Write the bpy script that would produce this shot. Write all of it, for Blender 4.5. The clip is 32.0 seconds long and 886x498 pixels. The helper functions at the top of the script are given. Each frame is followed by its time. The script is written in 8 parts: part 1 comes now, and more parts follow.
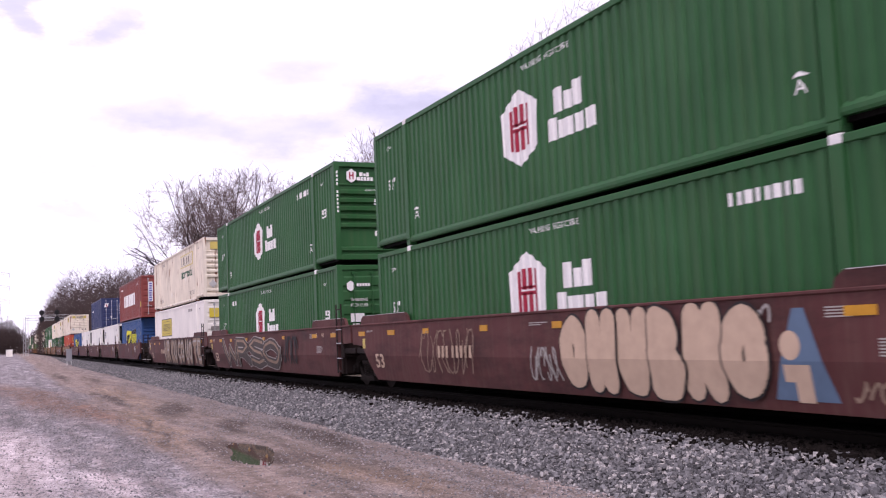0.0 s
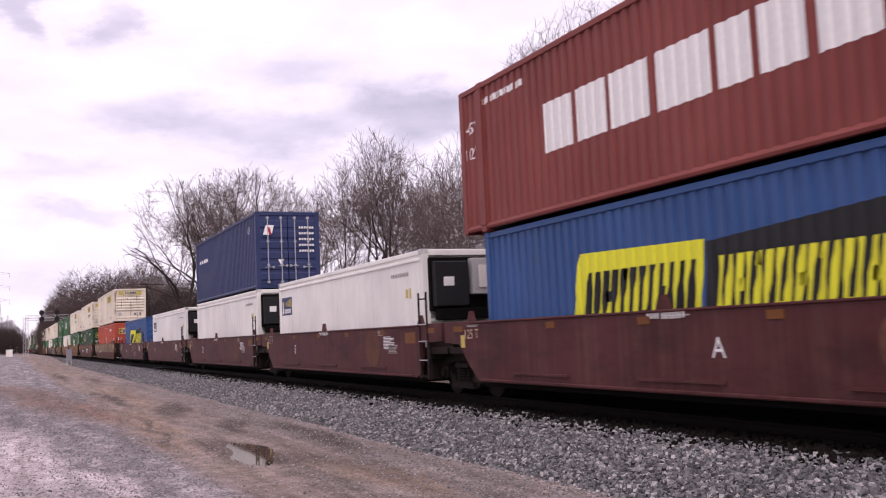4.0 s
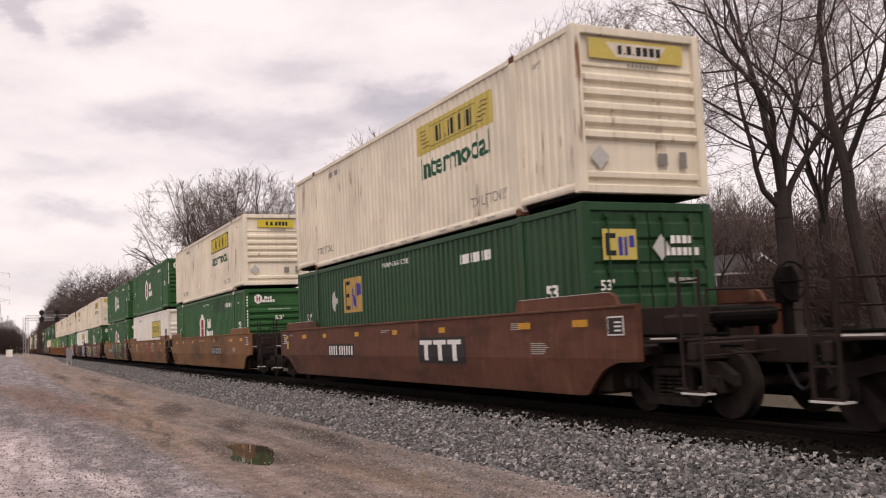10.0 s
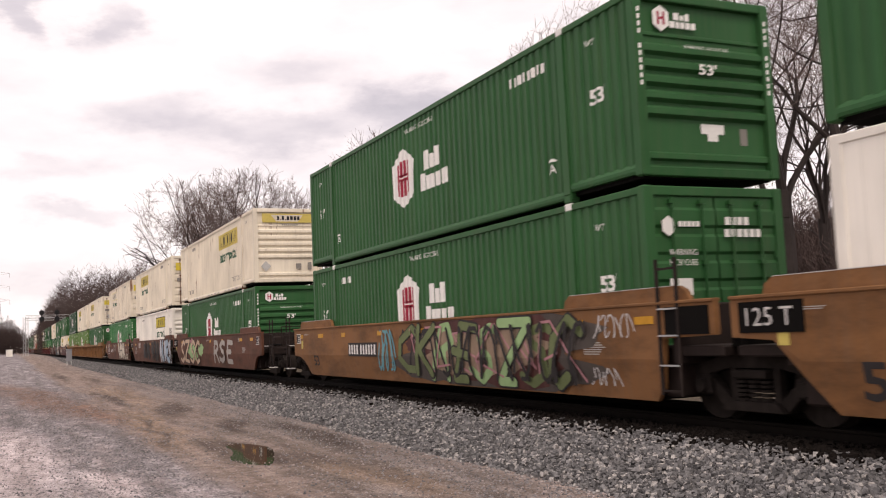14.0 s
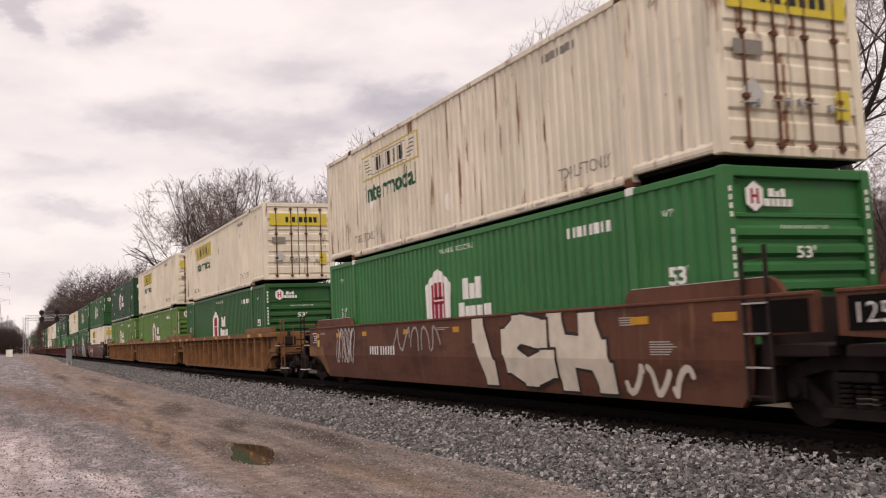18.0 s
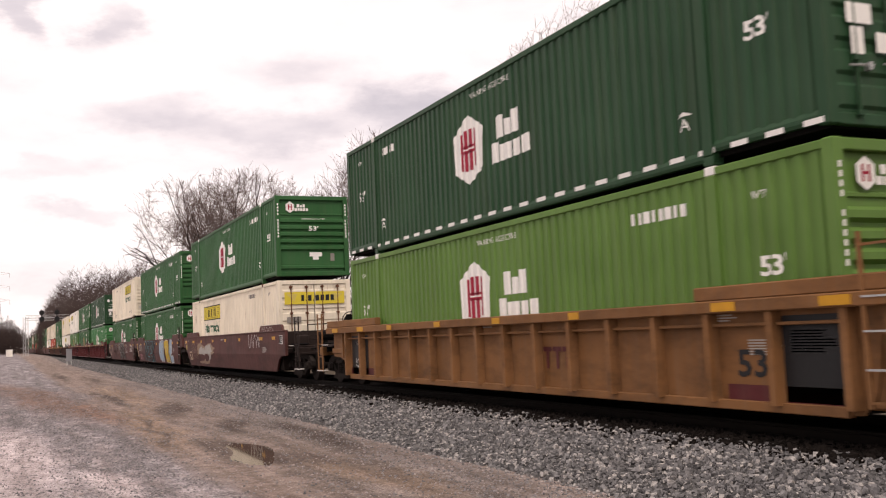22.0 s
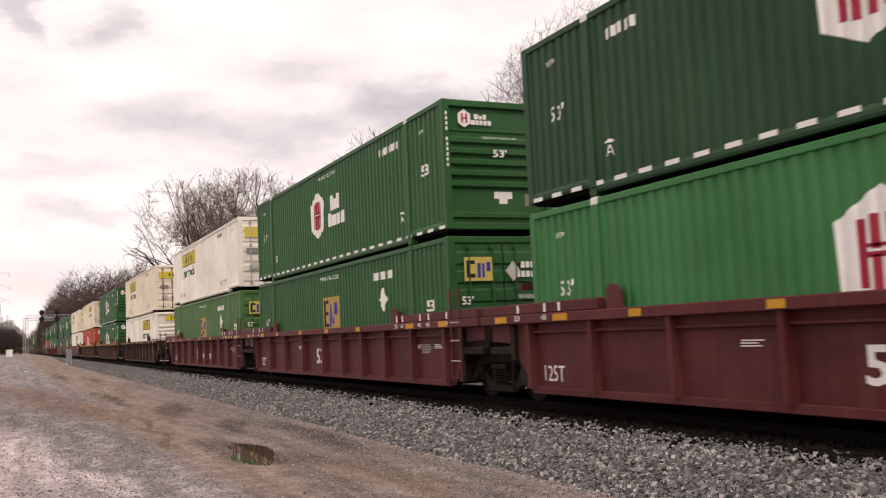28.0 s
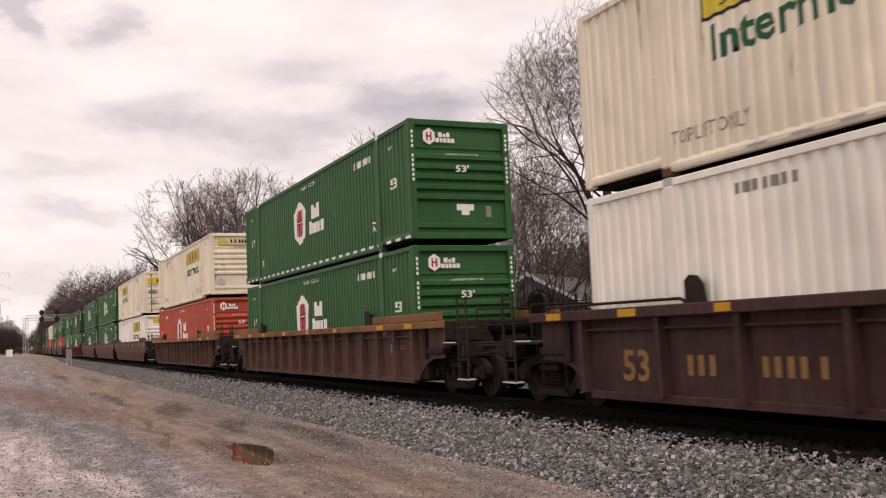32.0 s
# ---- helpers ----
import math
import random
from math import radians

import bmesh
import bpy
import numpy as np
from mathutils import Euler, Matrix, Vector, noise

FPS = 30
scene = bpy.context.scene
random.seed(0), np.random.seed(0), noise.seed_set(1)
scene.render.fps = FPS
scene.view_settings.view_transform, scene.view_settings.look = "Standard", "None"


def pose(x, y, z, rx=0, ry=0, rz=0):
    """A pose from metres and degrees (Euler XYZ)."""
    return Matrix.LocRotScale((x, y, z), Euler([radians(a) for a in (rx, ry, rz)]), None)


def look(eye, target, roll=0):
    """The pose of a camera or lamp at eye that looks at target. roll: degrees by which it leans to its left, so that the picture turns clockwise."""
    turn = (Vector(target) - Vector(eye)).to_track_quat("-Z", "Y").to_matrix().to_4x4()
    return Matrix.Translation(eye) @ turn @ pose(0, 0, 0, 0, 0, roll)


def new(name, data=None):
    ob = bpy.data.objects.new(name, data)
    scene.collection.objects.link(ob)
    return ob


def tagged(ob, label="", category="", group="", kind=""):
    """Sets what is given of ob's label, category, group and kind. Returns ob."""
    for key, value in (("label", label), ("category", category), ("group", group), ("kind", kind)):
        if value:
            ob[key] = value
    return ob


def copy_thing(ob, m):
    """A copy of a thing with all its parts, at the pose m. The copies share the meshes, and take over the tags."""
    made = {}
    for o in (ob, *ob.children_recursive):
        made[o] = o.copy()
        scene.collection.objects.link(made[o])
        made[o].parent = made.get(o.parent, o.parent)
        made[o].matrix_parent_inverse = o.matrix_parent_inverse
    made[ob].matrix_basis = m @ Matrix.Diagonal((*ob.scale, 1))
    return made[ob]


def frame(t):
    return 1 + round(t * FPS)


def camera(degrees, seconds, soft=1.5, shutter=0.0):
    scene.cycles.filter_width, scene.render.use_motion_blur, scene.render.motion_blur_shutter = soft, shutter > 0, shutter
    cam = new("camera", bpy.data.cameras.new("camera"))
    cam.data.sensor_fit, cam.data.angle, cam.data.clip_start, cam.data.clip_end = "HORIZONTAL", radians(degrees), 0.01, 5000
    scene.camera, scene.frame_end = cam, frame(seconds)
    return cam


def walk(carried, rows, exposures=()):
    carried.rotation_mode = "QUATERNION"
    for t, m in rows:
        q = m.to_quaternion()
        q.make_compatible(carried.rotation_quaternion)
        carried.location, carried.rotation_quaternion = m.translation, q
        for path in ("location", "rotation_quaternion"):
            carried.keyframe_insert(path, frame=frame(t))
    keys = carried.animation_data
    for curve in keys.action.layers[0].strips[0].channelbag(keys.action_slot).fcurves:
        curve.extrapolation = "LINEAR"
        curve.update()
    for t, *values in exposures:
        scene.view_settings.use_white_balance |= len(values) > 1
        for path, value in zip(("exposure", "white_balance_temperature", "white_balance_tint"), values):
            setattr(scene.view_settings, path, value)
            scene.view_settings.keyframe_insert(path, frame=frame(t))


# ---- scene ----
import collections

cam = camera(50.41, 32.0, soft=1.12, shutter=0.12)
EYE = pose(0, 0, 1.33, 95.01, 2.54, -24.69)
walk(cam, [(0, EYE), (32, EYE)],
     exposures=[(0, 0.32, 6100, 31), (1, 0.33, 6150, 30), (2, -0.08, 6150, 28), (3, -0.08, 6250, 26), (4, 0.08, 6400, 29), (7, -0.21, 6900, 19), (8, -0.16, 7050, 19), (10, -0.10, 7150, 18), (12, 0.05, 7150, 18),
                (14, 0.11, 7150, 17), (17, -0.28, 7250, 17), (18, -0.13, 7250, 17), (21, -0.07, 7300, 17), (22, 0.15, 7300, 18), (23, -0.01, 7300, 18), (24, -0.05, 7350, 20), (25, 0.20, 7350, 17), (26, 0.02, 7350, 18),
                (28, 0.07, 7400, 17), (29, 0.22, 7400, 17), (30, -0.07, 7400, 18), (31, -0.15, 7400, 19), (32, -0.09, 7400, 18)])

# ---- world: overcast sky with broken cloud ----
SUN_EL, SUN_AZ = radians(54), radians(203)
world = bpy.data.worlds.new("overcast_sky")
scene.world = world
world.use_nodes = True
wn, wl = world.node_tree.nodes, world.node_tree.links
wn.clear()
w_out = wn.new("ShaderNodeOutputWorld")
w_bg = wn.new("ShaderNodeBackground")
w_sky = wn.new("ShaderNodeTexSky")
w_sky.sky_type = "NISHITA"
w_sky.sun_disc = False
w_sky.sun_elevation, w_sky.sun_rotation = SUN_EL, SUN_AZ
w_dim = wn.new("ShaderNodeMix")
w_dim.data_type, w_dim.blend_type = "RGBA", "MULTIPLY"
w_dim.inputs[0].default_value = 1.0
w_dim.inputs[7].default_value = (0.1, 0.1, 0.1, 1)
w_co = wn.new("ShaderNodeTexCoord")
w_xyz = wn.new("ShaderNodeSeparateXYZ")
wl.new(w_co.outputs["Generated"], w_xyz.inputs[0])


def w_math(op, a, q=None):
    k = wn.new("ShaderNodeMath")
    k.operation = op
    for sock, val in zip(k.inputs, (a, q)):
        if isinstance(val, (int, float)):
            sock.default_value = val
        elif val is not None:
            wl.new(val, sock)
    return k.outputs[0]


# the sky as bearing and height over the horizon, in radians
w_flat = wn.new("ShaderNodeCombineXYZ")
wl.new(w_math("ARCTAN2", w_xyz.outputs["X"], w_xyz.outputs["Y"]), w_flat.inputs[0])
wl.new(w_math("ARCSINE", w_xyz.outputs["Z"]), w_flat.inputs[1])


def w_noise(scale, sx, sy, detail, rough, shift):
    mp = wn.new("ShaderNodeMapping")
    mp.inputs["Scale"].default_value = (sx, sy, 1.0)
    mp.inputs["Location"].default_value = (shift, shift * 0.37, shift * 0.11)
    wl.new(w_flat.outputs[0], mp.inputs["Vector"])
    t = wn.new("ShaderNodeTexNoise")
    t.inputs["Scale"].default_value, t.inputs["Detail"].default_value, t.inputs["Roughness"].default_value = scale, detail, rough
    wl.new(mp.outputs["Vector"], t.inputs["Vector"])
    return t


w_warp = wn.new("ShaderNodeVectorMath")
w_warp.operation = "MULTIPLY_ADD"
wl.new(w_noise(9.0, 1.0, 2.2, 6, 0.6, 3.1).outputs["Color"], w_warp.inputs[0])
w_warp.inputs[1].default_value = (0.16, 0.07, 0.0)
w_off = wn.new("ShaderNodeVectorMath")
wl.new(w_flat.outputs[0], w_off.inputs[0])
w_off.inputs[1].default_value = (-0.08, -0.035, 0.0)
wl.new(w_off.outputs[0], w_warp.inputs[2])
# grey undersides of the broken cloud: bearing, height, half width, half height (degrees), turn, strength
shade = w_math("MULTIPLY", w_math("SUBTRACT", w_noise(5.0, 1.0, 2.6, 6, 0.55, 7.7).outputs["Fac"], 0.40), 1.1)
for az, el, ra, re, turn, k in ((24.5, 13.2, 5.6, 2.2, -8, 0.62), (22.5, 11.4, 2.6, 1.3, 0, 0.30), (15.0, 12.7, 6.5, 1.7, 4, 0.34), (8.0, 13.4, 5.0, 1.5, 6, 0.28), (1.0, 18.6, 1.5, 1.6, 0, 0.34), (5.8, 18.4, 2.0, 1.7, 0, 0.34),
                                (3.4, 7.4, 4.5, 0.9, 0, 0.34), (2.0, 10.2, 5.0, 1.1, 5, 0.22), (15.0, 16.2, 7.0, 1.4, 0, 0.16), (31.0, 15.0, 5.0, 2.0, -10, 0.22), (6.0, 3.2, 9.0, 1.1, 0, 0.14),
                                (-60, 25, 30, 8, 0, 0.5), (110, 30, 30, 9, 10, 0.5), (200, 22, 35, 7, 0, 0.4), (-140, 40, 30, 10, 0, 0.5)):
    mp = wn.new("ShaderNodeMapping")
    mp.vector_type = "TEXTURE"
    mp.inputs["Location"].default_value = (radians(az if az < 180 else az - 360), radians(el), 0)
    mp.inputs["Rotation"].default_value = (0, 0, radians(turn))
    mp.inputs["Scale"].default_value = (radians(ra), radians(re), 1.0)
    wl.new(w_warp.outputs[0], mp.inputs["Vector"])
    ln = wn.new("ShaderNodeVectorMath")
    ln.operation = "LENGTH"
    wl.new(mp.outputs["Vector"], ln.inputs[0])
    mr = wn.new("ShaderNodeMapRange")
    mr.interpolation_type = "SMOOTHSTEP"
    mr.inputs["From Min"].default_value, mr.inputs["From Max"].default_value = 0.25, 1.25
    mr.inputs["To Min"].default_value, mr.inputs["To Max"].default_value = k, 0.0
    wl.new(ln.outputs["Value"], mr.inputs["Value"])
    shade = w_math("ADD", shade, mr.outputs["Result"])
w_ramp = wn.new("ShaderNodeValToRGB")
w_ramp.color_ramp.elements[0].position = 0.0
w_ramp.color_ramp.elements[0].color = (0.965, 0.945, 0.97, 1)
w_ramp.color_ramp.elements[1].position = 0.85
w_ramp.color_ramp.elements[1].color = (0.40, 0.405, 0.48, 1)
for pos, col in ((0.22, (0.855, 0.835, 0.88, 1)), (0.50, (0.62, 0.61, 0.675, 1))):
    w_ramp.color_ramp.elements.new(pos).color = col
w_mix = wn.new("ShaderNodeMix")
w_mix.data_type = "RGBA"
w_mix.inputs[0].default_value = 0.92
wl.new(shade, w_ramp.inputs["Fac"])
wl.new(w_sky.outputs["Color"], w_dim.inputs[6])
wl.new(w_dim.outputs[2], w_mix.inputs[6])
wl.new(w_ramp.outputs["Color"], w_mix.inputs[7])
wl.new(w_mix.outputs[2], w_bg.inputs["Color"])
w_bg.inputs["Strength"].default_value = 1.13
wl.new(w_bg.outputs["Background"], w_out.inputs["Surface"])

sun_data = bpy.data.lights.new("sun", "SUN")
sun_data.energy, sun_data.angle, sun_data.color = 1.7, radians(25), (1.0, 0.96, 0.9)
sun = new("sun", sun_data)
sun.matrix_world = pose(0, 0, 60) @ look((0, 0, 0), (math.sin(SUN_AZ) * -math.cos(SUN_EL), math.cos(SUN_AZ) * -math.cos(SUN_EL), -math.sin(SUN_EL)))


# ---- materials ----
def mat_base(name, rough=0.6, metal=0.0):
    m = bpy.data.materials.new(name)
    m.use_nodes = True
    n, l = m.node_tree.nodes, m.node_tree.links
    b = n["Principled BSDF"]
    b.inputs["Roughness"].default_value = rough
    b.inputs["Metallic"].default_value = metal
    b.inputs["Specular IOR Level"].default_value = 0.2 if rough > 0.3 else 0.5
    return m, n, l, b


def noise_node(n, l, vec, scale, detail=4.0, rough=0.55):
    t = n.new("ShaderNodeTexNoise")
    t.inputs["Scale"].default_value, t.inputs["Detail"].default_value, t.inputs["Roughness"].default_value = scale, detail, rough
    if vec is not None:
        l.new(vec, t.inputs["Vector"])
    return t.outputs["Fac"]


def ramp_node(n, l, fac, a, b, ca=(0, 0, 0, 1), cb=(1, 1, 1, 1)):
    r = n.new("ShaderNodeValToRGB")
    r.color_ramp.elements[0].position, r.color_ramp.elements[1].position = a, b
    r.color_ramp.elements[0].color, r.color_ramp.elements[1].color = ca, cb
    l.new(fac, r.inputs["Fac"])
    return r.outputs["Color"]


def mix_node(n, l, fac, a, b, blend="MIX"):
    x = n.new("ShaderNodeMix")
    x.data_type, x.blend_type = "RGBA", blend
    for sock, v in ((x.inputs[0], fac), (x.inputs[6], a), (x.inputs[7], b)):
        if isinstance(v, (int, float)):
            sock.default_value = v
        elif isinstance(v, tuple):
            sock.default_value = (*v[:3], 1)
        else:
            l.new(v, sock)
    return x.outputs[2]


def bump_node(n, l, b, height, strength, distance):
    u = n.new("ShaderNodeBump")
    u.inputs["Strength"].default_value, u.inputs["Distance"].default_value = strength, distance
    l.new(height, u.inputs["Height"])
    l.new(u.outputs["Normal"], b.inputs["Normal"])


def coords(n, l, scale=(1, 1, 1), vary=7.0):
    c = n.new("ShaderNodeTexCoord")
    o = n.new("ShaderNodeObjectInfo")
    k = n.new("ShaderNodeMath")
    k.operation = "MULTIPLY"
    k.inputs[1].default_value = vary
    l.new(o.outputs["Random"], k.inputs[0])
    m = n.new("ShaderNodeMapping")
    m.inputs["Scale"].default_value = scale
    l.new(c.outputs["Object"], m.inputs["Vector"])
    l.new(k.outputs[0], m.inputs["Location"])
    return m.outputs["Vector"]


def paint(name, col, rough=0.5, grime=0.25, rust=0.0, dirt=(0.16, 0.12, 0.09), streak=0.5, metal=0.0, soot=0.0):
    """Weathered paint on steel: faded in patches, streaked downwards, with rust where wanted."""
    m, n, l, b = mat_base(name, rough, metal)
    v = coords(n, l)
    big = noise_node(n, l, v, 0.55, 3)
    vs = coords(n, l, (5.0, 5.0, 0.28), 13.0)
    run = noise_node(n, l, vs, 1.6, 5, 0.65)
    fine = noise_node(n, l, v, 22, 3)
    faded = tuple(min(1.0, c * 1.12 + 0.012) for c in col)
    deep = tuple(c * 0.86 for c in col)
    c1 = mix_node(n, l, ramp_node(n, l, big, 0.3, 0.7), deep, faded)
    g = n.new("ShaderNodeMath")
    g.operation = "MULTIPLY"
    l.new(ramp_node(n, l, run, 0.46, 0.78), g.inputs[0])
    g.inputs[1].default_value = grime * streak * 2
    c2 = mix_node(n, l, g.outputs[0], c1, tuple(d * 0.6 + c * 0.4 for d, c in zip(dirt, col)))
    c3 = c2
    if rust > 0:
        rs = noise_node(n, l, coords(n, l, (5.0, 5.0, 0.55), 29.0), 1.0, 5, 0.6)
        rp = noise_node(n, l, coords(n, l, (1.0, 1.0, 0.8), 17.0), 0.8, 4, 0.6)
        rk = n.new("ShaderNodeMath")
        rk.operation = "MULTIPLY"
        l.new(ramp_node(n, l, rs, 0.63 - 0.08 * rust, 0.70 - 0.08 * rust), rk.inputs[0])
        l.new(ramp_node(n, l, rp, 0.58 - 0.2 * rust, 0.68 - 0.2 * rust), rk.inputs[1])
        c3 = mix_node(n, l, rk.outputs[0], c3, (0.21, 0.105, 0.055))
        sp = noise_node(n, l, coords(n, l, (1.0, 1.0, 0.7), 11.0), 7.0, 6, 0.7)
        c3 = mix_node(n, l, ramp_node(n, l, sp, 0.72 - 0.06 * rust, 0.76 - 0.06 * rust), c3, (0.10, 0.042, 0.025))
    if soot > 0:
        sv = coords(n, l, (1.0, 0.45, 1.3), 23.0)
        so = n.new("ShaderNodeMath")
        so.operation = "MULTIPLY"
        l.new(ramp_node(n, l, noise_node(n, l, sv, 1.3, 7, 0.68), 0.46, 0.70), so.inputs[0])
        so.inputs[1].default_value = soot
        c3 = mix_node(n, l, so.outputs[0], c3, tuple(c * 0.25 + 0.004 for c in col))
        du = n.new("ShaderNodeMath")
        du.operation = "MULTIPLY"
        l.new(ramp_node(n, l, noise_node(n, l, coords(n, l, (1.2, 1.2, 1.2), 31.0), 2.6, 8, 0.75), 0.57, 0.72), du.inputs[0])
        du.inputs[1].default_value = soot * 0.55
        c3 = mix_node(n, l, du.outputs[0], c3, tuple(c * 0.9 + 0.035 for c in col))
    l.new(c3, b.inputs["Base Color"])
    rr = n.new("ShaderNodeMapRange")
    rr.inputs["To Min"].default_value, rr.inputs["To Max"].default_value = rough - 0.1, min(1, rough + 0.2)
    l.new(big, rr.inputs["Value"])
    l.new(rr.outputs["Result"], b.inputs["Roughness"])
    bump_node(n, l, b, fine, 0.12, 0.01)
    return m


def plain(name, col, rough=0.6, metal=0.0, scale=14.0, amount=0.18):
    m, n, l, b = mat_base(name, rough, metal)
    v = coords(n, l)
    f = noise_node(n, l, v, scale, 4)
    l.new(mix_node(n, l, f, tuple(c * (1 - amount) for c in col), tuple(min(1, c * (1 + amount)) for c in col)), b.inputs["Base Color"])
    bump_node(n, l, b, f, 0.15, 0.01)
    return m


M = {}
M["green"] = paint("green_paint", (0.016, 0.087, 0.023), 0.48, 0.22)
M["green_deep"] = paint("deep_green_paint", (0.010, 0.050, 0.018), 0.48, 0.22)
M["green_mid"] = paint("mid_green_paint", (0.026, 0.15, 0.042), 0.46, 0.2)
M["green_olive"] = paint("olive_green_paint", (0.056, 0.140, 0.040), 0.46, 0.2)
M["green_light"] = paint("light_green_paint", (0.088, 0.178, 0.033), 0.46, 0.2)
M["cream"] = paint("cream_paint", (0.73, 0.655, 0.53), 0.55, 0.34, 0.42)
M["cream_rust"] = paint("rusty_cream_paint", (0.71, 0.635, 0.515), 0.6, 0.5, 0.75)
M["white"] = paint("white_paint", (0.77, 0.73, 0.66), 0.5, 0.2)
M["white_reefer"] = paint("reefer_white_paint", (0.76, 0.74, 0.68), 0.45, 0.16)
M["orange"] = paint("orange_red_paint", (0.40, 0.065, 0.032), 0.5, 0.25)
M["fresh_red"] = paint("fresh_red_paint", (0.46, 0.035, 0.035), 0.45, 0.15)
M["oxide"] = paint("oxide_red_paint", (0.20, 0.042, 0.034), 0.5, 0.3)
M["blue"] = paint("blue_paint", (0.022, 0.072, 0.205), 0.45, 0.25)
M["navy"] = paint("navy_paint", (0.022, 0.034, 0.10), 0.5, 0.25)
M["car_brown"] = paint("boxcar_brown_paint", (0.088, 0.027, 0.024), 0.66, 0.5, soot=0.75)
M["car_rust"] = paint("rusty_brown_paint", (0.112, 0.040, 0.022), 0.7, 0.5, 0.3, soot=0.75)
M["car_tan"] = paint("tan_yellow_paint", (0.20, 0.088, 0.030), 0.66, 0.5, 0.15, soot=0.7)
M["car_maroon"] = paint("maroon_paint", (0.072, 0.0145, 0.0145), 0.62, 0.4, soot=0.65)
M["car_red"] = paint("deep_red_paint", (0.086, 0.0115, 0.0135), 0.55, 0.3, soot=0.5)
M["car_umber"] = paint("faded_umber_paint", (0.078, 0.035, 0.027), 0.68, 0.4, soot=0.5)
M["car_olive"] = paint("faded_olive_tan_paint", (0.20, 0.135, 0.068), 0.7, 0.4, 0.4, soot=0.5)
M["car_dark"] = paint("dark_umber_paint", (0.044, 0.0165, 0.015), 0.68, 0.4, soot=0.6)
M["soot"] = plain("sooty_brown_steel", (0.020, 0.0125, 0.0105), 0.8, 0, 3, 0.5)
M["edge"] = plain("bright_worn_edge", (0.55, 0.52, 0.50), 0.5, 0, 5, 0.3)
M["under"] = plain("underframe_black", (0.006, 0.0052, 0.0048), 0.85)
M["galv"] = plain("galvanised_steel", (0.42, 0.42, 0.42), 0.45, 0.6)
M["grey_eq"] = plain("equipment_grey", (0.45, 0.44, 0.42), 0.55)
M["black"] = plain("black_paint", (0.016, 0.016, 0.017), 0.5)
M["ink_white"] = plain("white_lettering", (0.74, 0.72, 0.69), 0.55, amount=0.1)
M["ink_red"] = plain("red_lettering", (0.32, 0.022, 0.045), 0.55)
M["ink_green"] = plain("dark_green_lettering", (0.018, 0.085, 0.045), 0.55)
M["ink_grey"] = plain("grey_lettering", (0.22, 0.20, 0.18), 0.6)
M["ink_blue"] = plain("blue_lettering", (0.035, 0.04, 0.28), 0.55)
M["yellow"] = plain("yellow_panel", (0.58, 0.46, 0.05), 0.5, amount=0.12)
M["yellow_old"] = plain("faded_yellow_panel", (0.52, 0.41, 0.11), 0.6)
M["sign_tan"] = plain("weathered_tan_panel", (0.42, 0.27, 0.085), 0.6)
M["acid"] = plain("acid_yellow_panel", (0.68, 0.66, 0.03), 0.5, amount=0.06)
M["reflect"] = plain("amber_reflector", (0.50, 0.245, 0.02), 0.5, 0, 5, 0.3)
M["reflect_dull"] = plain("dulled_reflector", (0.15, 0.055, 0.014), 0.6, 0, 5, 0.3)
M["rust"] = plain("rust", (0.12, 0.05, 0.028), 0.9, 0.0, 6, 0.4)
M["ink_gold"] = plain("faded_gold_lettering", (0.235, 0.125, 0.045), 0.6, 0, 6, 0.25)
M["spray_tan"] = plain("tan_spray", (0.27, 0.19, 0.135), 0.75, 0, 4, 0.35)
M["spray_dim"] = plain("dim_grey_spray", (0.075, 0.062, 0.055), 0.75, 0, 4, 0.35)
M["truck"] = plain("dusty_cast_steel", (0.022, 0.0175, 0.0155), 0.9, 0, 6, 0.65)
# rail and greasy ballast: colours darkened for the shade beneath the cars
M["rail"] = plain("shade_dark_rail_steel", (0.008, 0.006, 0.005), 0.75, 0.0, 5, 0.3)
M["oily"] = plain("oily_shaded_ballast", (0.010, 0.0078, 0.0068), 1.0, 0, 9, 0.5)
# sheen cut to deepen the shade beneath the cars
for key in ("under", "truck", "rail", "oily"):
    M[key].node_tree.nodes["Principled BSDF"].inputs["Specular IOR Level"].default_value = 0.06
M["spray_pale"] = plain("pale_spray", (0.60, 0.53, 0.44), 0.7, 0, 3, 0.3)
M["spray_cream"] = plain("cream_spray", (0.50, 0.365, 0.26), 0.7, 0, 5)
M["spray_white"] = plain("white_spray", (0.56, 0.53, 0.51), 0.7, 0, 5)
M["spray_grey"] = plain("grey_spray", (0.36, 0.33, 0.30), 0.7, 0, 5, 0.3)
M["spray_dark"] = plain("dark_spray", (0.03, 0.026, 0.026), 0.7, 0, 5)
M["spray_teal"] = plain("teal_spray", (0.12, 0.30, 0.34), 0.7, 0, 5)
M["spray_mint"] = plain("mint_spray", (0.28, 0.42, 0.20), 0.7, 0, 5)
M["spray_olive"] = plain("olive_spray", (0.13, 0.16, 0.07), 0.7, 0, 3, 0.35)
M["spray_blue"] = plain("blue_spray", (0.10, 0.15, 0.22), 0.7, 0, 5)
M["spray_pink"] = plain("pink_spray", (0.42, 0.2, 0.22), 0.7, 0, 5)
M["spray_chrome"] = plain("chrome_spray", (0.44, 0.46, 0.50), 0.6, 0, 2.5, 0.3)
M["spray_sky"] = plain("sky_blue_spray", (0.30, 0.38, 0.46), 0.7, 0, 3, 0.3)
M["spray_gold"] = plain("gold_spray", (0.50, 0.34, 0.05), 0.7, 0, 5)
M["bark"] = plain("bark", (0.036, 0.028, 0.026), 0.9, 0, 3, 0.35)
M["twig"] = plain("twigs", (0.135, 0.10, 0.092), 0.9, 0, 0.4, 0.35)
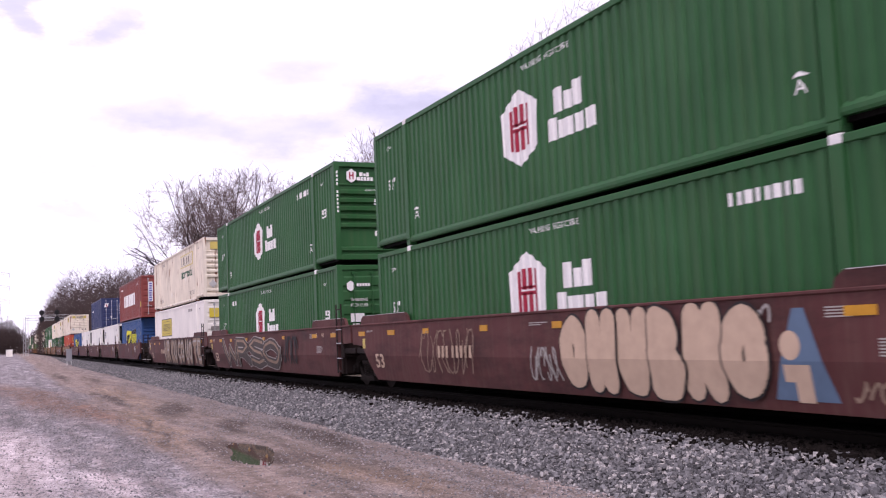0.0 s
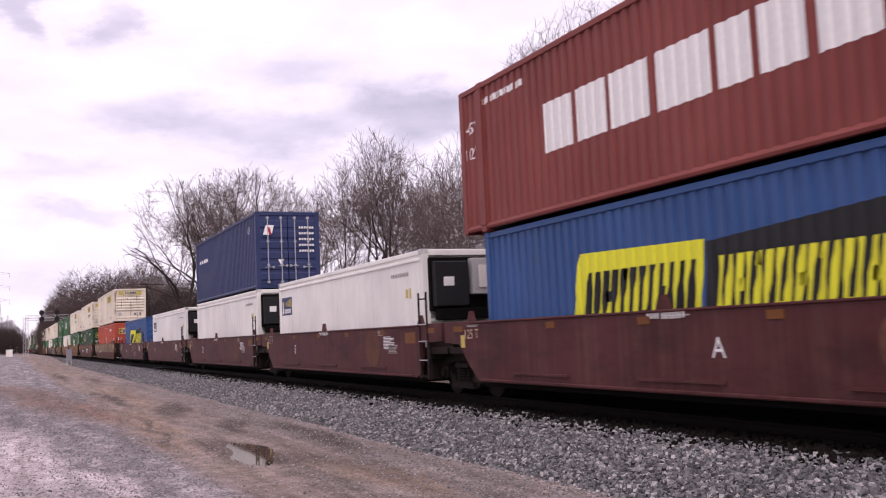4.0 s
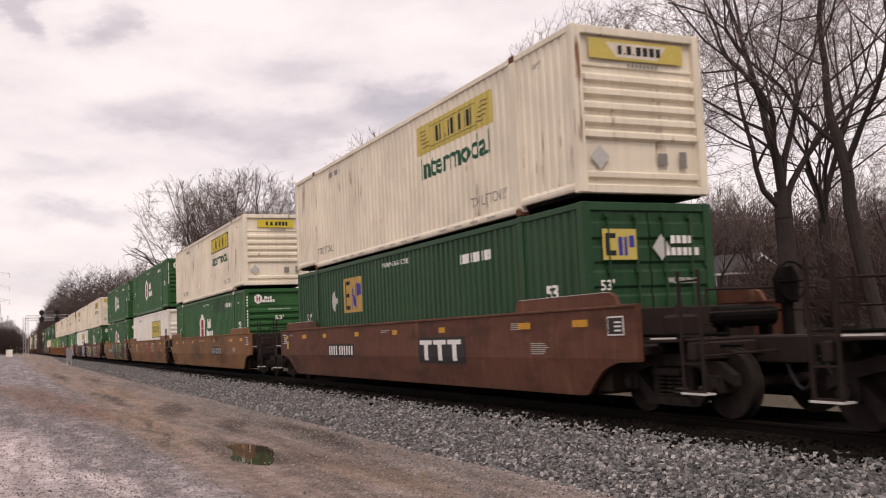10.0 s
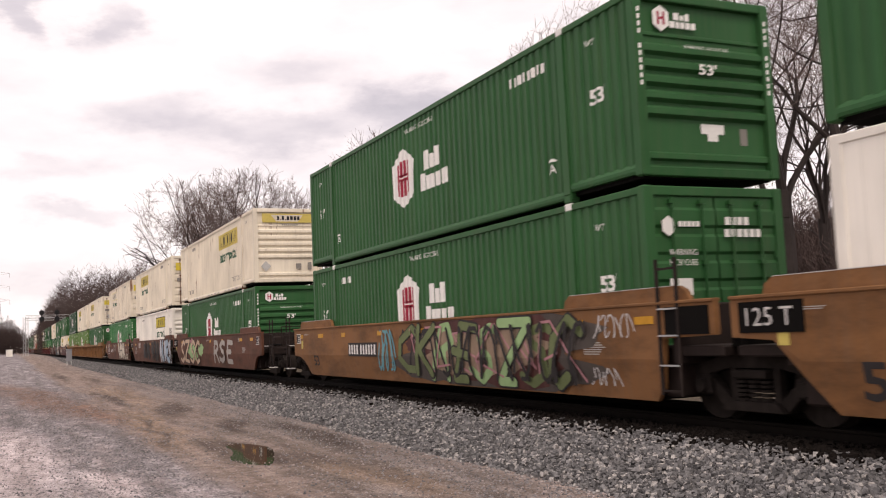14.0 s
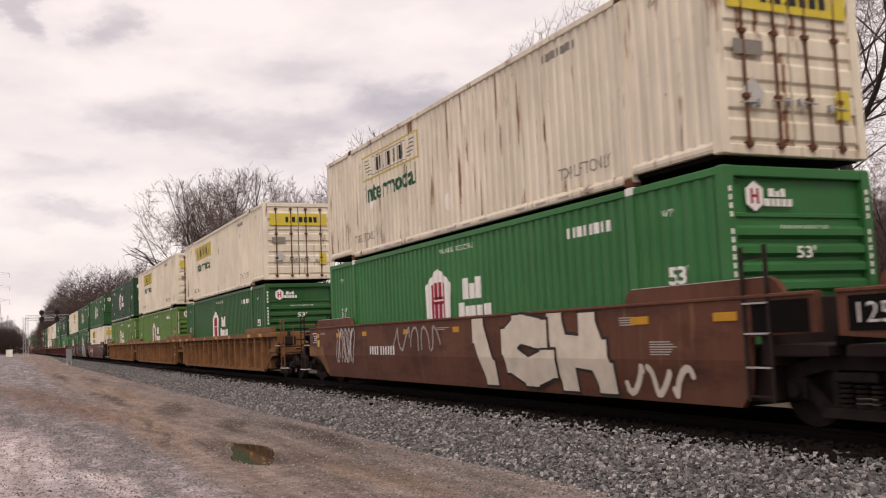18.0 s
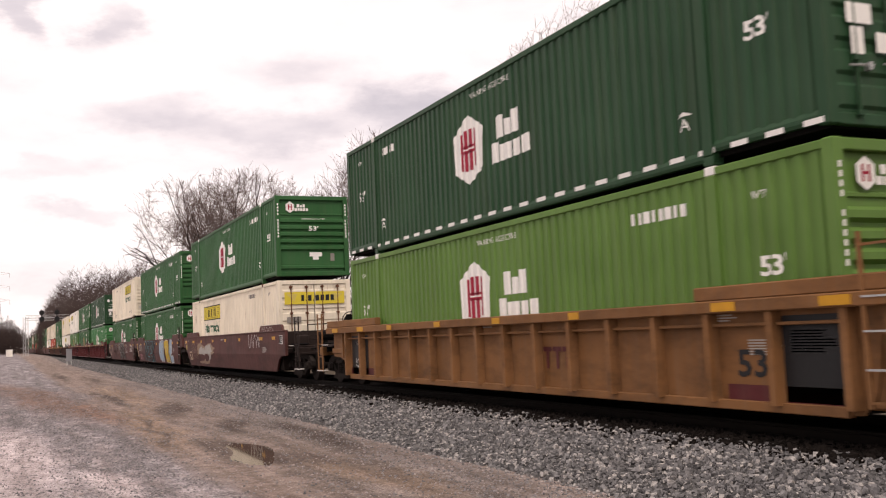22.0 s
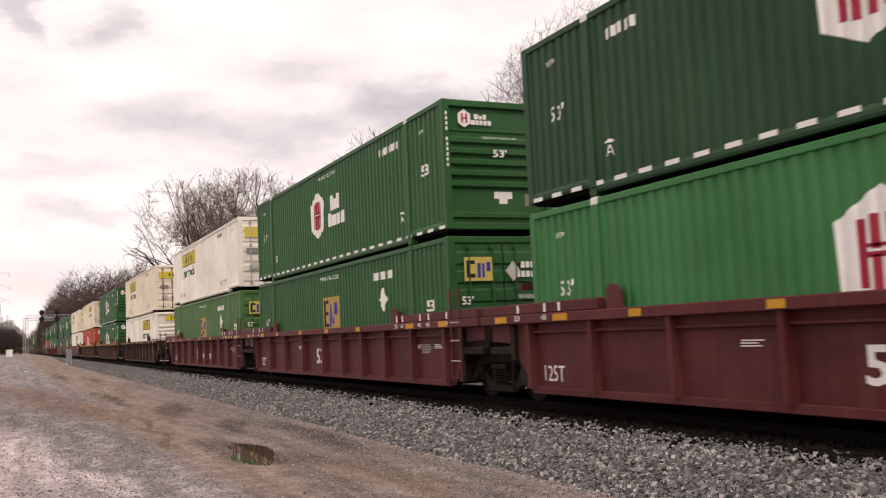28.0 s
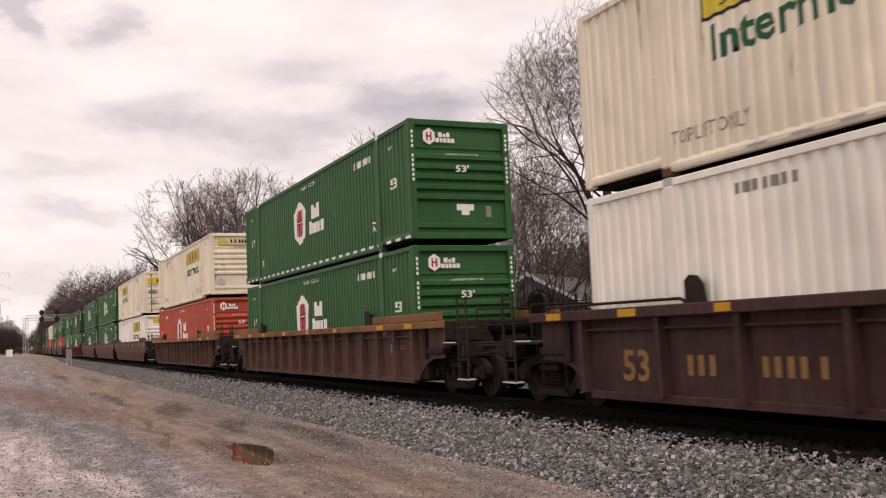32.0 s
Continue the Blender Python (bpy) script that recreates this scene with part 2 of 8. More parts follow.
M["brush"] = plain("brush_twigs", (0.072, 0.050, 0.045), 0.9, 0, 0.3, 0.35)
M["siding"] = plain("grey_siding", (0.24, 0.24, 0.255), 0.8, 0, 3, 0.12)
M["trim"] = plain("white_trim", (0.72, 0.72, 0.74), 0.6, 0, 3, 0.06)
M["shingle"] = plain("dark_shingles", (0.055, 0.048, 0.05), 0.95, 0, 9, 0.3)
M["roof_grey"] = plain("grey_roofing", (0.10, 0.09, 0.09), 0.8, 0, 3, 0.25)
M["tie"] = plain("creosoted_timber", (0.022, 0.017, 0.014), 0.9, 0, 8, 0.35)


def glass_mat():
    m, n, l, b = mat_base("window_glass", 0.08)
    b.inputs["Base Color"].default_value = (0.035, 0.04, 0.045, 1)
    return m


M["glass"] = glass_mat()


def stone_mat(name, lo, hi, warm):
    """Broken stone: each piece has its own grey."""
    m, n, l, b = mat_base(name, 0.9)
    g = n.new("ShaderNodeNewGeometry")
    c = ramp_node(n, l, g.outputs["Random Per Island"], 0.0, 1.0, (*lo, 1), (*hi, 1))
    r2 = n.new("ShaderNodeMath")
    r2.operation = "FRACT"
    k = n.new("ShaderNodeMath")
    k.operation = "MULTIPLY"
    k.inputs[1].default_value = 17.3
    l.new(g.outputs["Random Per Island"], k.inputs[0])
    l.new(k.outputs[0], r2.inputs[0])
    c = mix_node(n, l, ramp_node(n, l, r2.outputs[0], 0.8, 0.86), c, warm)
    f = noise_node(n, l, coords(n, l), 30, 4)
    c = mix_node(n, l, ramp_node(n, l, f, 0.45, 0.8), c, tuple(x * 0.7 for x in hi), "MIX")
    l.new(c, b.inputs["Base Color"])
    bump_node(n, l, b, f, 0.4, 0.01)
    return m


M["ballast"] = stone_mat("ballast_stone", (0.04, 0.039, 0.041), (0.23, 0.222, 0.224), (0.40, 0.372, 0.355))
M["gravel"] = stone_mat("gravel_stone", (0.075, 0.073, 0.078), (0.32, 0.295, 0.295), (0.40, 0.335, 0.32))


def ballast_bed_mat():
    m, n, l, b = mat_base("ballast_bed", 0.95)
    v = coords(n, l)
    vo = n.new("ShaderNodeTexVoronoi")
    vo.inputs["Scale"].default_value = 15
    l.new(v, vo.inputs["Vector"])
    c = ramp_node(n, l, vo.outputs["Color"], 0.1, 0.9, (0.025, 0.024, 0.025, 1), (0.17, 0.158, 0.155, 1))
    l.new(c, b.inputs["Base Color"])
    bump_node(n, l, b, vo.outputs["Distance"], 0.9, 0.05)
    return m


M["bed"] = ballast_bed_mat()


GROUND_LEVEL = -0.6


def ground_mat():
    """Gravel yard with a worn dirt track beside the ballast."""
    m, n, l, b = mat_base("gravel_and_dirt", 0.95)
    c = n.new("ShaderNodeTexCoord")
    v = c.outputs["Object"]

    def stretched(sx, sy):
        mp = n.new("ShaderNodeMapping")
        mp.inputs["Scale"].default_value = (sx, sy, 1.0)
        l.new(v, mp.inputs["Vector"])
        return mp.outputs["Vector"]

    def math_(op, a, q, r=None):
        k = n.new("ShaderNodeMath")
        k.operation = op
        for sock, val in zip(k.inputs, (a, q, r)):
            if isinstance(val, (int, float)):
                sock.default_value = val
            elif val is not None:
                l.new(val, sock)
        return k.outputs[0]

    def band(x, lo0, lo1, hi0, hi1):
        up = n.new("ShaderNodeMapRange")
        up.interpolation_type = "SMOOTHSTEP"
        up.inputs["From Min"].default_value, up.inputs["From Max"].default_value = lo0, lo1
        l.new(x, up.inputs["Value"])
        dn = n.new("ShaderNodeMapRange")
        dn.interpolation_type = "SMOOTHSTEP"
        dn.inputs["From Min"].default_value, dn.inputs["From Max"].default_value = hi0, hi1
        dn.inputs["To Min"].default_value, dn.inputs["To Max"].default_value = 1.0, 0.0
        l.new(x, dn.inputs["Value"])
        return math_("MULTIPLY", up.outputs["Result"], dn.outputs["Result"])
    sep = n.new("ShaderNodeSeparateXYZ")
    l.new(v, sep.inputs[0])
    along = stretched(1.0, 0.2)
    lay = noise_node(n, l, along, 0.6, 6, 0.62)
    lay2 = noise_node(n, l, stretched(1.0, 0.35), 1.7, 6, 0.65)
    mid = noise_node(n, l, v, 5.5, 6, 0.7)
    fine = noise_node(n, l, v, 38, 5, 0.75)
    vo = n.new("ShaderNodeTexVoronoi")
    vo.inputs["Scale"].default_value = 30
    l.new(v, vo.inputs["Vector"])
    jig = n.new("ShaderNodeVectorMath")
    jig.operation = "MULTIPLY_ADD"
    jn = n.new("ShaderNodeTexNoise")
    jn.inputs["Scale"].default_value, jn.inputs["Detail"].default_value = 0.9, 5
    l.new(stretched(1.0, 0.3), jn.inputs["Vector"])
    l.new(jn.outputs["Color"], jig.inputs[0])
    jig.inputs[1].default_value = (1.3, 5.0, 0.0)
    jo = n.new("ShaderNodeVectorMath")
    l.new(v, jo.inputs[0])
    jo.inputs[1].default_value = (-0.65, -2.5, 0.0)
    l.new(jo.outputs[0], jig.inputs[2])

    def spot(cx, cy, rx, ry, turn=0.0, core=0.45, keep=1.0):
        """An uneven oval on the ground, 1 within and 0 outside."""
        mp = n.new("ShaderNodeMapping")
        mp.vector_type = "TEXTURE"
        mp.inputs["Location"].default_value = (cx, cy, GROUND_LEVEL)
        mp.inputs["Rotation"].default_value = (0, 0, radians(turn))
        mp.inputs["Scale"].default_value = (rx, ry, 5.0)
        l.new(jig.outputs[0], mp.inputs["Vector"])
        ln = n.new("ShaderNodeVectorMath")
        ln.operation = "LENGTH"
        l.new(mp.outputs["Vector"], ln.inputs[0])
        mr = n.new("ShaderNodeMapRange")
        mr.interpolation_type = "SMOOTHSTEP"
        mr.inputs["From Min"].default_value, mr.inputs["From Max"].default_value = core, 1.15
        mr.inputs["To Min"].default_value, mr.inputs["To Max"].default_value = keep, 0.0
        l.new(ln.outputs["Value"], mr.inputs["Value"])
        return mr.outputs["Result"]
    xw = math_("ADD", sep.outputs["X"], math_("MULTIPLY_ADD", lay, 2.4, -1.2))
    chips = ramp_node(n, l, vo.outputs["Color"], 0.1, 0.9)
    gravel = mix_node(n, l, chips, (0.065, 0.06, 0.066), (0.31, 0.28, 0.285))
    pink = mix_node(n, l, fine, (0.33, 0.285, 0.29), (0.56, 0.485, 0.485))
    pink = mix_node(n, l, math_("MULTIPLY", ramp_node(n, l, mid, 0.56, 0.64), 0.75), pink, (0.10, 0.085, 0.085))
    gravel = mix_node(n, l, math_("MULTIPLY", ramp_node(n, l, lay2, 0.50, 0.60), 0.55), gravel, pink)
    sand = mix_node(n, l, ramp_node(n, l, mid, 0.3, 0.7), (0.14, 0.107, 0.090), (0.285, 0.222, 0.195))
    sand = mix_node(n, l, math_("MULTIPLY", ramp_node(n, l, fine, 0.45, 0.75), 0.5), sand, (0.38, 0.30, 0.265))
    base = mix_node(n, l, band(xw, 2.1, 2.9, 20.0, 24.0), gravel, sand)
    for s in ((-0.4, 20.0, 1.35, 10.0, 3), (1.25, 14.5, 0.4, 2.4, 4), (-0.1, 11.0, 0.7, 2.5, 0)):
        base = mix_node(n, l, spot(*s), base, pink)
    base = mix_node(n, l, spot(1.75, 19.0, 0.7, 11.0, 5, 0.4, 0.8), base, gravel)
    drab = mix_node(n, l, chips, (0.075, 0.062, 0.056), (0.27, 0.225, 0.205))
    for s in ((4.7, 11.0, 1.5, 4.5, 0, 0.4, 0.75), (5.6, 22.0, 0.7, 9.0, -2, 0.4, 0.7), (4.4, 21.0, 0.6, 5.0, 4, 0.3, 0.5)):
        base = mix_node(n, l, spot(*s), base, drab)
    litter = mix_node(n, l, ramp_node(n, l, mid, 0.4, 0.62), (0.10, 0.05, 0.033), (0.27, 0.165, 0.12))
    base = mix_node(n, l, spot(0.9, 43.0, 1.35, 20.0, 4.5, 0.35, 0.8), base, litter)
    base = mix_node(n, l, spot(2.2, 30.0, 0.55, 6.5, 4, 0.35, 0.7), base, litter)
    warm = mix_node(n, l, mid, (0.19, 0.125, 0.085), (0.32, 0.23, 0.165))
    for s in ((3.1, 24.0, 0.55, 8.0, -2, 0.4, 0.7), (4.0, 40.0, 0.8, 14.0, 0, 0.3, 0.6), (4.7, 12.6, 0.5, 3.0, 8, 0.3, 0.5)):
        base = mix_node(n, l, spot(*s), base, warm)
    grit = math_("MULTIPLY", band(xw, 4.6, 5.6, 20.0, 24.0), ramp_node(n, l, vo.outputs["Color"], 0.35, 0.6))
    base = mix_node(n, l, math_("MULTIPLY", grit, 0.7), base, (0.20, 0.18, 0.175))
    wet = mix_node(n, l, mid, (0.045, 0.032, 0.026), (0.10, 0.075, 0.065))
    for s in ((3.42, 37.0, 0.24, 9.5, 0, 0.3, 0.85), (3.0, 22.5, 0.16, 5.5, -2, 0.3, 0.7), (4.6, 29.5, 0.55, 4.6, -6, 0.35, 0.85), (5.55, 18.0, 0.42, 5.2, 0, 0.35, 0.85),
              (4.75, 22.6, 0.5, 2.6, -15, 0.3, 0.75), (3.85, 17.0, 0.75, 3.0, 6, 0.4, 0.7), (4.4, 14.6, 0.35, 1.6, 5, 0.3, 0.5), (3.2, 70.0, 0.5, 14.0, 0, 0.3, 0.7), (4.6, 58.0, 0.4, 10.0, 0, 0.3, 0.6)):
        base = mix_node(n, l, spot(*s), base, wet)
    # light and dark streaks paint the relief shading of ruts into the colour
    rut_shade = ramp_node(n, l, noise_node(n, l, stretched(1.7, 0.13), 1.3, 7, 0.66), 0.40, 0.62, (0.72, 0.69, 0.67, 1), (1.30, 1.29, 1.29, 1))
    base = mix_node(n, l, 0.8, base, rut_shade, "MULTIPLY")
    clod = ramp_node(n, l, noise_node(n, l, stretched(1.0, 0.6), 3.4, 8, 0.72), 0.42, 0.60, (0.72, 0.70, 0.69, 1), (1.22, 1.22, 1.23, 1))
    base = mix_node(n, l, 0.7, base, clod, "MULTIPLY")
    far = band(sep.outputs["X"], 12.0, 16.0, 4000.0, 4001.0)
    base = mix_node(n, l, far, base, mix_node(n, l, mid, (0.045, 0.034, 0.024), (0.10, 0.078, 0.052)))
    v2 = n.new("ShaderNodeTexVoronoi")
    v2.inputs["Scale"].default_value = 48
    l.new(v, v2.inputs["Vector"])
    base = mix_node(n, l, 0.5, base, ramp_node(n, l, v2.outputs["Color"], 0.0, 0.7, (0.36, 0.35, 0.36, 1), (1.45, 1.45, 1.45, 1)), "MULTIPLY")
    base = mix_node(n, l, math_("MULTIPLY", ramp_node(n, l, v2.outputs["Color"], 0.86, 0.93), 0.5), base, (0.55, 0.50, 0.47))
    l.new(base, b.inputs["Base Color"])
    bump_node(n, l, b, mix_node(n, l, 0.5, v2.outputs["Distance"], mid), 0.9, 0.035)
    return m


M["ground"] = ground_mat()


def water_mat():
    m, n, l, b = mat_base("puddle_water", 0.04)
    b.inputs["Base Color"].default_value = (0.06, 0.045, 0.03, 1)
    b.inputs["IOR"].default_value = 1.33
    return m


M["water"] = water_mat()


# ---- mesh helpers ----
def box(bm, x0, x1, y0, y1, z0, z1):
    v = [bm.verts.new(p) for p in ((x0, y0, z0), (x1, y0, z0), (x1, y1, z0), (x0, y1, z0), (x0, y0, z1), (x1, y0, z1), (x1, y1, z1), (x0, y1, z1))]
    for f in ((3, 2, 1, 0), (4, 5, 6, 7), (0, 1, 5, 4), (1, 2, 6, 5), (2, 3, 7, 6), (3, 0, 4, 7)):
        bm.faces.new([v[i] for i in f])


def bevel_box(bm, x0, x1, y0, y1, z0, z1, r=0.015):
    """A box with its upright and lengthwise edges chamfered."""
    v = []
    for z, k in ((z0, 1), (z0 + r, 0), (z1 - r, 0), (z1, 1)):
        for cx, cy in ((x0, y0), (x1, y0), (x1, y1), (x0, y1)):
            sx, sy = (1 if cx == x0 else -1), (1 if cy == y0 else -1)
            v.append(bm.verts.new((cx + sx * r * k, cy + sy * r * k, z)))
    for a in range(3):
        for i in range(4):
            j = (i + 1) % 4
            bm.faces.new((v[a * 4 + i], v[a * 4 + j], v[a * 4 + 4 + j], v[a * 4 + 4 + i]))
    bm.faces.new((v[3], v[2], v[1], v[0]))
    bm.faces.new((v[12], v[13], v[14], v[15]))


def rod(bm, a, b, r0, r1=None, n=8):
    a, b = Vector(a), Vector(b)
    r1 = r0 if r1 is None else r1
    d = (b - a).normalized()
    u = d.orthogonal().normalized()
    w = d.cross(u)
    ra = [bm.verts.new(a + r0 * (math.cos(i * 2 * math.pi / n) * u + math.sin(i * 2 * math.pi / n) * w)) for i in range(n)]
    rb = [bm.verts.new(b + r1 * (math.cos(i * 2 * math.pi / n) * u + math.sin(i * 2 * math.pi / n) * w)) for i in range(n)]
    for i in range(n):
        j = (i + 1) % n
        bm.faces.new((ra[i], ra[j], rb[j], rb[i]))
    bm.faces.new(ra[::-1])
    bm.faces.new(rb)


def pipe(bm, pts, r, n=6):
    """One bent tube through the points."""
    rings = []
    for i, p in enumerate(pts):
        d = (pts[min(i + 1, len(pts) - 1)] - pts[max(i - 1, 0)]).normalized()
        u = Vector((1, 0, 0)) if abs(d.x) < 0.9 else Vector((0, 0, 1))
        u = (u - d * u.dot(d)).normalized()
        w = d.cross(u)
        rings.append([bm.verts.new(p + r * (math.cos(k * 2 * math.pi / n) * u + math.sin(k * 2 * math.pi / n) * w)) for k in range(n)])
    for a, b in zip(rings, rings[1:]):
        for k in range(n):
            bm.faces.new((a[k], a[(k + 1) % n], b[(k + 1) % n], b[k]))
    bm.faces.new(rings[0][::-1])
    bm.faces.new(rings[-1])


def prism(bm, pts, axis, a, b):
    """A polygon given as (p, q) pairs, pushed along axis from a to b. axis x: (y, z); y: (x, z); z: (x, y)."""
    def place(p, q, s):
        return {"x": (s, p, q), "y": (p, s, q), "z": (p, q, s)}[axis]
    lo = [bm.verts.new(place(p, q, a)) for p, q in pts]
    hi = [bm.verts.new(place(p, q, b)) for p, q in pts]
    n = len(pts)
    for i in range(n):
        j = (i + 1) % n
        bm.faces.new((lo[i], lo[j], hi[j], hi[i]))
    bm.faces.new(lo[::-1])
    bm.faces.new(hi)


def mesh_of(bm, name, mat):
    me = bpy.data.meshes.new(name)
    bmesh.ops.recalc_face_normals(bm, faces=bm.faces[:])
    bm.to_mesh(me)
    bm.free()
    me.materials.append(mat)
    return me


def part(name, bm, mat, parent, label="", m=None):
    """Links a bmesh (or a shared mesh) as one mesh object under a thing or a part."""
    me = bm if isinstance(bm, bpy.types.Mesh) else mesh_of(bm, name, mat)
    ob = new(name, me)
    ob.parent = parent
    if m is not None:
        ob.matrix_basis = m
    if label:
        tagged(ob, label)
    return ob


def thing(name, label, category, group="", kind="", m=None):
    ob = new(name)
    ob.empty_display_size = 0.2
    tagged(ob, label, category, group, kind)
    if m is not None:
        ob.matrix_basis = m
    return ob


def bm_of(*boxes):
    bm = bmesh.new()
    for b in boxes:
        box(bm, *b)
    return bm


TEXT_CACHE = {}


def text_bm(s, height, width=None):
    """Lettering in the built-in font as a flat bmesh, x along the line, y up, centred; scaled to the height and, if given, the width."""
    if s not in TEXT_CACHE:
        cu = bpy.data.curves.new("lettering", "FONT")
        cu.body, cu.resolution_u = s, 2
        cu.offset = 0.022 if s in ("Intermodal", "53", "53'") else 0.0
        ob = bpy.data.objects.new("lettering", cu)
        scene.collection.objects.link(ob)
        dg = bpy.context.evaluated_depsgraph_get()
        TEXT_CACHE[s] = bpy.data.meshes.new_from_object(ob.evaluated_get(dg))
        bpy.data.objects.remove(ob)
    bm = bmesh.new()
    bm.from_mesh(TEXT_CACHE[s])
    xs = [v.co.x for v in bm.verts]
    ys = [v.co.y for v in bm.verts]
    x0, x1, y0, y1 = min(xs), max(xs), min(ys), max(ys)
    ky = height / (y1 - y0)
    kx = ky if width is None else width / (x1 - x0)
    for v in bm.verts:
        v.co = ((v.co.x - (x0 + x1) / 2) * kx, (v.co.y - (y0 + y1) / 2) * ky, 0)
    return bm


def quad_bm(*rects):
    """Flat rectangles (x0, x1, y0, y1) in the plane of a lettering."""
    bm = bmesh.new()
    for x0, x1, y0, y1 in rects:
        bm.faces.new([bm.verts.new((x, y, 0)) for x, y in ((x0, y0), (x1, y0), (x1, y1), (x0, y1))])
    return bm


def poly_bm(*polys):
    bm = bmesh.new()
    for p in polys:
        bm.faces.new([bm.verts.new((x, y, 0)) for x, y in p])
    return bm


def bars(widths, h, gap=0.03, heights=None):
    """Plain upright bars in a row, as wide as the characters that they stand for."""
    total = sum(widths) + gap * (len(widths) - 1)
    x, out = -total / 2, []
    for i, w in enumerate(widths):
        k = heights[i] if heights else 1
        out.append((x, x + w, -h / 2, -h / 2 + h * k))
        x += w + gap
    return quad_bm(*out)


# ---- containers ----
PITCH = 0.245
WIDE, ISO = 2.59, 2.44
HIGH = 2.896


def rib_depth(y, half, post):
    """How far the pressed side sheet lies behind its outer face at y."""
    if abs(y) > half - 0.17 or (post and abs(abs(y) - post) < 0.13):
        return 0.0
    f = (y + 100 * PITCH) % PITCH
    if f < 0.095:
        return 0.0
    if f < 0.115:
        return 0.031 * (f - 0.095) / 0.02
    if f < 0.215:
        return 0.031
    return 0.031 * (PITCH - f) / 0.03


def rib_breaks(y0, y1):
    out = []
    k = math.floor(y0 / PITCH) - 1
    while k * PITCH < y1 + PITCH:
        out += [k * PITCH + f for f in (0.0, 0.095, 0.115, 0.215)]
        k += 1
    return [y for y in out if y0 < y < y1]


def pressed_sheet(half, post, z0, z1, x, outward):
    """A side of pressed sheet, with its trapezoid ribs upright."""
    ys = sorted(set([-half + 0.1, half - 0.1, -half + 0.171, half - 0.171] + rib_breaks(-half + 0.171, half - 0.171)
                    + ([s * (post + d) for s in (-1, 1) for d in (-0.13, 0.13)] if post else [])))
    bm = bmesh.new()
    rows = []
    for y in ys:
        d = x + outward * -rib_depth(y, half, post)
        rows.append([bm.verts.new((d, y, z)) for z in (z0, z1)] + [bm.verts.new((d - outward * 0.006, y, z)) for z in (z1, z0)])
    for a, b in zip(rows, rows[1:]):
        for i in range(4):
            bm.faces.new((a[i], b[i], b[(i + 1) % 4], a[(i + 1) % 4]))
    bm.faces.new(rows[0])
    bm.faces.new(rows[-1][::-1])
    return bm


def stuffed(ob):
    """Rows of small strokes count as one."""
    if ob.name.split(".")[0] in ("name_strip", "number_strip", "wing_mark", "lettering", "figure", "reflective_strip", "ray_mark", "sticker", "small_print", "scrawl"):
        tagged(ob, kind="stuff")
    return ob


def side_mark(box_, name, bm, mat, u, z, label=""):
    """Paint or a decal on the side towards the yard: it follows the pressed ribs."""
    half, post, x, ribbed = box_["half"], box_["post"], box_["x"], box_["ribbed"]
    for v in bm.verts:
        v.co = (0, u - v.co.x, z + v.co.y)
    ys = [v.co.y for v in bm.verts]
    if ribbed:
        for y in rib_breaks(min(ys), max(ys)):
            bmesh.ops.bisect_plane(bm, geom=bm.verts[:] + bm.edges[:] + bm.faces[:], plane_co=(0, y, 0), plane_no=(0, 1, 0))
    for v in bm.verts:
        v.co.x = x + (rib_depth(v.co.y, half, post) if ribbed else 0) - 0.004
    me = bpy.data.meshes.new(name)
    bm.normal_update()
    bm.to_mesh(me)
    bm.free()
    me.materials.append(mat)
    return stuffed(part(name, me, mat, box_["ob"], label))


def end_mark(box_, name, bm, mat, x, z, y, label="", parent=None):
    for v in bm.verts:
        v.co = (x + v.co.x, y, z + v.co.y)
    bm.normal_update()
    me = bpy.data.meshes.new(name)
    bm.to_mesh(me)
    bm.free()
    me.materials.append(mat)
    return stuffed(part(name, me, mat, parent or box_["ob"], label))


SHARED = {}


def shared(key, build, mat):
    if key not in SHARED:
        SHARED[key] = mesh_of(build(), key[0], mat)
    return SHARED[key]


def door_leaf(w, h):
    """One door leaf, hung at x 0, with pressed level ribs."""
    bm = bmesh.new()
    n = 6
    step = (h - 0.2) / n
    line = [(0.02, 0), (-0.025, 0)]
    for i in range(n):
        z = 0.1 + i * step
        line += [(-0.025, z + 0.03), (-0.055, z + 0.075), (-0.055, z + step - 0.105), (-0.025, z + step - 0.06)]
    line += [(-0.025, h), (0.02, h)]
    prism(bm, line, "x", 0.015, w - 0.012)
    return bm


def lock_bar(h):
    bm = bmesh.new()
    rod(bm, (0, -0.085, 0.02), (0, -0.085, h - 0.02), 0.021)
    for z in (0.08, h * 0.28, h * 0.62, h - 0.08):
        box(bm, -0.05, 0.05, -0.11, -0.03, z - 0.03, z + 0.03)
    return bm


def handle_bm():
    bm = bmesh.new()
    rod(bm, (-0.02, -0.10, 0.0), (0.34, -0.11, 0.015), 0.014, 0.014, 6)
    box(bm, 0.26, 0.31, -0.125, -0.04, -0.04, 0.05)
    return bm


def front_wall(w, h):
    """The blank end: a flat upper panel, then five deep level ribs, a flat band and a foot rib."""
    bm = bmesh.new()
    iw = w / 2 - 0.158
    line = [(0.09, 0.175), (0.05, 0.175), (0.05, 0.36), (-0.01, 0.39), (-0.01, 0.47), (0.05, 0.50)]
    for i in range(5):
        z = 1.0 + i * 0.235
        line += [(0.05, z), (-0.025, z + 0.05), (-0.025, z + 0.135), (0.05, z + 0.185)]
    line += [(0.05, 2.22), (0.02, 2.235), (0.02, 2.275), (0.05, 2.29), (0.05, h - 0.152), (0.09, h - 0.152)]
    prism(bm, line, "x", -iw, iw)
    return bm


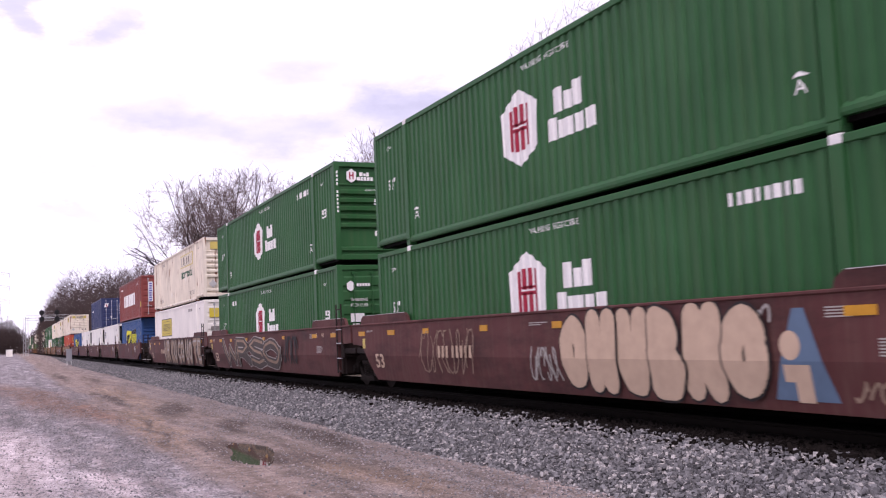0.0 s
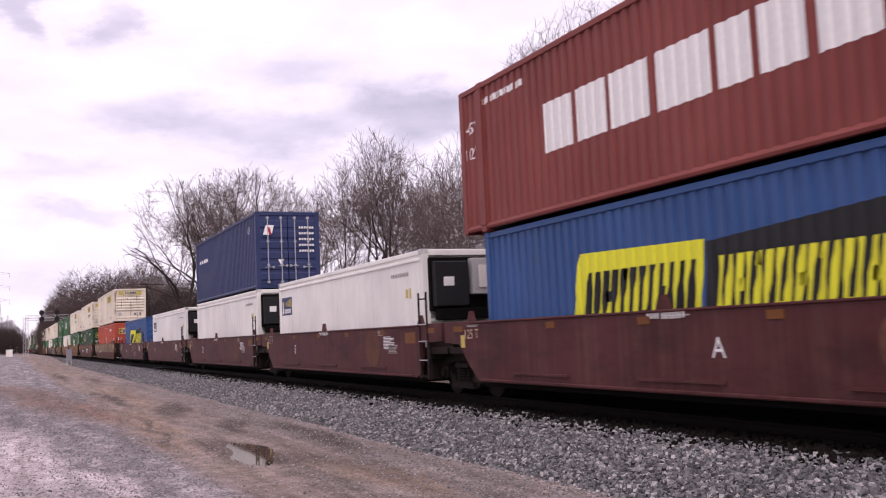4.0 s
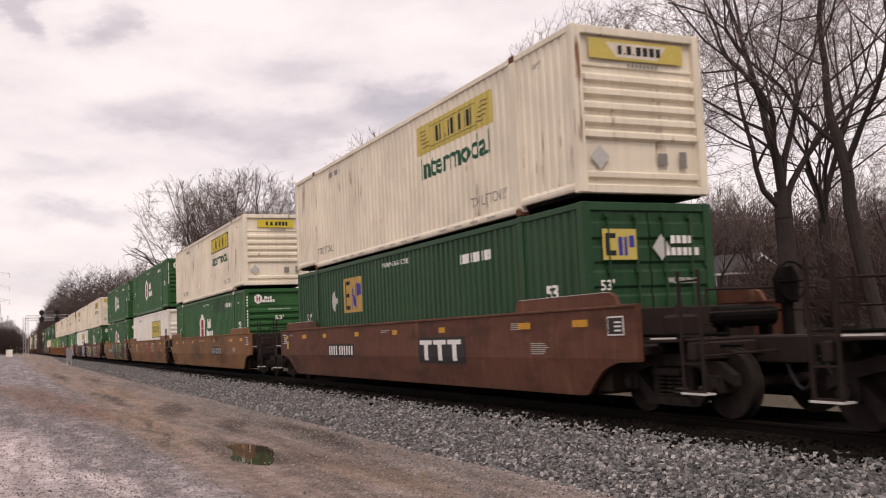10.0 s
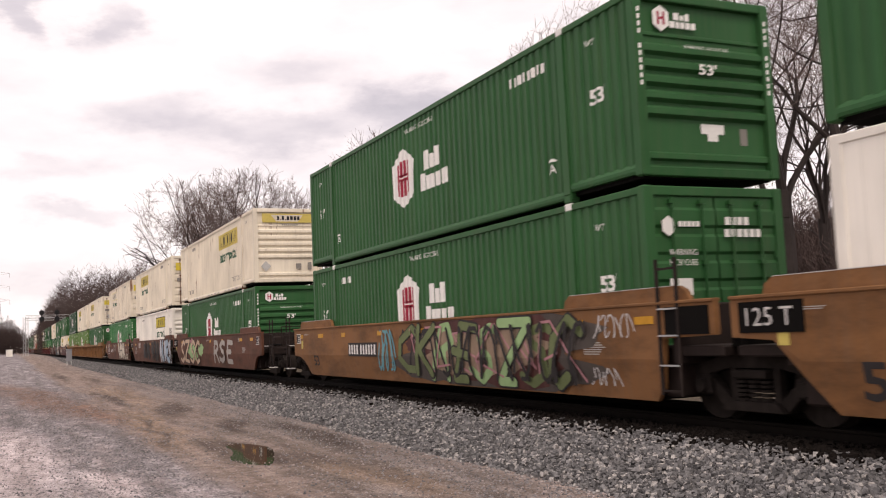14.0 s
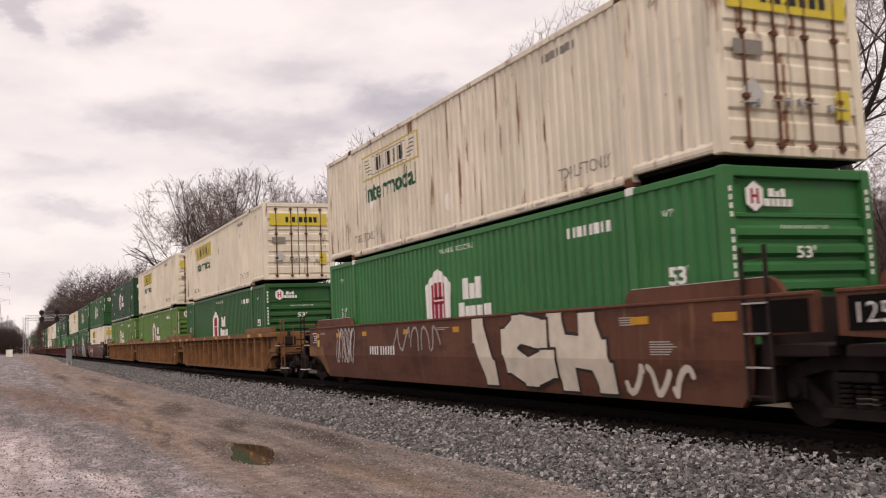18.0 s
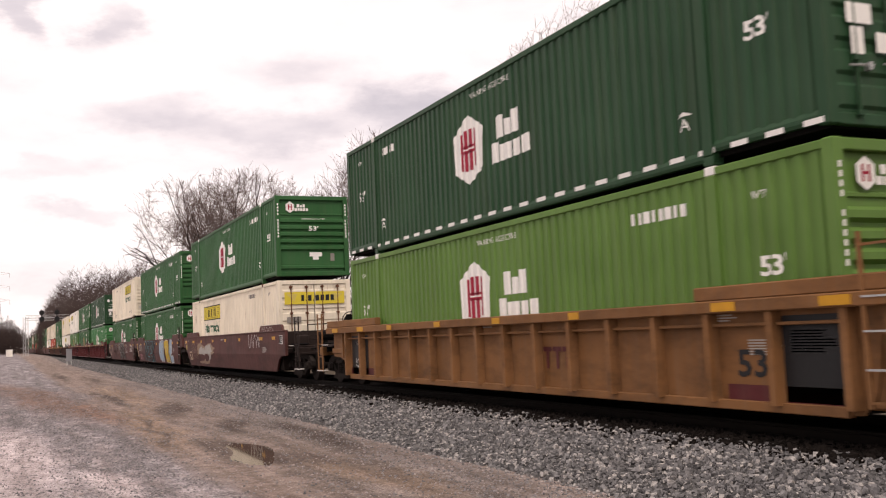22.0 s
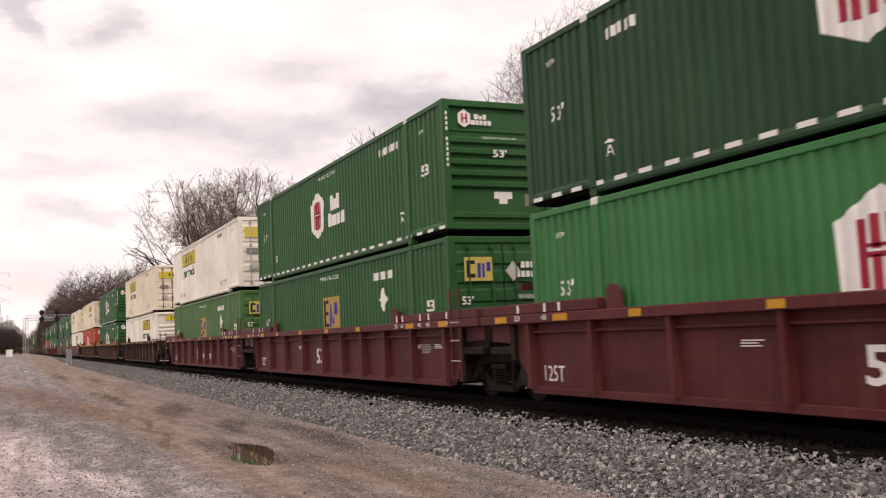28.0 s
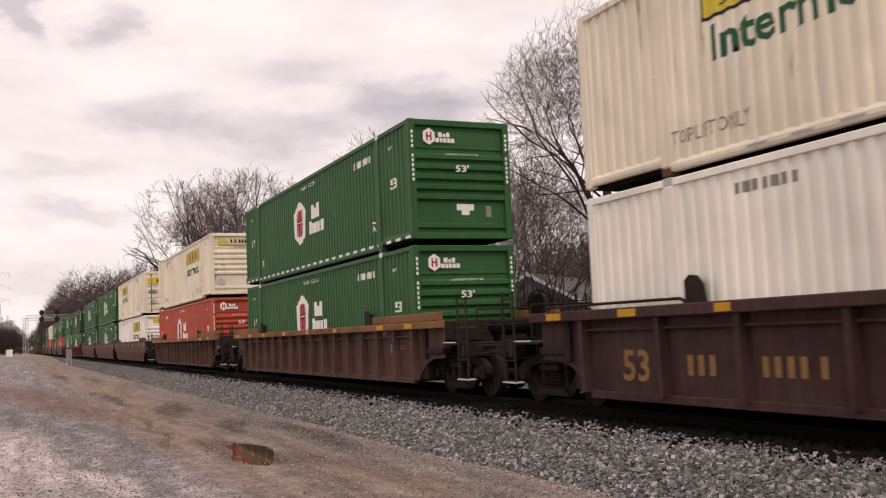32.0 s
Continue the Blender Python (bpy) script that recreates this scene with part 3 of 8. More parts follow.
def container(s):
    """A steel box. s: body paint, size, near end (front or doors), marks. Its origin is under its middle; -y is the leading end."""
    w, L, h = s.get("w", WIDE), s.get("L", 16.154), s.get("h", HIGH)
    half, post = L / 2, (6.08 if L > 14.2 else (5.99 if L > 13 else 0))
    mat = M[s["mat"]]
    ob = thing("shipping_container", s["label"], "container", s.get("group", "containers on the train"))
    ribbed = s.get("ribbed", True)
    x = -w / 2 + 0.02
    b = {"ob": ob, "half": half, "post": post, "x": x, "ribbed": ribbed, "w": w, "h": h}
    z0, z1 = (0.20 if L > 14.2 else 0.16), h - 0.11
    lift_z = 0.105 if L > 14.2 else 0.0
    key = (s["mat"], w, L, h, ribbed)
    for sx in (-1, 1):
        if ribbed:
            part("side_panel", shared(("side_panel", sx, *key), lambda: pressed_sheet(half, post, z0, z1, sx * (w / 2 - 0.02), sx), mat), mat, ob)
        else:
            part("side_panel", shared(("side_panel", sx, *key), lambda: bm_of((min(sx * (w / 2 - 0.02), sx * (w / 2 - 0.06)), max(sx * (w / 2 - 0.02), sx * (w / 2 - 0.06)), -half + 0.1, half - 0.1, z0, z1)), mat), mat, ob)

        def top_rail():
            bm = bmesh.new()
            bevel_box(bm, *sorted((sx * (w / 2 - 0.07), sx * (w / 2))), -half + 0.02, half - 0.02, h - 0.12, h - 0.012, 0.012)
            return bm

        def low_rail(y0, y1, up):
            bm = bmesh.new()
            prism(bm, ((sx * (w / 2 - 0.015), 0.06 + up), (sx * (w / 2), 0.10 + up), (sx * (w / 2), z0 - 0.05 + up), (sx * (w / 2 - 0.03), z0 + 0.01 + up), (sx * (w / 2 - 0.12), z0 + 0.01 + up), (sx * (w / 2 - 0.12), 0.06 + up)), "y", y0, y1)
            return bm
        part("top_rail", shared(("top_rail", sx, *key), top_rail, mat), mat, ob)
        reach = post + 0.1 if lift_z else half - 0.05
        part("bottom_rail", shared(("bottom_rail", sx, *key), lambda: low_rail(-reach, reach, 0.0), mat), mat, ob)
        for sy in (-1, 1):
            def corner():
                bm = bmesh.new()
                bevel_box(bm, *sorted((sx * (w / 2 - 0.16), sx * w / 2)), *sorted((sy * (half - 0.16), sy * half)), 0.02 + lift_z, h, 0.02)
                return bm
            if lift_z and (sx < 0 or sy < 0):
                part("end_rail", shared(("end_rail", sx, sy, *key), lambda: low_rail(*sorted((sy * (post + 0.1), sy * (half - 0.05))), lift_z), mat), mat, ob)
            part("corner_post", shared(("corner_post", sx, sy, *key), corner, mat), mat, ob)
            if post:
                def lift():
                    bm = bmesh.new()
                    bevel_box(bm, *sorted((sx * (w / 2 - 0.1), sx * (w / 2 + 0.016))), sy * post - 0.095, sy * post + 0.095, 0.12, h - 0.11, 0.02)
                    return bm
                part("lift_post", shared(("lift_post", sx, sy, *key), lift, mat), mat, ob)
            py = post or half - 0.09
            for top in (0, 1) if sx < 0 or sy < 0 else ():
                def cast():
                    bm = bmesh.new()
                    zc = h - 0.118 if top else 0.0
                    bevel_box(bm, *sorted((sx * (w / 2 - 0.16), sx * (w / 2 + 0.01))), sy * py - 0.09, sy * py + 0.09, zc, zc + 0.122, 0.012)
                    return bm
                ck = s.get("cast_top", s.get("cast", s["mat"])) if top else s.get("cast", s["mat"])
                part("corner_casting", shared(("corner_casting", sx, sy, top, ck, *key), cast, M[ck]), M[ck], ob)

    if not ribbed:
        def seams():
            bm = bmesh.new()
            n = int(L / 0.41)
            for i in range(1, n):
                u = -half + i * L / n
                box(bm, -w / 2 + 0.0172, -w / 2 + 0.0205, u - 0.014, u + 0.014, z0 + 0.02, z1 - 0.02)
            return bm
        tagged(part("wall_seams", shared(("wall_seams", *key), seams, mat), mat, ob, "faint upright seams"), kind="stuff")

    def roof():
        bm = bm_of((-w / 2 + 0.06, w / 2 - 0.06, -half + 0.1, half - 0.1, h - 0.05, h - 0.03))
        return bm
    part("roof_panel", shared(("roof_panel", *key), roof, mat), mat, ob)
    part("floor_pan", shared(("floor_pan", w, L), lambda: bm_of((-w / 2 + 0.1, w / 2 - 0.1, -half + 0.1, half - 0.1, 0.10, 0.20)), M["under"]), M["under"], ob)
    near = s.get("near", "front")
    for sy in (-1, 1):
        kind = near if sy < 0 else ("doors" if near == "front" else "front")
        turn = Matrix.Translation((0, sy * (half - 0.05), 0)) @ pose(0, 0, 0, 0, 0, 0 if sy < 0 else 180)

        def header(za, zb):
            bm = bmesh.new()
            bevel_box(bm, -w / 2 + 0.155, w / 2 - 0.155, -0.04, 0.08, za, zb, 0.015)
            return bm
        part("end_header", shared(("end_header", *key), lambda: header(h - 0.15, h - 0.005), mat), mat, ob, "", turn)
        part("end_sill", shared(("end_sill", *key), lambda: header(0.03 + lift_z * 0.9, 0.175 + lift_z * 0.9), mat), mat, ob, "", turn)
        if kind == "front":
            part("end_wall", shared(("end_wall", *key), lambda: front_wall(w, h), mat), mat, ob, "", turn)
        else:
            dw, dh = w / 2 - 0.155, h - 0.34
            for k in (-1, 1):
                dm = turn @ Matrix.Translation((k * (w / 2 - 0.15), 0.02, 0.185)) @ Matrix.Diagonal((-k, 1, 1, 1))
                dr = part("door", shared(("door", *key), lambda: door_leaf(dw, dh), mat), mat, ob, "", dm)
                for q in (0.28, 0.76) if sy < 0 else ():
                    bk = s.get("bar", s["mat"] if s["mat"][:5] in ("green", "orang") else "galv")
                    br = M[bk]
                    part("locking_bar", shared(("locking_bar", dh, bk), lambda: lock_bar(dh), br), br, dr, "", Matrix.Translation((dw * q, 0, 0)))
                    part("door_handle", shared(("door_handle",), handle_bm, M["galv"]), M["galv"], dr, "", Matrix.Translation((dw * q - 0.1, 0, 0.62 + (0.05 if q > 0.5 else 0))))
                for q in (0.2, 0.9, 1.7, 2.35) if sy < 0 else ():
                    part("hinge", shared(("hinge", s["mat"]), lambda: bm_of((-0.09, 0.04, -0.06, 0.0, -0.05, 0.05)), mat), mat, dr, "", Matrix.Translation((0, 0, q)))
    b["y_end"] = -half
    return b


def number_bars(b, u, z, mat="ink_white", n=7, h=0.2):
    side_mark(b, "number_strip", bars([0.11] * n, h, 0.05), M[mat], u, z)


def hub_side(b, lower=False, dashes=False, fl=True):
    """White six-sided badge with a red figure, two rows of plain white bars beside it, and the standing marks."""
    hexa = [(-0.64, 0.36), (-0.46, 0.46), (0, 0.71), (0.46, 0.46), (0.64, 0.36), (0.60, -0.42), (0.42, -0.50), (0, -0.70), (-0.42, -0.50), (-0.60, -0.42)]
    badge = side_mark(b, "badge", poly_bm(hexa), M["ink_white"], 0.87, 1.57, "white six-sided badge with a red figure")
    bb = dict(b, ob=badge, x=b["x"] - 0.004)
    side_mark(bb, "figure", quad_bm((-0.34, -0.24, -0.38, 0.36), (-0.16, -0.06, 0.03, 0.40), (-0.16, -0.06, -0.42, -0.03), (0.06, 0.16, 0.03, 0.40), (0.06, 0.16, -0.42, -0.03), (0.24, 0.34, -0.36, 0.38), (-0.24, 0.24, -0.06, 0.0), (-0.24, 0.24, 0.05, 0.09)), M["ink_red"], 0.87, 1.57)
    side_mark(b, "name_strip", bars([0.27, 0.24, 0.26], 0.42, 0.06, [1, 0.72, 1]), M["ink_white"], -0.72, 1.76)
    side_mark(b, "name_strip", bars([0.32, 0.17, 0.25, 0.25, 0.26], 0.38, 0.045, [1, 0.8, 0.8, 0.8, 0.85]), M["ink_white"], -0.78, 1.30)
    side_mark(b, "lettering", text_bm("WARNING HIGH CUBE", 0.105, 1.55), M["ink_white"], -0.05, 2.60)
    for u in (7.05, -7.05):
        side_mark(b, "lettering", text_bm("53'", 0.26, 0.42), M["ink_white"], u, 1.55)
        side_mark(b, "lettering", text_bm("WTP", 0.10, 0.26), M["ink_white"], u + 0.15, 2.42)
    for u in (5.62, -5.62):
        side_mark(b, "lettering", text_bm("A", 0.17), M["ink_white"], u, 0.64)
        side_mark(b, "roof_mark", poly_bm([(-0.15, 0.0), (0.15, 0.0), (0.0, 0.06)]), M["ink_white"], u, 0.76)
    number_bars(b, 5.2 if fl else -4.9, 2.42, n=5 if fl else 8, h=0.17)
    if dashes:
        bd = dict(b, ribbed=False, x=-b["w"] / 2)
        side_mark(bd, "reflective_strip", quad_bm(*[(i * 0.6 - 7.9, i * 0.6 - 7.9 + 0.3, -0.035, 0.035) for i in range(27)]), M["ink_white"], 0, 0.19)


def hub_front(b):
    y = b["y_end"] - 0.001
    hexa = [(0.17 * math.cos(radians(a + 30)), 0.2 * math.sin(radians(a + 30))) for a in range(0, 360, 60)]
    bd = end_mark(b, "badge", poly_bm(hexa), M["ink_white"], -0.76, 2.50, y + 0.045)
    end_mark(b, "figure", quad_bm((-0.07, -0.03, -0.1, 0.1), (0.03, 0.07, -0.1, 0.1), (-0.03, 0.03, -0.015, 0.02)), M["ink_red"], -0.76, 2.50, y + 0.041, "", bd)
    end_mark(b, "name_strip", bars([0.1, 0.07, 0.08], 0.11, 0.02, [1, 0.7, 1]), M["ink_white"], -0.38, 2.55, y + 0.045)
    end_mark(b, "name_strip", bars([0.1, 0.06, 0.08, 0.08, 0.08], 0.1, 0.02), M["ink_white"], -0.36, 2.42, y + 0.045)
    end_mark(b, "lettering", text_bm("WARNING HIGH CUBE", 0.07, 0.85), M["ink_white"], 0.05, 2.09, y + 0.028)
    end_mark(b, "lettering", text_bm("53'", 0.17, 0.34), M["ink_white"], 0.05, 1.77, y + 0.025)
    end_mark(b, "sticker", quad_bm((-0.22, 0.22, -0.02, 0.13), (-0.1, 0.1, -0.13, -0.02)), M["ink_white"], 0.12, 0.82, y + 0.095)
    end_mark(b, "sticker", quad_bm((-0.07, 0.07, -0.13, 0.13)), M["ink_grey"], 0.72, 0.78, y + 0.095)
    for x in (-1, 1):
        end_mark(b, "number_strip", quad_bm(*[(-0.024, 0.024, -0.11 * i - 0.07, -0.11 * i) for i in range(4)], *[(-0.024, 0.024, -0.11 * i - 0.62, -0.11 * i - 0.55) for i in range(6)]), M["ink_white"], x * (b["w"] / 2 - 0.09), 2.62, y - 0.003)


def hub_doors(b):
    y = b["y_end"] - 0.03
    hexa = [(0.13 * math.cos(radians(a + 30)), 0.15 * math.sin(radians(a + 30))) for a in range(0, 360, 60)]
    end_mark(b, "badge", poly_bm(hexa), M["ink_white"], -0.92, 2.3, y)
    end_mark(b, "name_strip", bars([0.06] * 5, 0.08, 0.02), M["ink_white"], -0.55, 2.33, y)
    end_mark(b, "number_strip", bars([0.09] * 4, 0.12, 0.03), M["ink_white"], 0.35, 2.38, y)
    end_mark(b, "number_strip", bars([0.09] * 6, 0.12, 0.03), M["ink_white"], 0.45, 2.2, y)
    end_mark(b, "lettering", text_bm("WARNING", 0.09, 0.5), M["ink_white"], -0.68, 1.92, y)
    end_mark(b, "lettering", text_bm("HIGH CUBE", 0.09, 0.5), M["ink_white"], -0.68, 1.77, y)
    for x, z, w2, h2, k in ((-0.75, 1.42, 0.2, 0.12, "ink_white"), (-0.8, 1.1, 0.1, 0.16, "ink_white"), (-0.4, 1.1, 0.1, 0.12, "ink_white"), (0.5, 1.0, 0.2, 0.12, "ink_white"), (0.95, 1.0, 0.14, 0.14, "yellow_old")):
        end_mark(b, "sticker", quad_bm((-w2, w2, -h2, h2)), M[k], x, z, y)


def wing_panel(b, u, z, w, h, mat, old):
    """A yellow sign with a black rim, winged ends and plain black bars for its name."""
    rim = side_mark(b, "sign_rim", quad_bm((-w / 2, w / 2, -h / 2, h / 2)), M["black" if not old else "yellow_old"], u, z, "black-rimmed yellow sign with winged ends")
    bb = dict(b, ob=rim, x=b["x"] - 0.004)
    e = 0.045
    side_mark(bb, "sign_face", quad_bm((-w / 2 + e, w / 2 - e, -h / 2 + e, h / 2 - e)), M[mat], u, z)
    bb = dict(b, ob=rim, x=b["x"] - 0.008)
    k = 0.62 if h < 0.8 else 0.78
    slabs, x = [], -1.42 * k
    for ch in (0.30, 0, 0.34, 0, 0.40, 0.40, 0.42, 0.36):
        if ch:
            slabs += [(x, x + 0.10 * k, -0.27 * k, 0.27 * k), (x + ch * k - 0.10 * k, x + ch * k, -0.27 * k, 0.27 * k)]
            x += (ch + 0.09) * k
        else:
            slabs.append((x - 0.02 * k, x + 0.06 * k, -0.27 * k, -0.19 * k))
            x += 0.14 * k
    side_mark(bb, "name_strip", quad_bm(*slabs), M["black"], u, z)
    wings = []
    for s in (-1, 1):
        for i in range(5):
            q = -h * 0.30 + i * h * 0.14
            a, c = w / 2 - 0.12 - (4 - i) * 0.05, w / 2 - 0.62 + i * 0.03
            wings.append((min(s * a, s * c), max(s * a, s * c), q, q + 0.02))
    wings += [(-w * 0.30, w * 0.30, h * 0.33, h * 0.35), (-w * 0.30, w * 0.30, -h * 0.36, -h * 0.34)]
    side_mark(bb, "wing_mark", quad_bm(*wings), M["black"], u, z)


def jb_side(b, front_near, old=True, inter=True, big=False, blank=False, at=None):
    s = -1 if front_near else 1
    u = s * 3.42 if at is None else at
    if big:
        wing_panel(b, u, 1.85, 3.75, 1.0, "yellow", False)
    elif not blank:
        wing_panel(b, u, 2.22, 3.55, 0.64, "yellow_old" if old else "yellow", old)
    else:
        wing_panel(b, u, 2.22, 3.55, 0.64, "cream", True)
    if inter:
        side_mark(b, "lettering", text_bm("Intermodal", 0.48, 3.3), M["ink_green"], u, 1.58, "dark green lettering")
    rail_marks = dict(b, ribbed=False, x=-b["w"] / 2)
    side_mark(rail_marks, "small_print", quad_bm(*[(i * 0.72 - 7.4, i * 0.72 - 7.4 + 0.34, -0.016, 0.018) for i in range(3, 18) if i % 5 != 3]), M["spray_grey"], 0, 0.115)
    if not big:
        for v in (-4.9, 5.2):
            side_mark(b, "lettering", text_bm("TOP LIFT ONLY", 0.2, 1.5), M["ink_grey"], v, 0.5, "grey stencilled lettering")
    number_bars(b, -4.3 * s, 2.55, "ink_grey", 7, 0.14)
    side_mark(b, "lettering", text_bm("WTP", 0.12, 0.3), M["ink_grey"], -6.9, 2.5)
    for v in (1.3, -0.2):
        side_mark(b, "placard_holder", poly_bm([(0, -0.2), (0.17, 0), (0, 0.2), (-0.17, 0)]), M["cream" if old else "white"], v * s * 3 + 0.8, 0.7 + 0.6 * (v > 0))


def jb_front(b, yellow=False):
    y = b["y_end"] + 0.044
    end_mark(b, "sign_face", quad_bm((-0.95, 0.95, -0.17, 0.17)) if not yellow else quad_bm((-0.72, 0.72, -0.15, 0.15)), M["yellow" if yellow else "yellow_old"], 0.0, 2.53, y + 0.001, "yellow name sign" if yellow else "faded yellow name sign with a pale middle")
    if not yellow:
        end_mark(b, "sign_middle", poly_bm([(-0.62, 0.12), (-0.42, -0.13), (0.42, -0.13), (0.62, 0.12)]), M["spray_pale"], 0.0, 2.53, y - 0.002)
    end_mark(b, "name_strip", bars([0.08, 0.03, 0.09, 0.03, 0.1, 0.1, 0.1, 0.09], 0.15, 0.035, [1, 0.2, 1, 0.2, 1, 1, 1, 1]), M["black"], 0.05, 2.53, y - 0.004)
    end_mark(b, "number_strip", bars([0.05] * 8, 0.06, 0.03), M["ink_grey"], 0.1, 2.28, y)
    for x in (-0.85,):
        end_mark(b, "placard", poly_bm([(0, -0.2), (0.19, 0), (0, 0.2), (-0.19, 0)]), M["grey_eq"], x, 0.72, y)
    end_mark(b, "sticker", quad_bm((-0.1, 0.1, -0.1, 0.1), (0.35, 0.5, -0.14, 0.14)), M["ink_grey"], 0.4, 0.72, y)


def jb_doors(b):
    y = b["y_end"] - 0.027
    end_mark(b, "sign_face", quad_bm((-1.06, -0.02, -0.21, 0.21), (0.02, 1.06, -0.21, 0.21)), M["yellow"], 0, 2.28, y, "yellow name sign across both doors")
    end_mark(b, "name_strip", bars([0.1, 0.04, 0.12, 0.04, 0.13, 0.13, 0.13, 0.12], 0.2, 0.05, [1, 0.2, 1, 0.2, 1, 1, 1, 1]), M["black"], 0.1, 2.28, y - 0.004)
    for s in (-1, 1):
        end_mark(b, "wing_mark", poly_bm([(s * 1.0, 0.14), (s * 0.62, 0.14), (s * 0.72, -0.12)]), M["yellow_old"], 0, 2.28, y - 0.003)
    end_mark(b, "placard", poly_bm([(0, -0.22), (0.2, 0), (0, 0.22), (-0.2, 0)]), M["grey_eq"], -0.72, 0.95, y)
    end_mark(b, "sticker", quad_bm((-0.13, 0.13, -0.2, 0.2)), M["yellow"], 0.88, 0.86, y)
    end_mark(b, "sticker", quad_bm((-0.25, 0.25, -0.1, 0.1)), M["ink_grey"], -0.75, 1.55, y)


def emp_side(b, u, z, size=1.4, plate="yellow_old"):
    sq = side_mark(b, "sign_face", quad_bm((-size / 2, size / 2, -0.46, 0.46)), M[plate], u, z, "yellow square sign with black and blue bars")
    bb = dict(b, ob=sq, x=b["x"] - 0.004)
    k = size / 1.4
    side_mark(bb, "name_strip", quad_bm((-0.6 * k, -0.5 * k, -0.38, 0.38), (-0.5 * k, -0.15 * k, 0.28, 0.38), (-0.5 * k, -0.22 * k, -0.05, 0.05), (-0.5 * k, -0.15 * k, -0.38, -0.28)), M["black"], u, z)
    side_mark(bb, "name_strip", poly_bm([(-0.1 * k, -0.38), (0.0, -0.38), (0.02 * k, 0.2), (-0.08 * k, 0.28)], [(0.0, 0.1), (0.12 * k, -0.3), (0.2 * k, -0.3), (0.06 * k, 0.2)], [(0.2 * k, -0.3), (0.3 * k, -0.38), (0.34 * k, 0.28), (0.26 * k, 0.24)], [(0.36 * k, 0.3), (0.62 * k, 0.26), (0.62 * k, -0.02), (0.36 * k, -0.04)]), M["ink_blue"], u, z)
    side_mark(b, "lettering", text_bm("WARNING HIGH CUBE", 0.11, 1.6), M["ink_white"], 0.0, 2.58)
    for v in (7.05, -7.05):
        side_mark(b, "lettering", text_bm("53'", 0.26, 0.42), M["ink_white"], v, 1.5)
    number_bars(b, -4.2, 2.35, n=9, h=0.19)


def emp_doors(b, mark="53'"):
    y = b["y_end"] - 0.027
    end_mark(b, "sign_face", quad_bm((-0.33, 0.33, -0.25, 0.25)), M["yellow_old"], -0.62, 2.2, y)
    end_mark(b, "name_strip", quad_bm((-0.28, -0.2, -0.18, 0.18), (-0.2, -0.08, 0.1, 0.18), (-0.2, -0.08, -0.18, -0.1)), M["black"], -0.62, 2.2, y - 0.004)
    end_mark(b, "name_strip", quad_bm((-0.03, 0.05, -0.18, 0.12), (0.08, 0.14, -0.18, 0.12), (0.18, 0.28, -0.05, 0.14)), M["ink_blue"], -0.62, 2.2, y - 0.004)
    end_mark(b, "number_strip", bars([0.09] * 4, 0.13, 0.03), M["ink_white"], 0.62, 2.28, y)
    end_mark(b, "number_strip", bars([0.09] * 6, 0.13, 0.03), M["ink_white"], 0.62, 2.08, y)
    end_mark(b, "lettering", text_bm(mark, 0.18), M["ink_white"], -0.9, 1.55, y)
    end_mark(b, "lettering", text_bm("WARNING", 0.1, 0.6), M["ink_white"], 0.6, 1.6, y)
    end_mark(b, "placard", poly_bm([(0, -0.22), (0.18, 0), (0, 0.22), (-0.18, 0)]), M["grey_eq"], 0.2, 2.15, y)


BOXES = {}


def reefer(s):
    """White insulated box with a cooling unit at its leading end."""
    b = container(dict(mat="white_reefer", w=ISO, L=12.192, ribbed=False, near="front", label=s["label"], cast="grey_eq"))
    ob, half, w = b["ob"], b["half"], b["w"]
    y = -half
    for n2, bx, mt, lb in (("unit_frame", (-1.1, 1.1, y - 0.12, y - 0.02, 1.5, 2.7), "under", "dark cooling unit frame"),
                           ("unit_cover", (-0.15, 1.05, y - 0.34, y - 0.12, 1.85, 2.66), "grey_eq", "pale grey cooling unit cover"),
                           ("unit_hatch", (0.0, 0.85, y - 0.37, y - 0.34, 2.0, 2.5), "white", ""),
                           ("fan_box", (-1.05, -0.25, y - 0.30, y - 0.12, 1.6, 2.6), "black", ""),
                           ("fuel_tank", (-1.0, 1.0, y - 0.28, y - 0.12, 1.3, 1.55), "under", ""),
                           ("label_plate", (-0.85, -0.6, y - 0.312, y - 0.30, 2.05, 2.25), "ink_white", "")):
        bm = bmesh.new()
        bevel_box(bm, *bx, 0.02 if bx[3] - bx[2] > 0.05 else 0.004)
        part(n2, bm, M[mt], ob, lb)
    rail2 = bmesh.new()
    bevel_box(rail2, -w / 2 - 0.006, -w / 2 + 0.05, -half + 0.16, half - 0.16, 2.64, 2.71, 0.012)
    part("upper_rail", rail2, M["white_reefer"], ob)
    return b


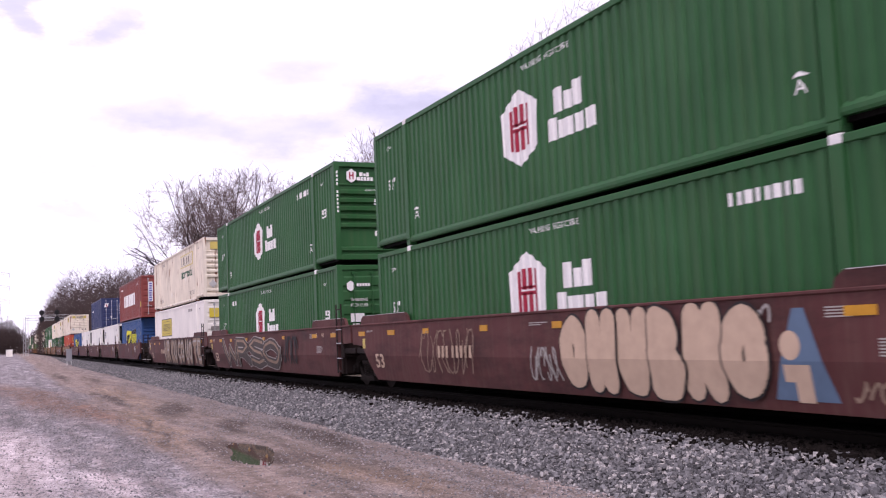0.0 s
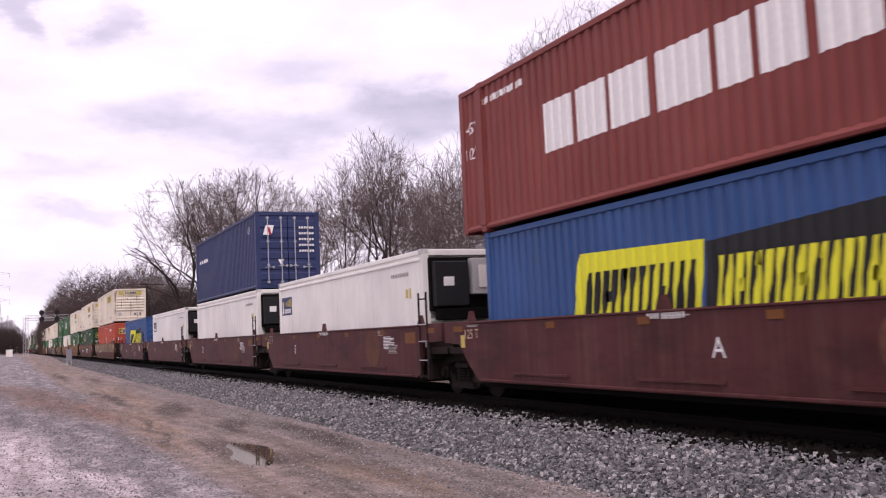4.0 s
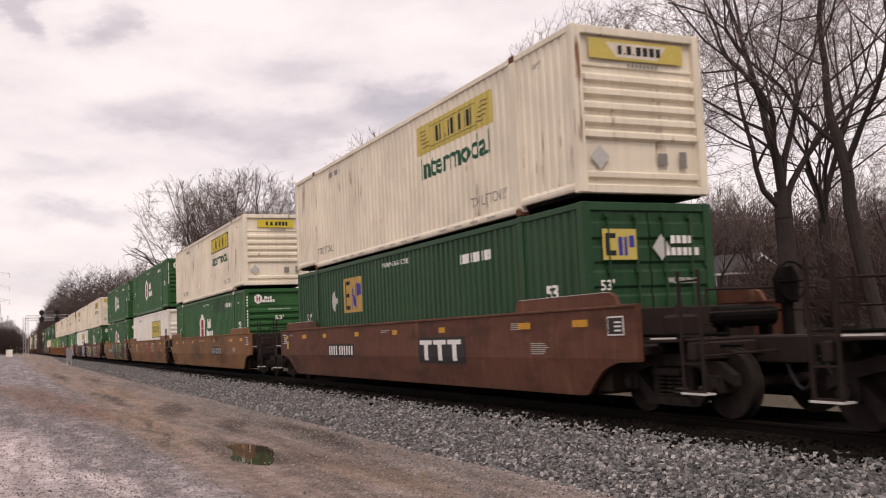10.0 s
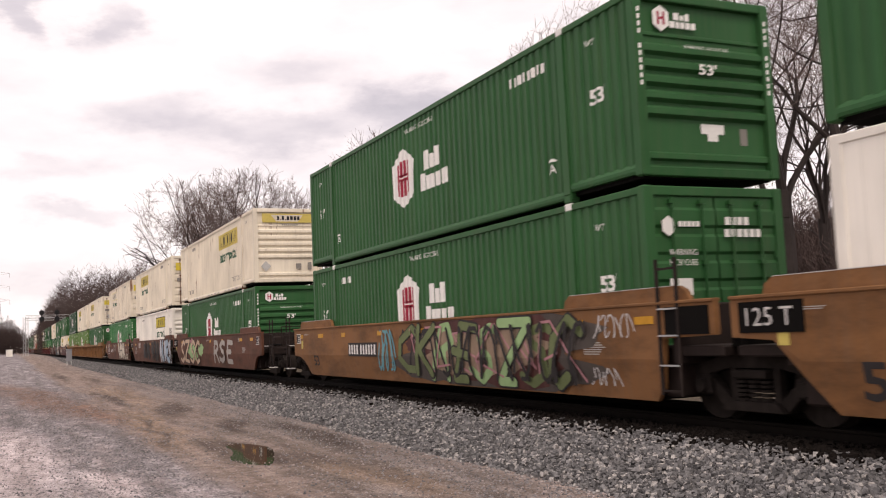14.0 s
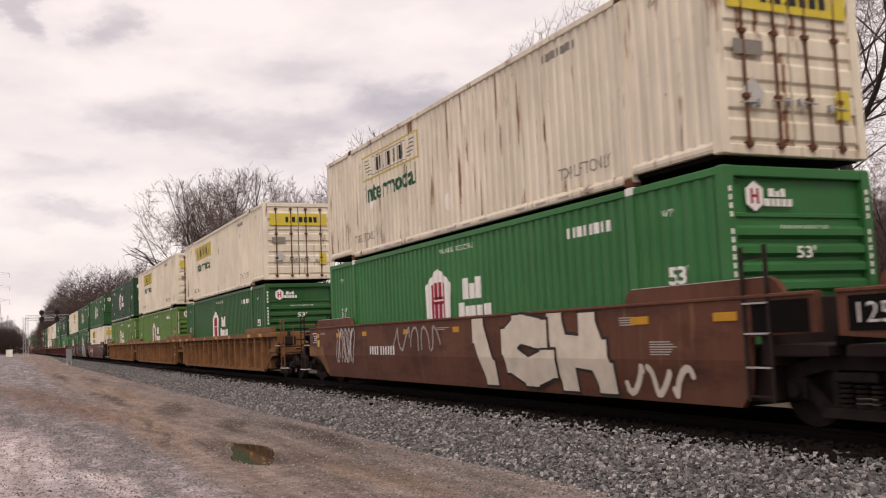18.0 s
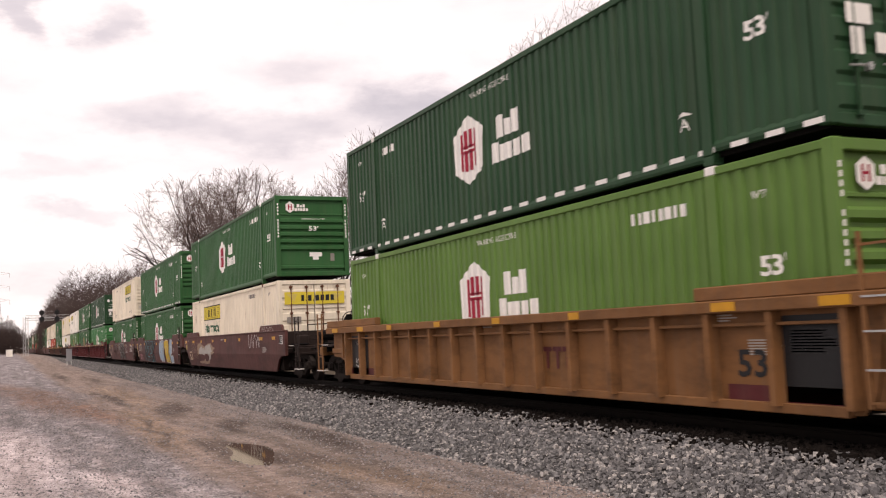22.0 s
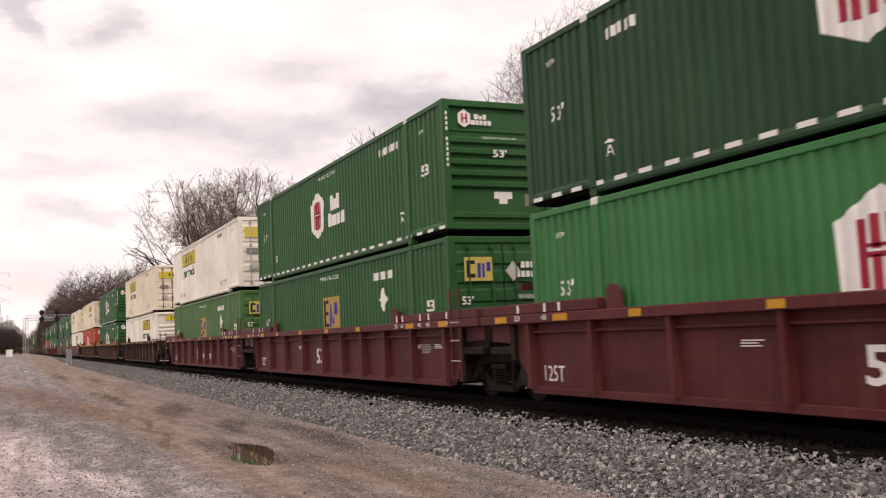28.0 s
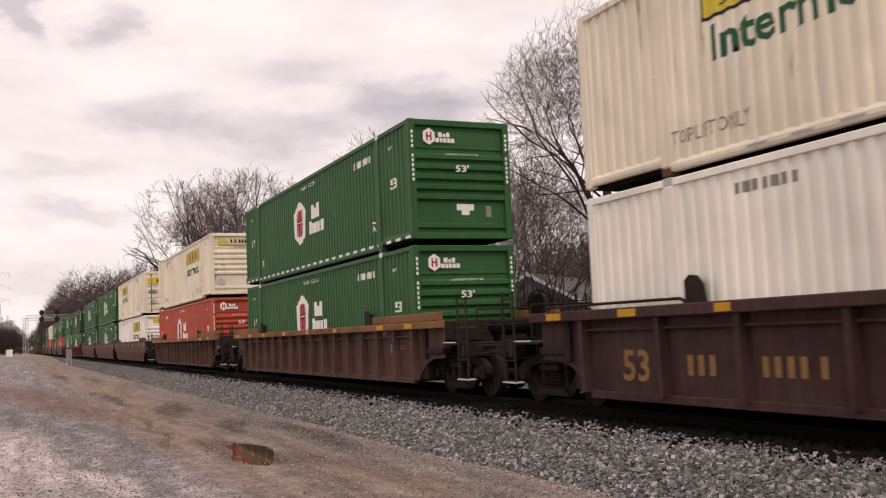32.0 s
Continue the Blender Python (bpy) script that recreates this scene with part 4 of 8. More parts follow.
def build_box(kind):
    """Builds a kind of container at its first use, then gives copies."""
    if kind in BOXES:
        return copy_thing(BOXES[kind], Matrix.Identity(4))
    col, _, form = kind.partition("/")
    if col.startswith("hub"):
        mt = {"hub": "green", "hubd": "green_deep", "hubl": "green_light", "hubm": "green_mid", "hubp": "green"}[col.rstrip("+")]
        shade = {"green": "green", "green_deep": "dark green", "green_light": "light green", "green_mid": "bright green"}[mt]
        near = "front" if form == "f" else "doors"
        b = container(dict(mat=mt, near=near, cast=mt, cast_top="ink_white", label="%s ribbed steel container with white badge and bars" % shade))
        hub_side(b, dashes=col.endswith("+"), fl=form != "f")
        if col == "hubp":
            side_mark(b, "paint_patch", quad_bm((-1.15, 0.15, -0.24, 0.24), (0.15, 1.15, -0.30, 0.22)), M["green_deep"], -3.05, 2.45, "patch of darker green paint")
        (hub_front if form == "f" else hub_doors)(b)
    elif col in ("jb", "jbr", "jby", "jbw", "jbp", "jbb"):
        mt = {"jb": "cream", "jbr": "cream_rust", "jby": "cream", "jbw": "white", "jbp": "white", "jbb": "cream_rust"}[col]
        near = "front" if form == "f" else "doors"
        b = container(dict(mat=mt, near=near, ribbed=col != "jbp", cast="rust" if mt != "white" else "galv", bar="rust" if mt != "white" else "galv",
                           label={"cream": "cream ribbed steel container with yellow name sign", "cream_rust": "rust-stained cream ribbed container with faded sign", "white": "white steel container with yellow name sign"}[mt]))
        jb_side(b, form == "f", old=col in ("jb", "jbr"), inter=col not in ("jbp", "jbr"), big=col == "jbp", blank=col == "jbb", at=3.5 if col == "jbp" and form == "d" else (-3.2 if col == "jbp" else None))
        if form == "f":
            jb_front(b, col in ("jby", "jbw", "jbp"))
        else:
            jb_doors(b)
    elif col in ("empo", "empg", "empl", "empm"):
        mt = {"empo": "orange", "empg": "green_deep", "empl": "green_olive", "empm": "green"}[col]
        b = container(dict(mat=mt, near="doors", label="%s ribbed steel container with square yellow sign" % {"empo": "orange-red", "empg": "dark green", "empl": "olive green", "empm": "green"}[col]))
        if col == "empo":
            emp_side(b, -0.05, 1.28, 1.3)
            for patch in ((-1.35, -0.68, -0.25, 0.55), (0.68, 1.35, -0.3, 0.05)):
                side_mark(b, "paint_patch", quad_bm(patch), M["fresh_red"], -0.05, 1.28, "patch of fresh red paint")
        else:
            emp_side(b, 3.05 if col == "empg" else -0.1, 2.0 if col == "empg" else 1.58, 1.4, "sign_tan")
            side_mark(b, "placard", poly_bm([(0, -0.3), (0.28, 0), (0, 0.3), (-0.28, 0)]), M["grey_eq" if col == "empg" else "ink_white"], 4.6 if col == "empg" else -4.2, 1.9 if col == "empg" else 1.77)
        emp_doors(b)
    elif col == "orange":
        b = container(dict(mat="orange", near="front", label="orange-red ribbed steel container with white badge"))
        hub_side(b)
        hub_front(b)
    elif col == "crow":
        b = container(dict(mat="oxide", w=2.59, L=13.716, near="doors", label="oxide-red ribbed 45-foot container with large white bars"))
        ws = [0.85, 0.8, 0.95, 1.15, 0.6, 0.75, 0.9]
        side_mark(b, "name_strip", bars(ws, 0.85, 0.14), M["ink_white"], 0.25, 1.5, "large white bars of a painted name")
        for u in (6.45,):
            side_mark(b, "lettering", text_bm("45'", 0.24, 0.34), M["ink_white"], u, 2.1)
            side_mark(b, "lettering", text_bm("102\"", 0.24, 0.4), M["ink_white"], u, 1.6)
        side_mark(b, "number_strip", bars([0.1] * 12, 0.12, 0.04), M["ink_white"], 5.2, 2.5)
        side_mark(b, "sticker", quad_bm((-0.14, 0.14, -0.19, 0.19)), M["yellow"], -6.4, 0.95, "yellow warning sticker")
        side_mark(b, "number_strip", bars([0.09] * 9, 0.11, 0.035), M["ink_white"], -4.6, 2.45)
        y = b["y_end"] - 0.027
        end_mark(b, "name_plate", quad_bm((-0.15, 0.15, -0.75, 0.6)), M["ink_white"], -0.68, 1.85, y)
        end_mark(b, "name_strip", quad_bm(*[(-0.09, 0.09, -0.7 + i * 0.16, -0.6 + i * 0.16) for i in range(8)]), M["ink_blue"], -0.68, 1.85, y - 0.004)
        end_mark(b, "lettering", text_bm("45'", 0.16), M["ink_white"], 0.85, 0.8, y)
        end_mark(b, "lettering", text_bm("102\"", 0.16), M["ink_white"], 0.85, 0.55, y)
        for i in range(4):
            end_mark(b, "number_strip", bars([0.07] * 5, 0.08, 0.03), M["ink_white"], 0.75, 2.5 - i * 0.2, y)
    elif col == "due":
        b = container(dict(mat="blue", w=ISO, L=12.192, near="doors" if form == "d" else "front", label="bright blue ribbed 40-foot container with yellow and black banner"))
        banner = side_mark(b, "banner", poly_bm([(-3.25, -0.95), (-0.02, -0.85), (0.14, 0.50), (-2.85, 0.57)]), M["acid"], 0.05, 1.62, "acid-yellow banner with black bars")
        ban2 = side_mark(b, "banner", poly_bm([(0.04, -0.8), (3.0, -0.85), (3.1, 0.65), (0.20, 0.46)]), M["black"], 0.05, 1.62, "black banner with yellow bars")
        for bn, mt, x0, n2 in ((banner, "black", -2.75, 6), (ban2, "acid", 0.3, 8)):
            bb = dict(b, ob=bn, x=b["x"] - 0.004)
            wd = 0.40 if n2 == 6 else 0.29
            side_mark(bb, "name_strip", poly_bm(*[[(x0 + i * (wd + 0.05) + a * wd, -0.55 + c), (x0 + i * (wd + 0.05) + (a + 0.34) * wd, -0.55 + c), (x0 + i * (wd + 0.05) + (a + 0.34) * wd + e * 0.16, -0.55 + c + e * 0.8), (x0 + i * (wd + 0.05) + a * wd + e * 0.16, -0.55 + c + e * 0.8)] for i in range(n2) for a, c, e in ((-0.06, 0, 1), (0.50, 0, 1), (0.26, (0.0, 0.32, 0.62)[i % 3], 0.2))]), M[mt], 0.05, 1.62)
        if form == "d":
            y = b["y_end"] - 0.027
            end_mark(b, "name_plate", quad_bm((-0.17, 0.0, -0.8, 0.6)), M["acid"], -0.45, 1.7, y)
            end_mark(b, "number_plate", quad_bm((0.0, 0.2, -0.8, 0.6)), M["ink_white"], -0.43, 1.7, y)
            end_mark(b, "name_strip", quad_bm(*[(-0.13, -0.04, -0.72 + i * 0.22, -0.56 + i * 0.22) for i in range(6)], *[(0.06, 0.16, -0.74 + i * 0.19, -0.62 + i * 0.19) for i in range(7)]), M["black"], -0.44, 1.7, y - 0.004)
            for i in range(3):
                end_mark(b, "number_strip", bars([0.08] * 5, 0.1, 0.03), M["ink_white"], 0.7, 2.45 - i * 0.2, y)
        else:
            for i in range(3):
                side_mark(b, "sticker", poly_bm([(-0.07, -0.1), (0.07, -0.1), (0.0, 0.1)]), M["acid"], -5.55, 1.0 + i * 0.42)
            side_mark(b, "number_strip", quad_bm(*[(-0.03, 0.03, -0.11 * i - 0.08, -0.11 * i) for i in range(8)]), M["ink_white"], -5.2, 1.9)
    elif col == "navy":
        b = container(dict(mat="navy", w=ISO, L=12.192, near="doors", label="navy blue ribbed 40-foot container with small white marks"))
        side_mark(b, "number_strip", bars([0.12] * 11, 0.16, 0.05), M["ink_white"], 4.3, 1.9)
        side_mark(b, "number_strip", bars([0.12] * 2, 0.3, 0.05), M["ink_white"], -4.9, 2.3)
        y = b["y_end"] - 0.027
        end_mark(b, "badge", poly_bm([(-0.2, -0.18), (0.12, -0.18), (0.22, 0.18), (-0.1, 0.18)]), M["ink_white"], -0.75, 2.2, y)
        end_mark(b, "badge", poly_bm([(-0.02, -0.18), (0.08, -0.18), (0.0, 0.1), (-0.1, 0.1)]), M["ink_red"], -0.7, 2.2, y - 0.004)
        end_mark(b, "placard", poly_bm([(0, -0.1), (0.12, 0.1), (-0.12, 0.1)]), M["ink_white"], -0.3, 1.0, y)
        for i in range(5):
            end_mark(b, "number_strip", bars([0.07] * 6, 0.08, 0.03), M["ink_white"], 0.7, 2.3 - i * 0.22, y)
    elif col == "reef":
        b = reefer(dict(label="white insulated container with dark cooling unit"))
        if form == "b":
            pl = side_mark(b, "sign_face", quad_bm((-0.6, 0.6, -0.29, 0.29)), M["navy"], 5.2, 2.1, "navy sign with yellow rays and a white tower shape")
            bb = dict(b, ob=pl, x=b["x"] - 0.004)
            side_mark(bb, "ray_mark", poly_bm(*[[(-0.3, 0.02 + 0.02 * i), (0.55, -0.02 + i * 0.075), (0.55, 0.02 + i * 0.075)] for i in range(4)]), M["yellow"], 5.2, 2.1)
            side_mark(bb, "tower_shape", quad_bm((-0.5, -0.38, -0.25, 0.08), (-0.48, -0.4, 0.08, 0.16)), M["ink_white"], 5.2, 2.1)
            side_mark(bb, "name_strip", bars([0.1] * 6, 0.14, 0.03), M["ink_white"], 5.12, 1.94)
        side_mark(b, "number_strip", bars([0.07] * 10, 0.09, 0.04), M["ink_grey"], -4.7, 2.4)
        side_mark(b, "number_strip", quad_bm((-0.16, 0.0, -0.1, 0.1), (0.06, 0.16, -0.12, 0.12)), M["yellow_old"], -5.2, 1.95)
    BOXES[kind] = b["ob"]
    return b["ob"]


# ---- well cars ----
TRACK_X = 9.545
SPEED = 16.0
WHEEL_R = 0.46
MOVERS, SPINNERS = [], []
LEAN = 0.16
FLAT = set()


def curved(pts, u):
    """Height at u of a line through (u, z) points."""
    for (a, za), (b, zb) in zip(pts, pts[1:]):
        if a <= u <= b:
            return za + (zb - za) * (u - a) / (b - a) if b > a else zb
    return pts[-1][1]


def side_lines(k, smooth, form="c"):
    """Foot and top lines of a car side, as heights over half the length; k shortens it for the 40-foot wells.
    form: c at a coupler, n at the near joint over a shared truck, f at the far joint."""
    e = -2.05 if k else 0.0
    foot = {"c": [(0, 0.24), (8.0 + e, 0.24), (8.15 + e, 0.27), (8.45 + e, 0.50), (8.7 + e, 0.66), (9.05 + e, 0.76), (9.6 + e, 0.78)],
            "n": [(0, 0.24), (8.24 + e, 0.24), (8.42 + e, 0.42), (8.52 + e, 0.78), (8.56 + e, 1.10), (9.6 + e, 1.14)],
            "f": [(0, 0.24), (8.1 + e, 0.24), (8.5 + e, 0.64), (8.92 + e, 1.06), (9.6 + e, 1.10)]}[form]
    if k:
        foot = [(u, max(z, 0.36)) for u, z in foot]
    if k:
        top = [(0, 1.47), (6.3, 1.47), (6.6, 1.51), (9.6 + e, 1.51)]
    elif smooth:
        top = [(0, 1.57), (9.6, 1.60)]
    else:
        top = [(0, 1.56), (9.7, 1.56)]
    return foot, top, 9.6 + e


def car_side(sx, k, smooth, ends="cc"):
    foots = {}
    for s, form in ((-1, "n" if ends[0] == "a" else "c"), (1, "f" if ends[1] == "a" else "c")):
        foots[s], top, end = side_lines(k, smooth, form)
    us = sorted(set([s * p[0] for s in (-1, 1) for p in foots[s] + top if p[0] <= end] + [i * 1.5 for i in range(-5, 6)]))
    bm = bmesh.new()
    half = 1.49
    rows = []
    for u in us:
        zb, zt = curved(foots[1 if u > 0 else -1], abs(u)), curved(top, abs(u))
        zc = max(zb + 0.02, 0.82)
        if smooth:
            lean = 0.0 if k else LEAN
            prof = [(half - max(0, (zc - zb)) * lean, zb), (half, zc), (half, zt), (half - 0.09, zt), (half - 0.09, zc), (half - 0.07 - max(0, (zc - zb)) * lean, zb)]
        else:
            prof = [(half - 0.16, zb), (half - 0.16, zc), (half - 0.16, zt), (half - 0.2, zt), (half - 0.2, zc), (half - 0.2, zb)]
        rows.append([bm.verts.new((sx * x, u, z)) for x, z in prof])
    for a, b in zip(rows, rows[1:]):
        for i in range(6):
            bm.faces.new((a[i], b[i], b[(i + 1) % 6], a[(i + 1) % 6]))
    bm.faces.new(rows[0])
    bm.faces.new(rows[-1][::-1])
    return bm


def wheelset():
    bm = bmesh.new()
    for sx in (-1, 1):
        x = sx * 0.7175
        rod(bm, (x - 0.015 * sx, 0, 0), (x + 0.115 * sx, 0, 0), WHEEL_R, WHEEL_R - 0.006, 28)
        rod(bm, (x - 0.045 * sx, 0, 0), (x - 0.014 * sx, 0, 0), WHEEL_R + 0.028, WHEEL_R + 0.02, 28)
        rod(bm, (x + 0.116 * sx, 0, 0), (x + 0.16 * sx, 0, 0), 0.15, 0.12, 14)
        for a in range(3):
            c, s = math.cos(a * 2.094), math.sin(a * 2.094)
            box(bm, *sorted((x + 0.12 * sx, x + 0.175 * sx)), c * 0.07 - 0.016, c * 0.07 + 0.016, s * 0.07 - 0.016, s * 0.07 + 0.016)
    rod(bm, (-1.0, 0, 0), (1.0, 0, 0), 0.08, 0.08, 12)
    return bm


def truck_frame(sx):
    """A cast side frame, arched over the axle boxes with two openings."""
    bm = bmesh.new()
    x0, x1 = sorted((sx * 0.93, sx * 1.05))
    prism(bm, [(-1.25, 0.60), (-1.0, 0.75), (-0.5, 0.87), (0.5, 0.87), (1.0, 0.75), (1.25, 0.60), (1.25, 0.46), (1.0, 0.58), (0.45, 0.70), (-0.45, 0.70), (-1.0, 0.58), (-1.25, 0.46)], "x", x0, x1)
    for k in (-1, 1):
        prism(bm, [(k * 1.02, 0.585), (k * 0.84, 0.625), (k * 0.40, 0.28), (k * 0.54, 0.17)], "x", x0 + 0.004, x1 - 0.004)
        prism(bm, [(k * 0.43, 0.27), (k * 0.32, 0.27), (k * 0.32, 0.71), (k * 0.43, 0.71)], "x", x0 + 0.008, x1 - 0.008)
        bevel_box(bm, *sorted((sx * 0.9, sx * 1.10)), k * 0.9 - 0.15, k * 0.9 + 0.15, 0.34, 0.60, 0.03)
        rod(bm, (sx * 1.10, k * 0.9, 0.46), (sx * 1.17, k * 0.9, 0.46), 0.10, 0.085, 12)
    prism(bm, [(-0.55, 0.165), (0.55, 0.165), (0.42, 0.285), (-0.42, 0.285)], "x", *sorted((sx * 0.91, sx * 1.13)))
    bevel_box(bm, *sorted((sx * 0.92, sx * 1.15)), -0.30, 0.30, 0.57, 0.68, 0.02)
    for y in (-0.21, 0.0, 0.21):
        for i in range(5):
            z = 0.29 + i * 0.056
            rod(bm, (sx * 1.03, y, z), (sx * 1.03, y, z + 0.034), 0.088, 0.088, 10)
    return bm


def ladder(h, n):
    """Two stiles and the rungs between them, welded into one frame."""
    bm = bmesh.new()
    cuts = [0.0]
    for i in range(n):
        z = 0.06 + i * ((h - 0.2) / (n - 1))
        cuts += [z - 0.014, z + 0.014]
        box(bm, -0.014, 0.014, -0.175, 0.175, z - 0.014, z + 0.014)
    cuts.append(h)
    for y in (-0.2, 0.2):
        for a, b in zip(cuts, cuts[1:]):
            box(bm, -0.014, 0.014, y - 0.025, y + 0.025, a, b)
    bmesh.ops.remove_doubles(bm, verts=bm.verts[:], dist=0.0005)
    return bm


def add_truck(car, u):
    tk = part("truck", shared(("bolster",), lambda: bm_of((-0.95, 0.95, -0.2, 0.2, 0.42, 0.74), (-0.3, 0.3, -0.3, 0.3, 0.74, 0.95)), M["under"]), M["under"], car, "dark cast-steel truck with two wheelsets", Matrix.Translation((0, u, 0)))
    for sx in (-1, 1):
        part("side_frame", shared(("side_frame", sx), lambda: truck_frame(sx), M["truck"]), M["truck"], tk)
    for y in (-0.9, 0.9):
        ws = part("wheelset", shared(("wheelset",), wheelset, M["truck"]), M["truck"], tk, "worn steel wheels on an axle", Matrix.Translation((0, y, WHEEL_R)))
        SPINNERS.append((ws, car, u, y))


def well_car(mat_key, smooth, short, ends):
    """One well unit. ends: near and far, c for a coupler with its platform, a for a joint over a shared truck."""
    key = (mat_key, smooth, short, ends)
    mat = M[mat_key]
    words = {"car_brown": "brown", "car_rust": "rusty brown", "car_tan": "tan-yellow", "car_red": "deep red", "car_maroon": "maroon", "car_dark": "dark umber", "car_umber": "rusty umber"}[mat_key]
    car = thing("well_car", "%s %s-sided steel well car on the rails" % (words, "smooth" if smooth else "ribbed"), "railcar", "well cars of the train")
    end = 9.6 - (2.05 if short else 0)
    dirty = mat if mat_key == "car_tan" and not smooth else M["soot"]
    if short:
        FLAT.add(car.name)
    tk = end + 0.15
    x0 = -1.494
    for sx in (-1, 1):
        sd = part("side", shared(("side", sx, *key), lambda: car_side(sx, short, smooth, ends), mat), mat, car)
        if not smooth:
            def chord():
                bm = bmesh.new()
                bevel_box(bm, *sorted((sx * 1.34, sx * 1.52)), -9.7, 9.7, 1.40, 1.56, 0.015)
                return bm

            def sill():
                bm = bmesh.new()
                bevel_box(bm, *sorted((sx * 1.30, sx * 1.40)), -8.1, 8.1, 0.21, 0.33, 0.01)
                return bm

            def shoulder():
                bm = bmesh.new()
                bevel_box(bm, *sorted((sx * 1.36, sx * 1.50)), -1.9, 1.9, 1.562, 1.74, 0.015)
                return bm

            def rib():
                bm = bmesh.new()
                prism(bm, [(-0.07, sx * 1.325), (-0.05, sx * 1.485), (0.05, sx * 1.485), (0.07, sx * 1.325)], "z", 0.30, 1.41)
                for v in bm.verts:
                    v.co = (v.co.y, v.co.x, v.co.z)
                return bm
            cm = M["car_tan"] if mat_key == "car_umber" else mat
            part("top_chord", shared(("top_chord", sx, mat_key), chord, cm), cm, car, "rust-orange top chord" if mat_key == "car_umber" else "")
            part("bottom_sill", shared(("bottom_sill", sx, mat_key), sill, mat), mat, car)
            for q in (-7.75, 7.75) if mat_key != "car_dark" else ():
                part("shoulder_beam", shared(("shoulder_beam", sx, mat_key), shoulder, cm), cm, car, "", Matrix.Translation((0, q, 0)))
            def ledge():
                bm = bmesh.new()
                bevel_box(bm, *sorted((sx * 1.32, sx * 1.42)), -8.2, 8.2, 1.23, 1.27, 0.008)
                return bm
            part("ledge", shared(("ledge", sx, mat_key), ledge, mat), mat, car)
            spread = {"car_red": [8.05, 6.15, 4.24, 2.2, 0.2, -1.47, -3.05, -4.66, -6.3, -8.05], "car_dark": [8.2, 6.3, 4.72, 3.05, 1.5, 0, -1.5, -3.1, -4.7, -6.3, -8.2]}
            for u in spread.get(mat_key, [-8.2 + i * 1.094 for i in range(16)]) if sx < 0 else []:
                part("rib", shared(("rib", sx, mat_key), rib, mat), mat, car, "", Matrix.Translation((0, u, 0)))
        else:
            def lip():
                bm = bmesh.new()
                bevel_box(bm, *sorted((sx * 1.38, sx * 1.515)), -end + (1.2 if short else 0), end - (1.2 if short else 0), 1.455 if short else 1.555, 1.495 if short else 1.605, 0.012)
                return bm
            if short:
                def flange():
                    bm = bmesh.new()
                    bevel_box(bm, *sorted((sx * 1.40, sx * 1.53)), -6.0, 6.0, 0.37, 0.42, 0.01)
                    return bm
                part("bottom_flange", shared(("bottom_flange", sx, mat_key), flange, mat), mat, car)
            part("top_lip", shared(("top_lip", sx, *key[:3]), lip, mat), mat, car)
            if not short:
                def raised():
                    bm = bmesh.new()
                    prism(bm, [(-1.55, 1.59), (1.55, 1.59), (1.5, 1.72), (1.38, 1.80), (-1.32, 1.80), (-1.45, 1.74)], "x", *sorted((sx * 1.36, sx * 1.44)))
                    return bm
                for q in (-7.55, 7.55) if sx < 0 else ():
                    part("worn_edge", shared(("worn_edge",), lambda: bm_of((-1.444, -1.40, -1.3, 1.36, 1.801, 1.809)), M["edge"]), M["edge"], car, "bright worn steel edge", Matrix.Translation((0, q, 0)))
                for q in (-7.55, 7.55):
                    part("shoulder_beam", shared(("shoulder_smooth", sx, q > 0, mat_key), raised, mat), mat, car, "", Matrix.Translation((0, q, 0)) @ pose(0, 0, 0, 0, 0, 0))
        # reflectors along the side
        if sx < 0:
            for u in ([-8.15, -6.4, -3.0, -0.4, 2.2, 4.9, 6.9, 8.9] if not short else [-7.0, -4.2, -1.6, 0.9, 3.4, 6.9]):
                lg = 0.42 if abs(u) > 6 else 0.28
                rm = M["reflect_dull" if short else "reflect"]
                part("reflector", shared(("reflector", lg, smooth, short), lambda: bm_of((x0 - 0.008 - (0.03 if not smooth else 0), x0 + 0.004 - (0.03 if not smooth else 0), -lg / 2, lg / 2, -0.055, 0.055)), rm), rm, car, "", Matrix.Translation((0, u, 1.36 if smooth else 1.48)))
    if not smooth and mat_key != "car_tan":
        def fin():
            bm = bmesh.new()
            prism(bm, [(-0.2, 1.55), (0.2, 1.55), (0.2, 1.86), (0.1, 1.93), (-0.05, 1.91), (-0.15, 1.80)], "x", -1.44, -1.40)
            box(bm, -1.40, -1.28, 0.02, 0.06, 1.55, 1.84)
            return bm
        if mat_key == "car_dark":
            def top_pipe(q):
                bm = bmesh.new()
                k = 1 if q > 0 else -1
                pipe(bm, [Vector((-1.40, k * 5.7, 1.56)), Vector((-1.40, k * 5.85, 1.63)), Vector((-1.40, k * 7.6, 1.64)), Vector((-1.40, k * 9.3, 1.64)), Vector((-1.40, k * 9.45, 1.56))], 0.025)
                return bm
            for q in (-1, 1):
                part("top_pipe", shared(("top_pipe", q), lambda: top_pipe(q), M["soot"]), M["soot"], car, "bent pipe along the top chord")
        for q in (-5.35, 5.5):
            part("guide_fin", shared(("guide_fin", mat_key), fin, mat if mat_key == "car_red" else M["soot"]), mat, car, "upright guide plate on the top chord", Matrix.Translation((0, q, 0)))
    elif short:
        def peak():
            bm = bmesh.new()
            prism(bm, [(-0.16, 1.46), (0.16, 1.46), (0.03, 1.70), (-0.03, 1.70)], "x", -1.47, -1.40)
            return bm
        for q in (-6.4, 0.5, 6.4):
            part("guide_fin", shared(("guide_fin", "peak", mat_key), peak, mat), mat, car, "pointed container guide", Matrix.Translation((0, q, 0)))
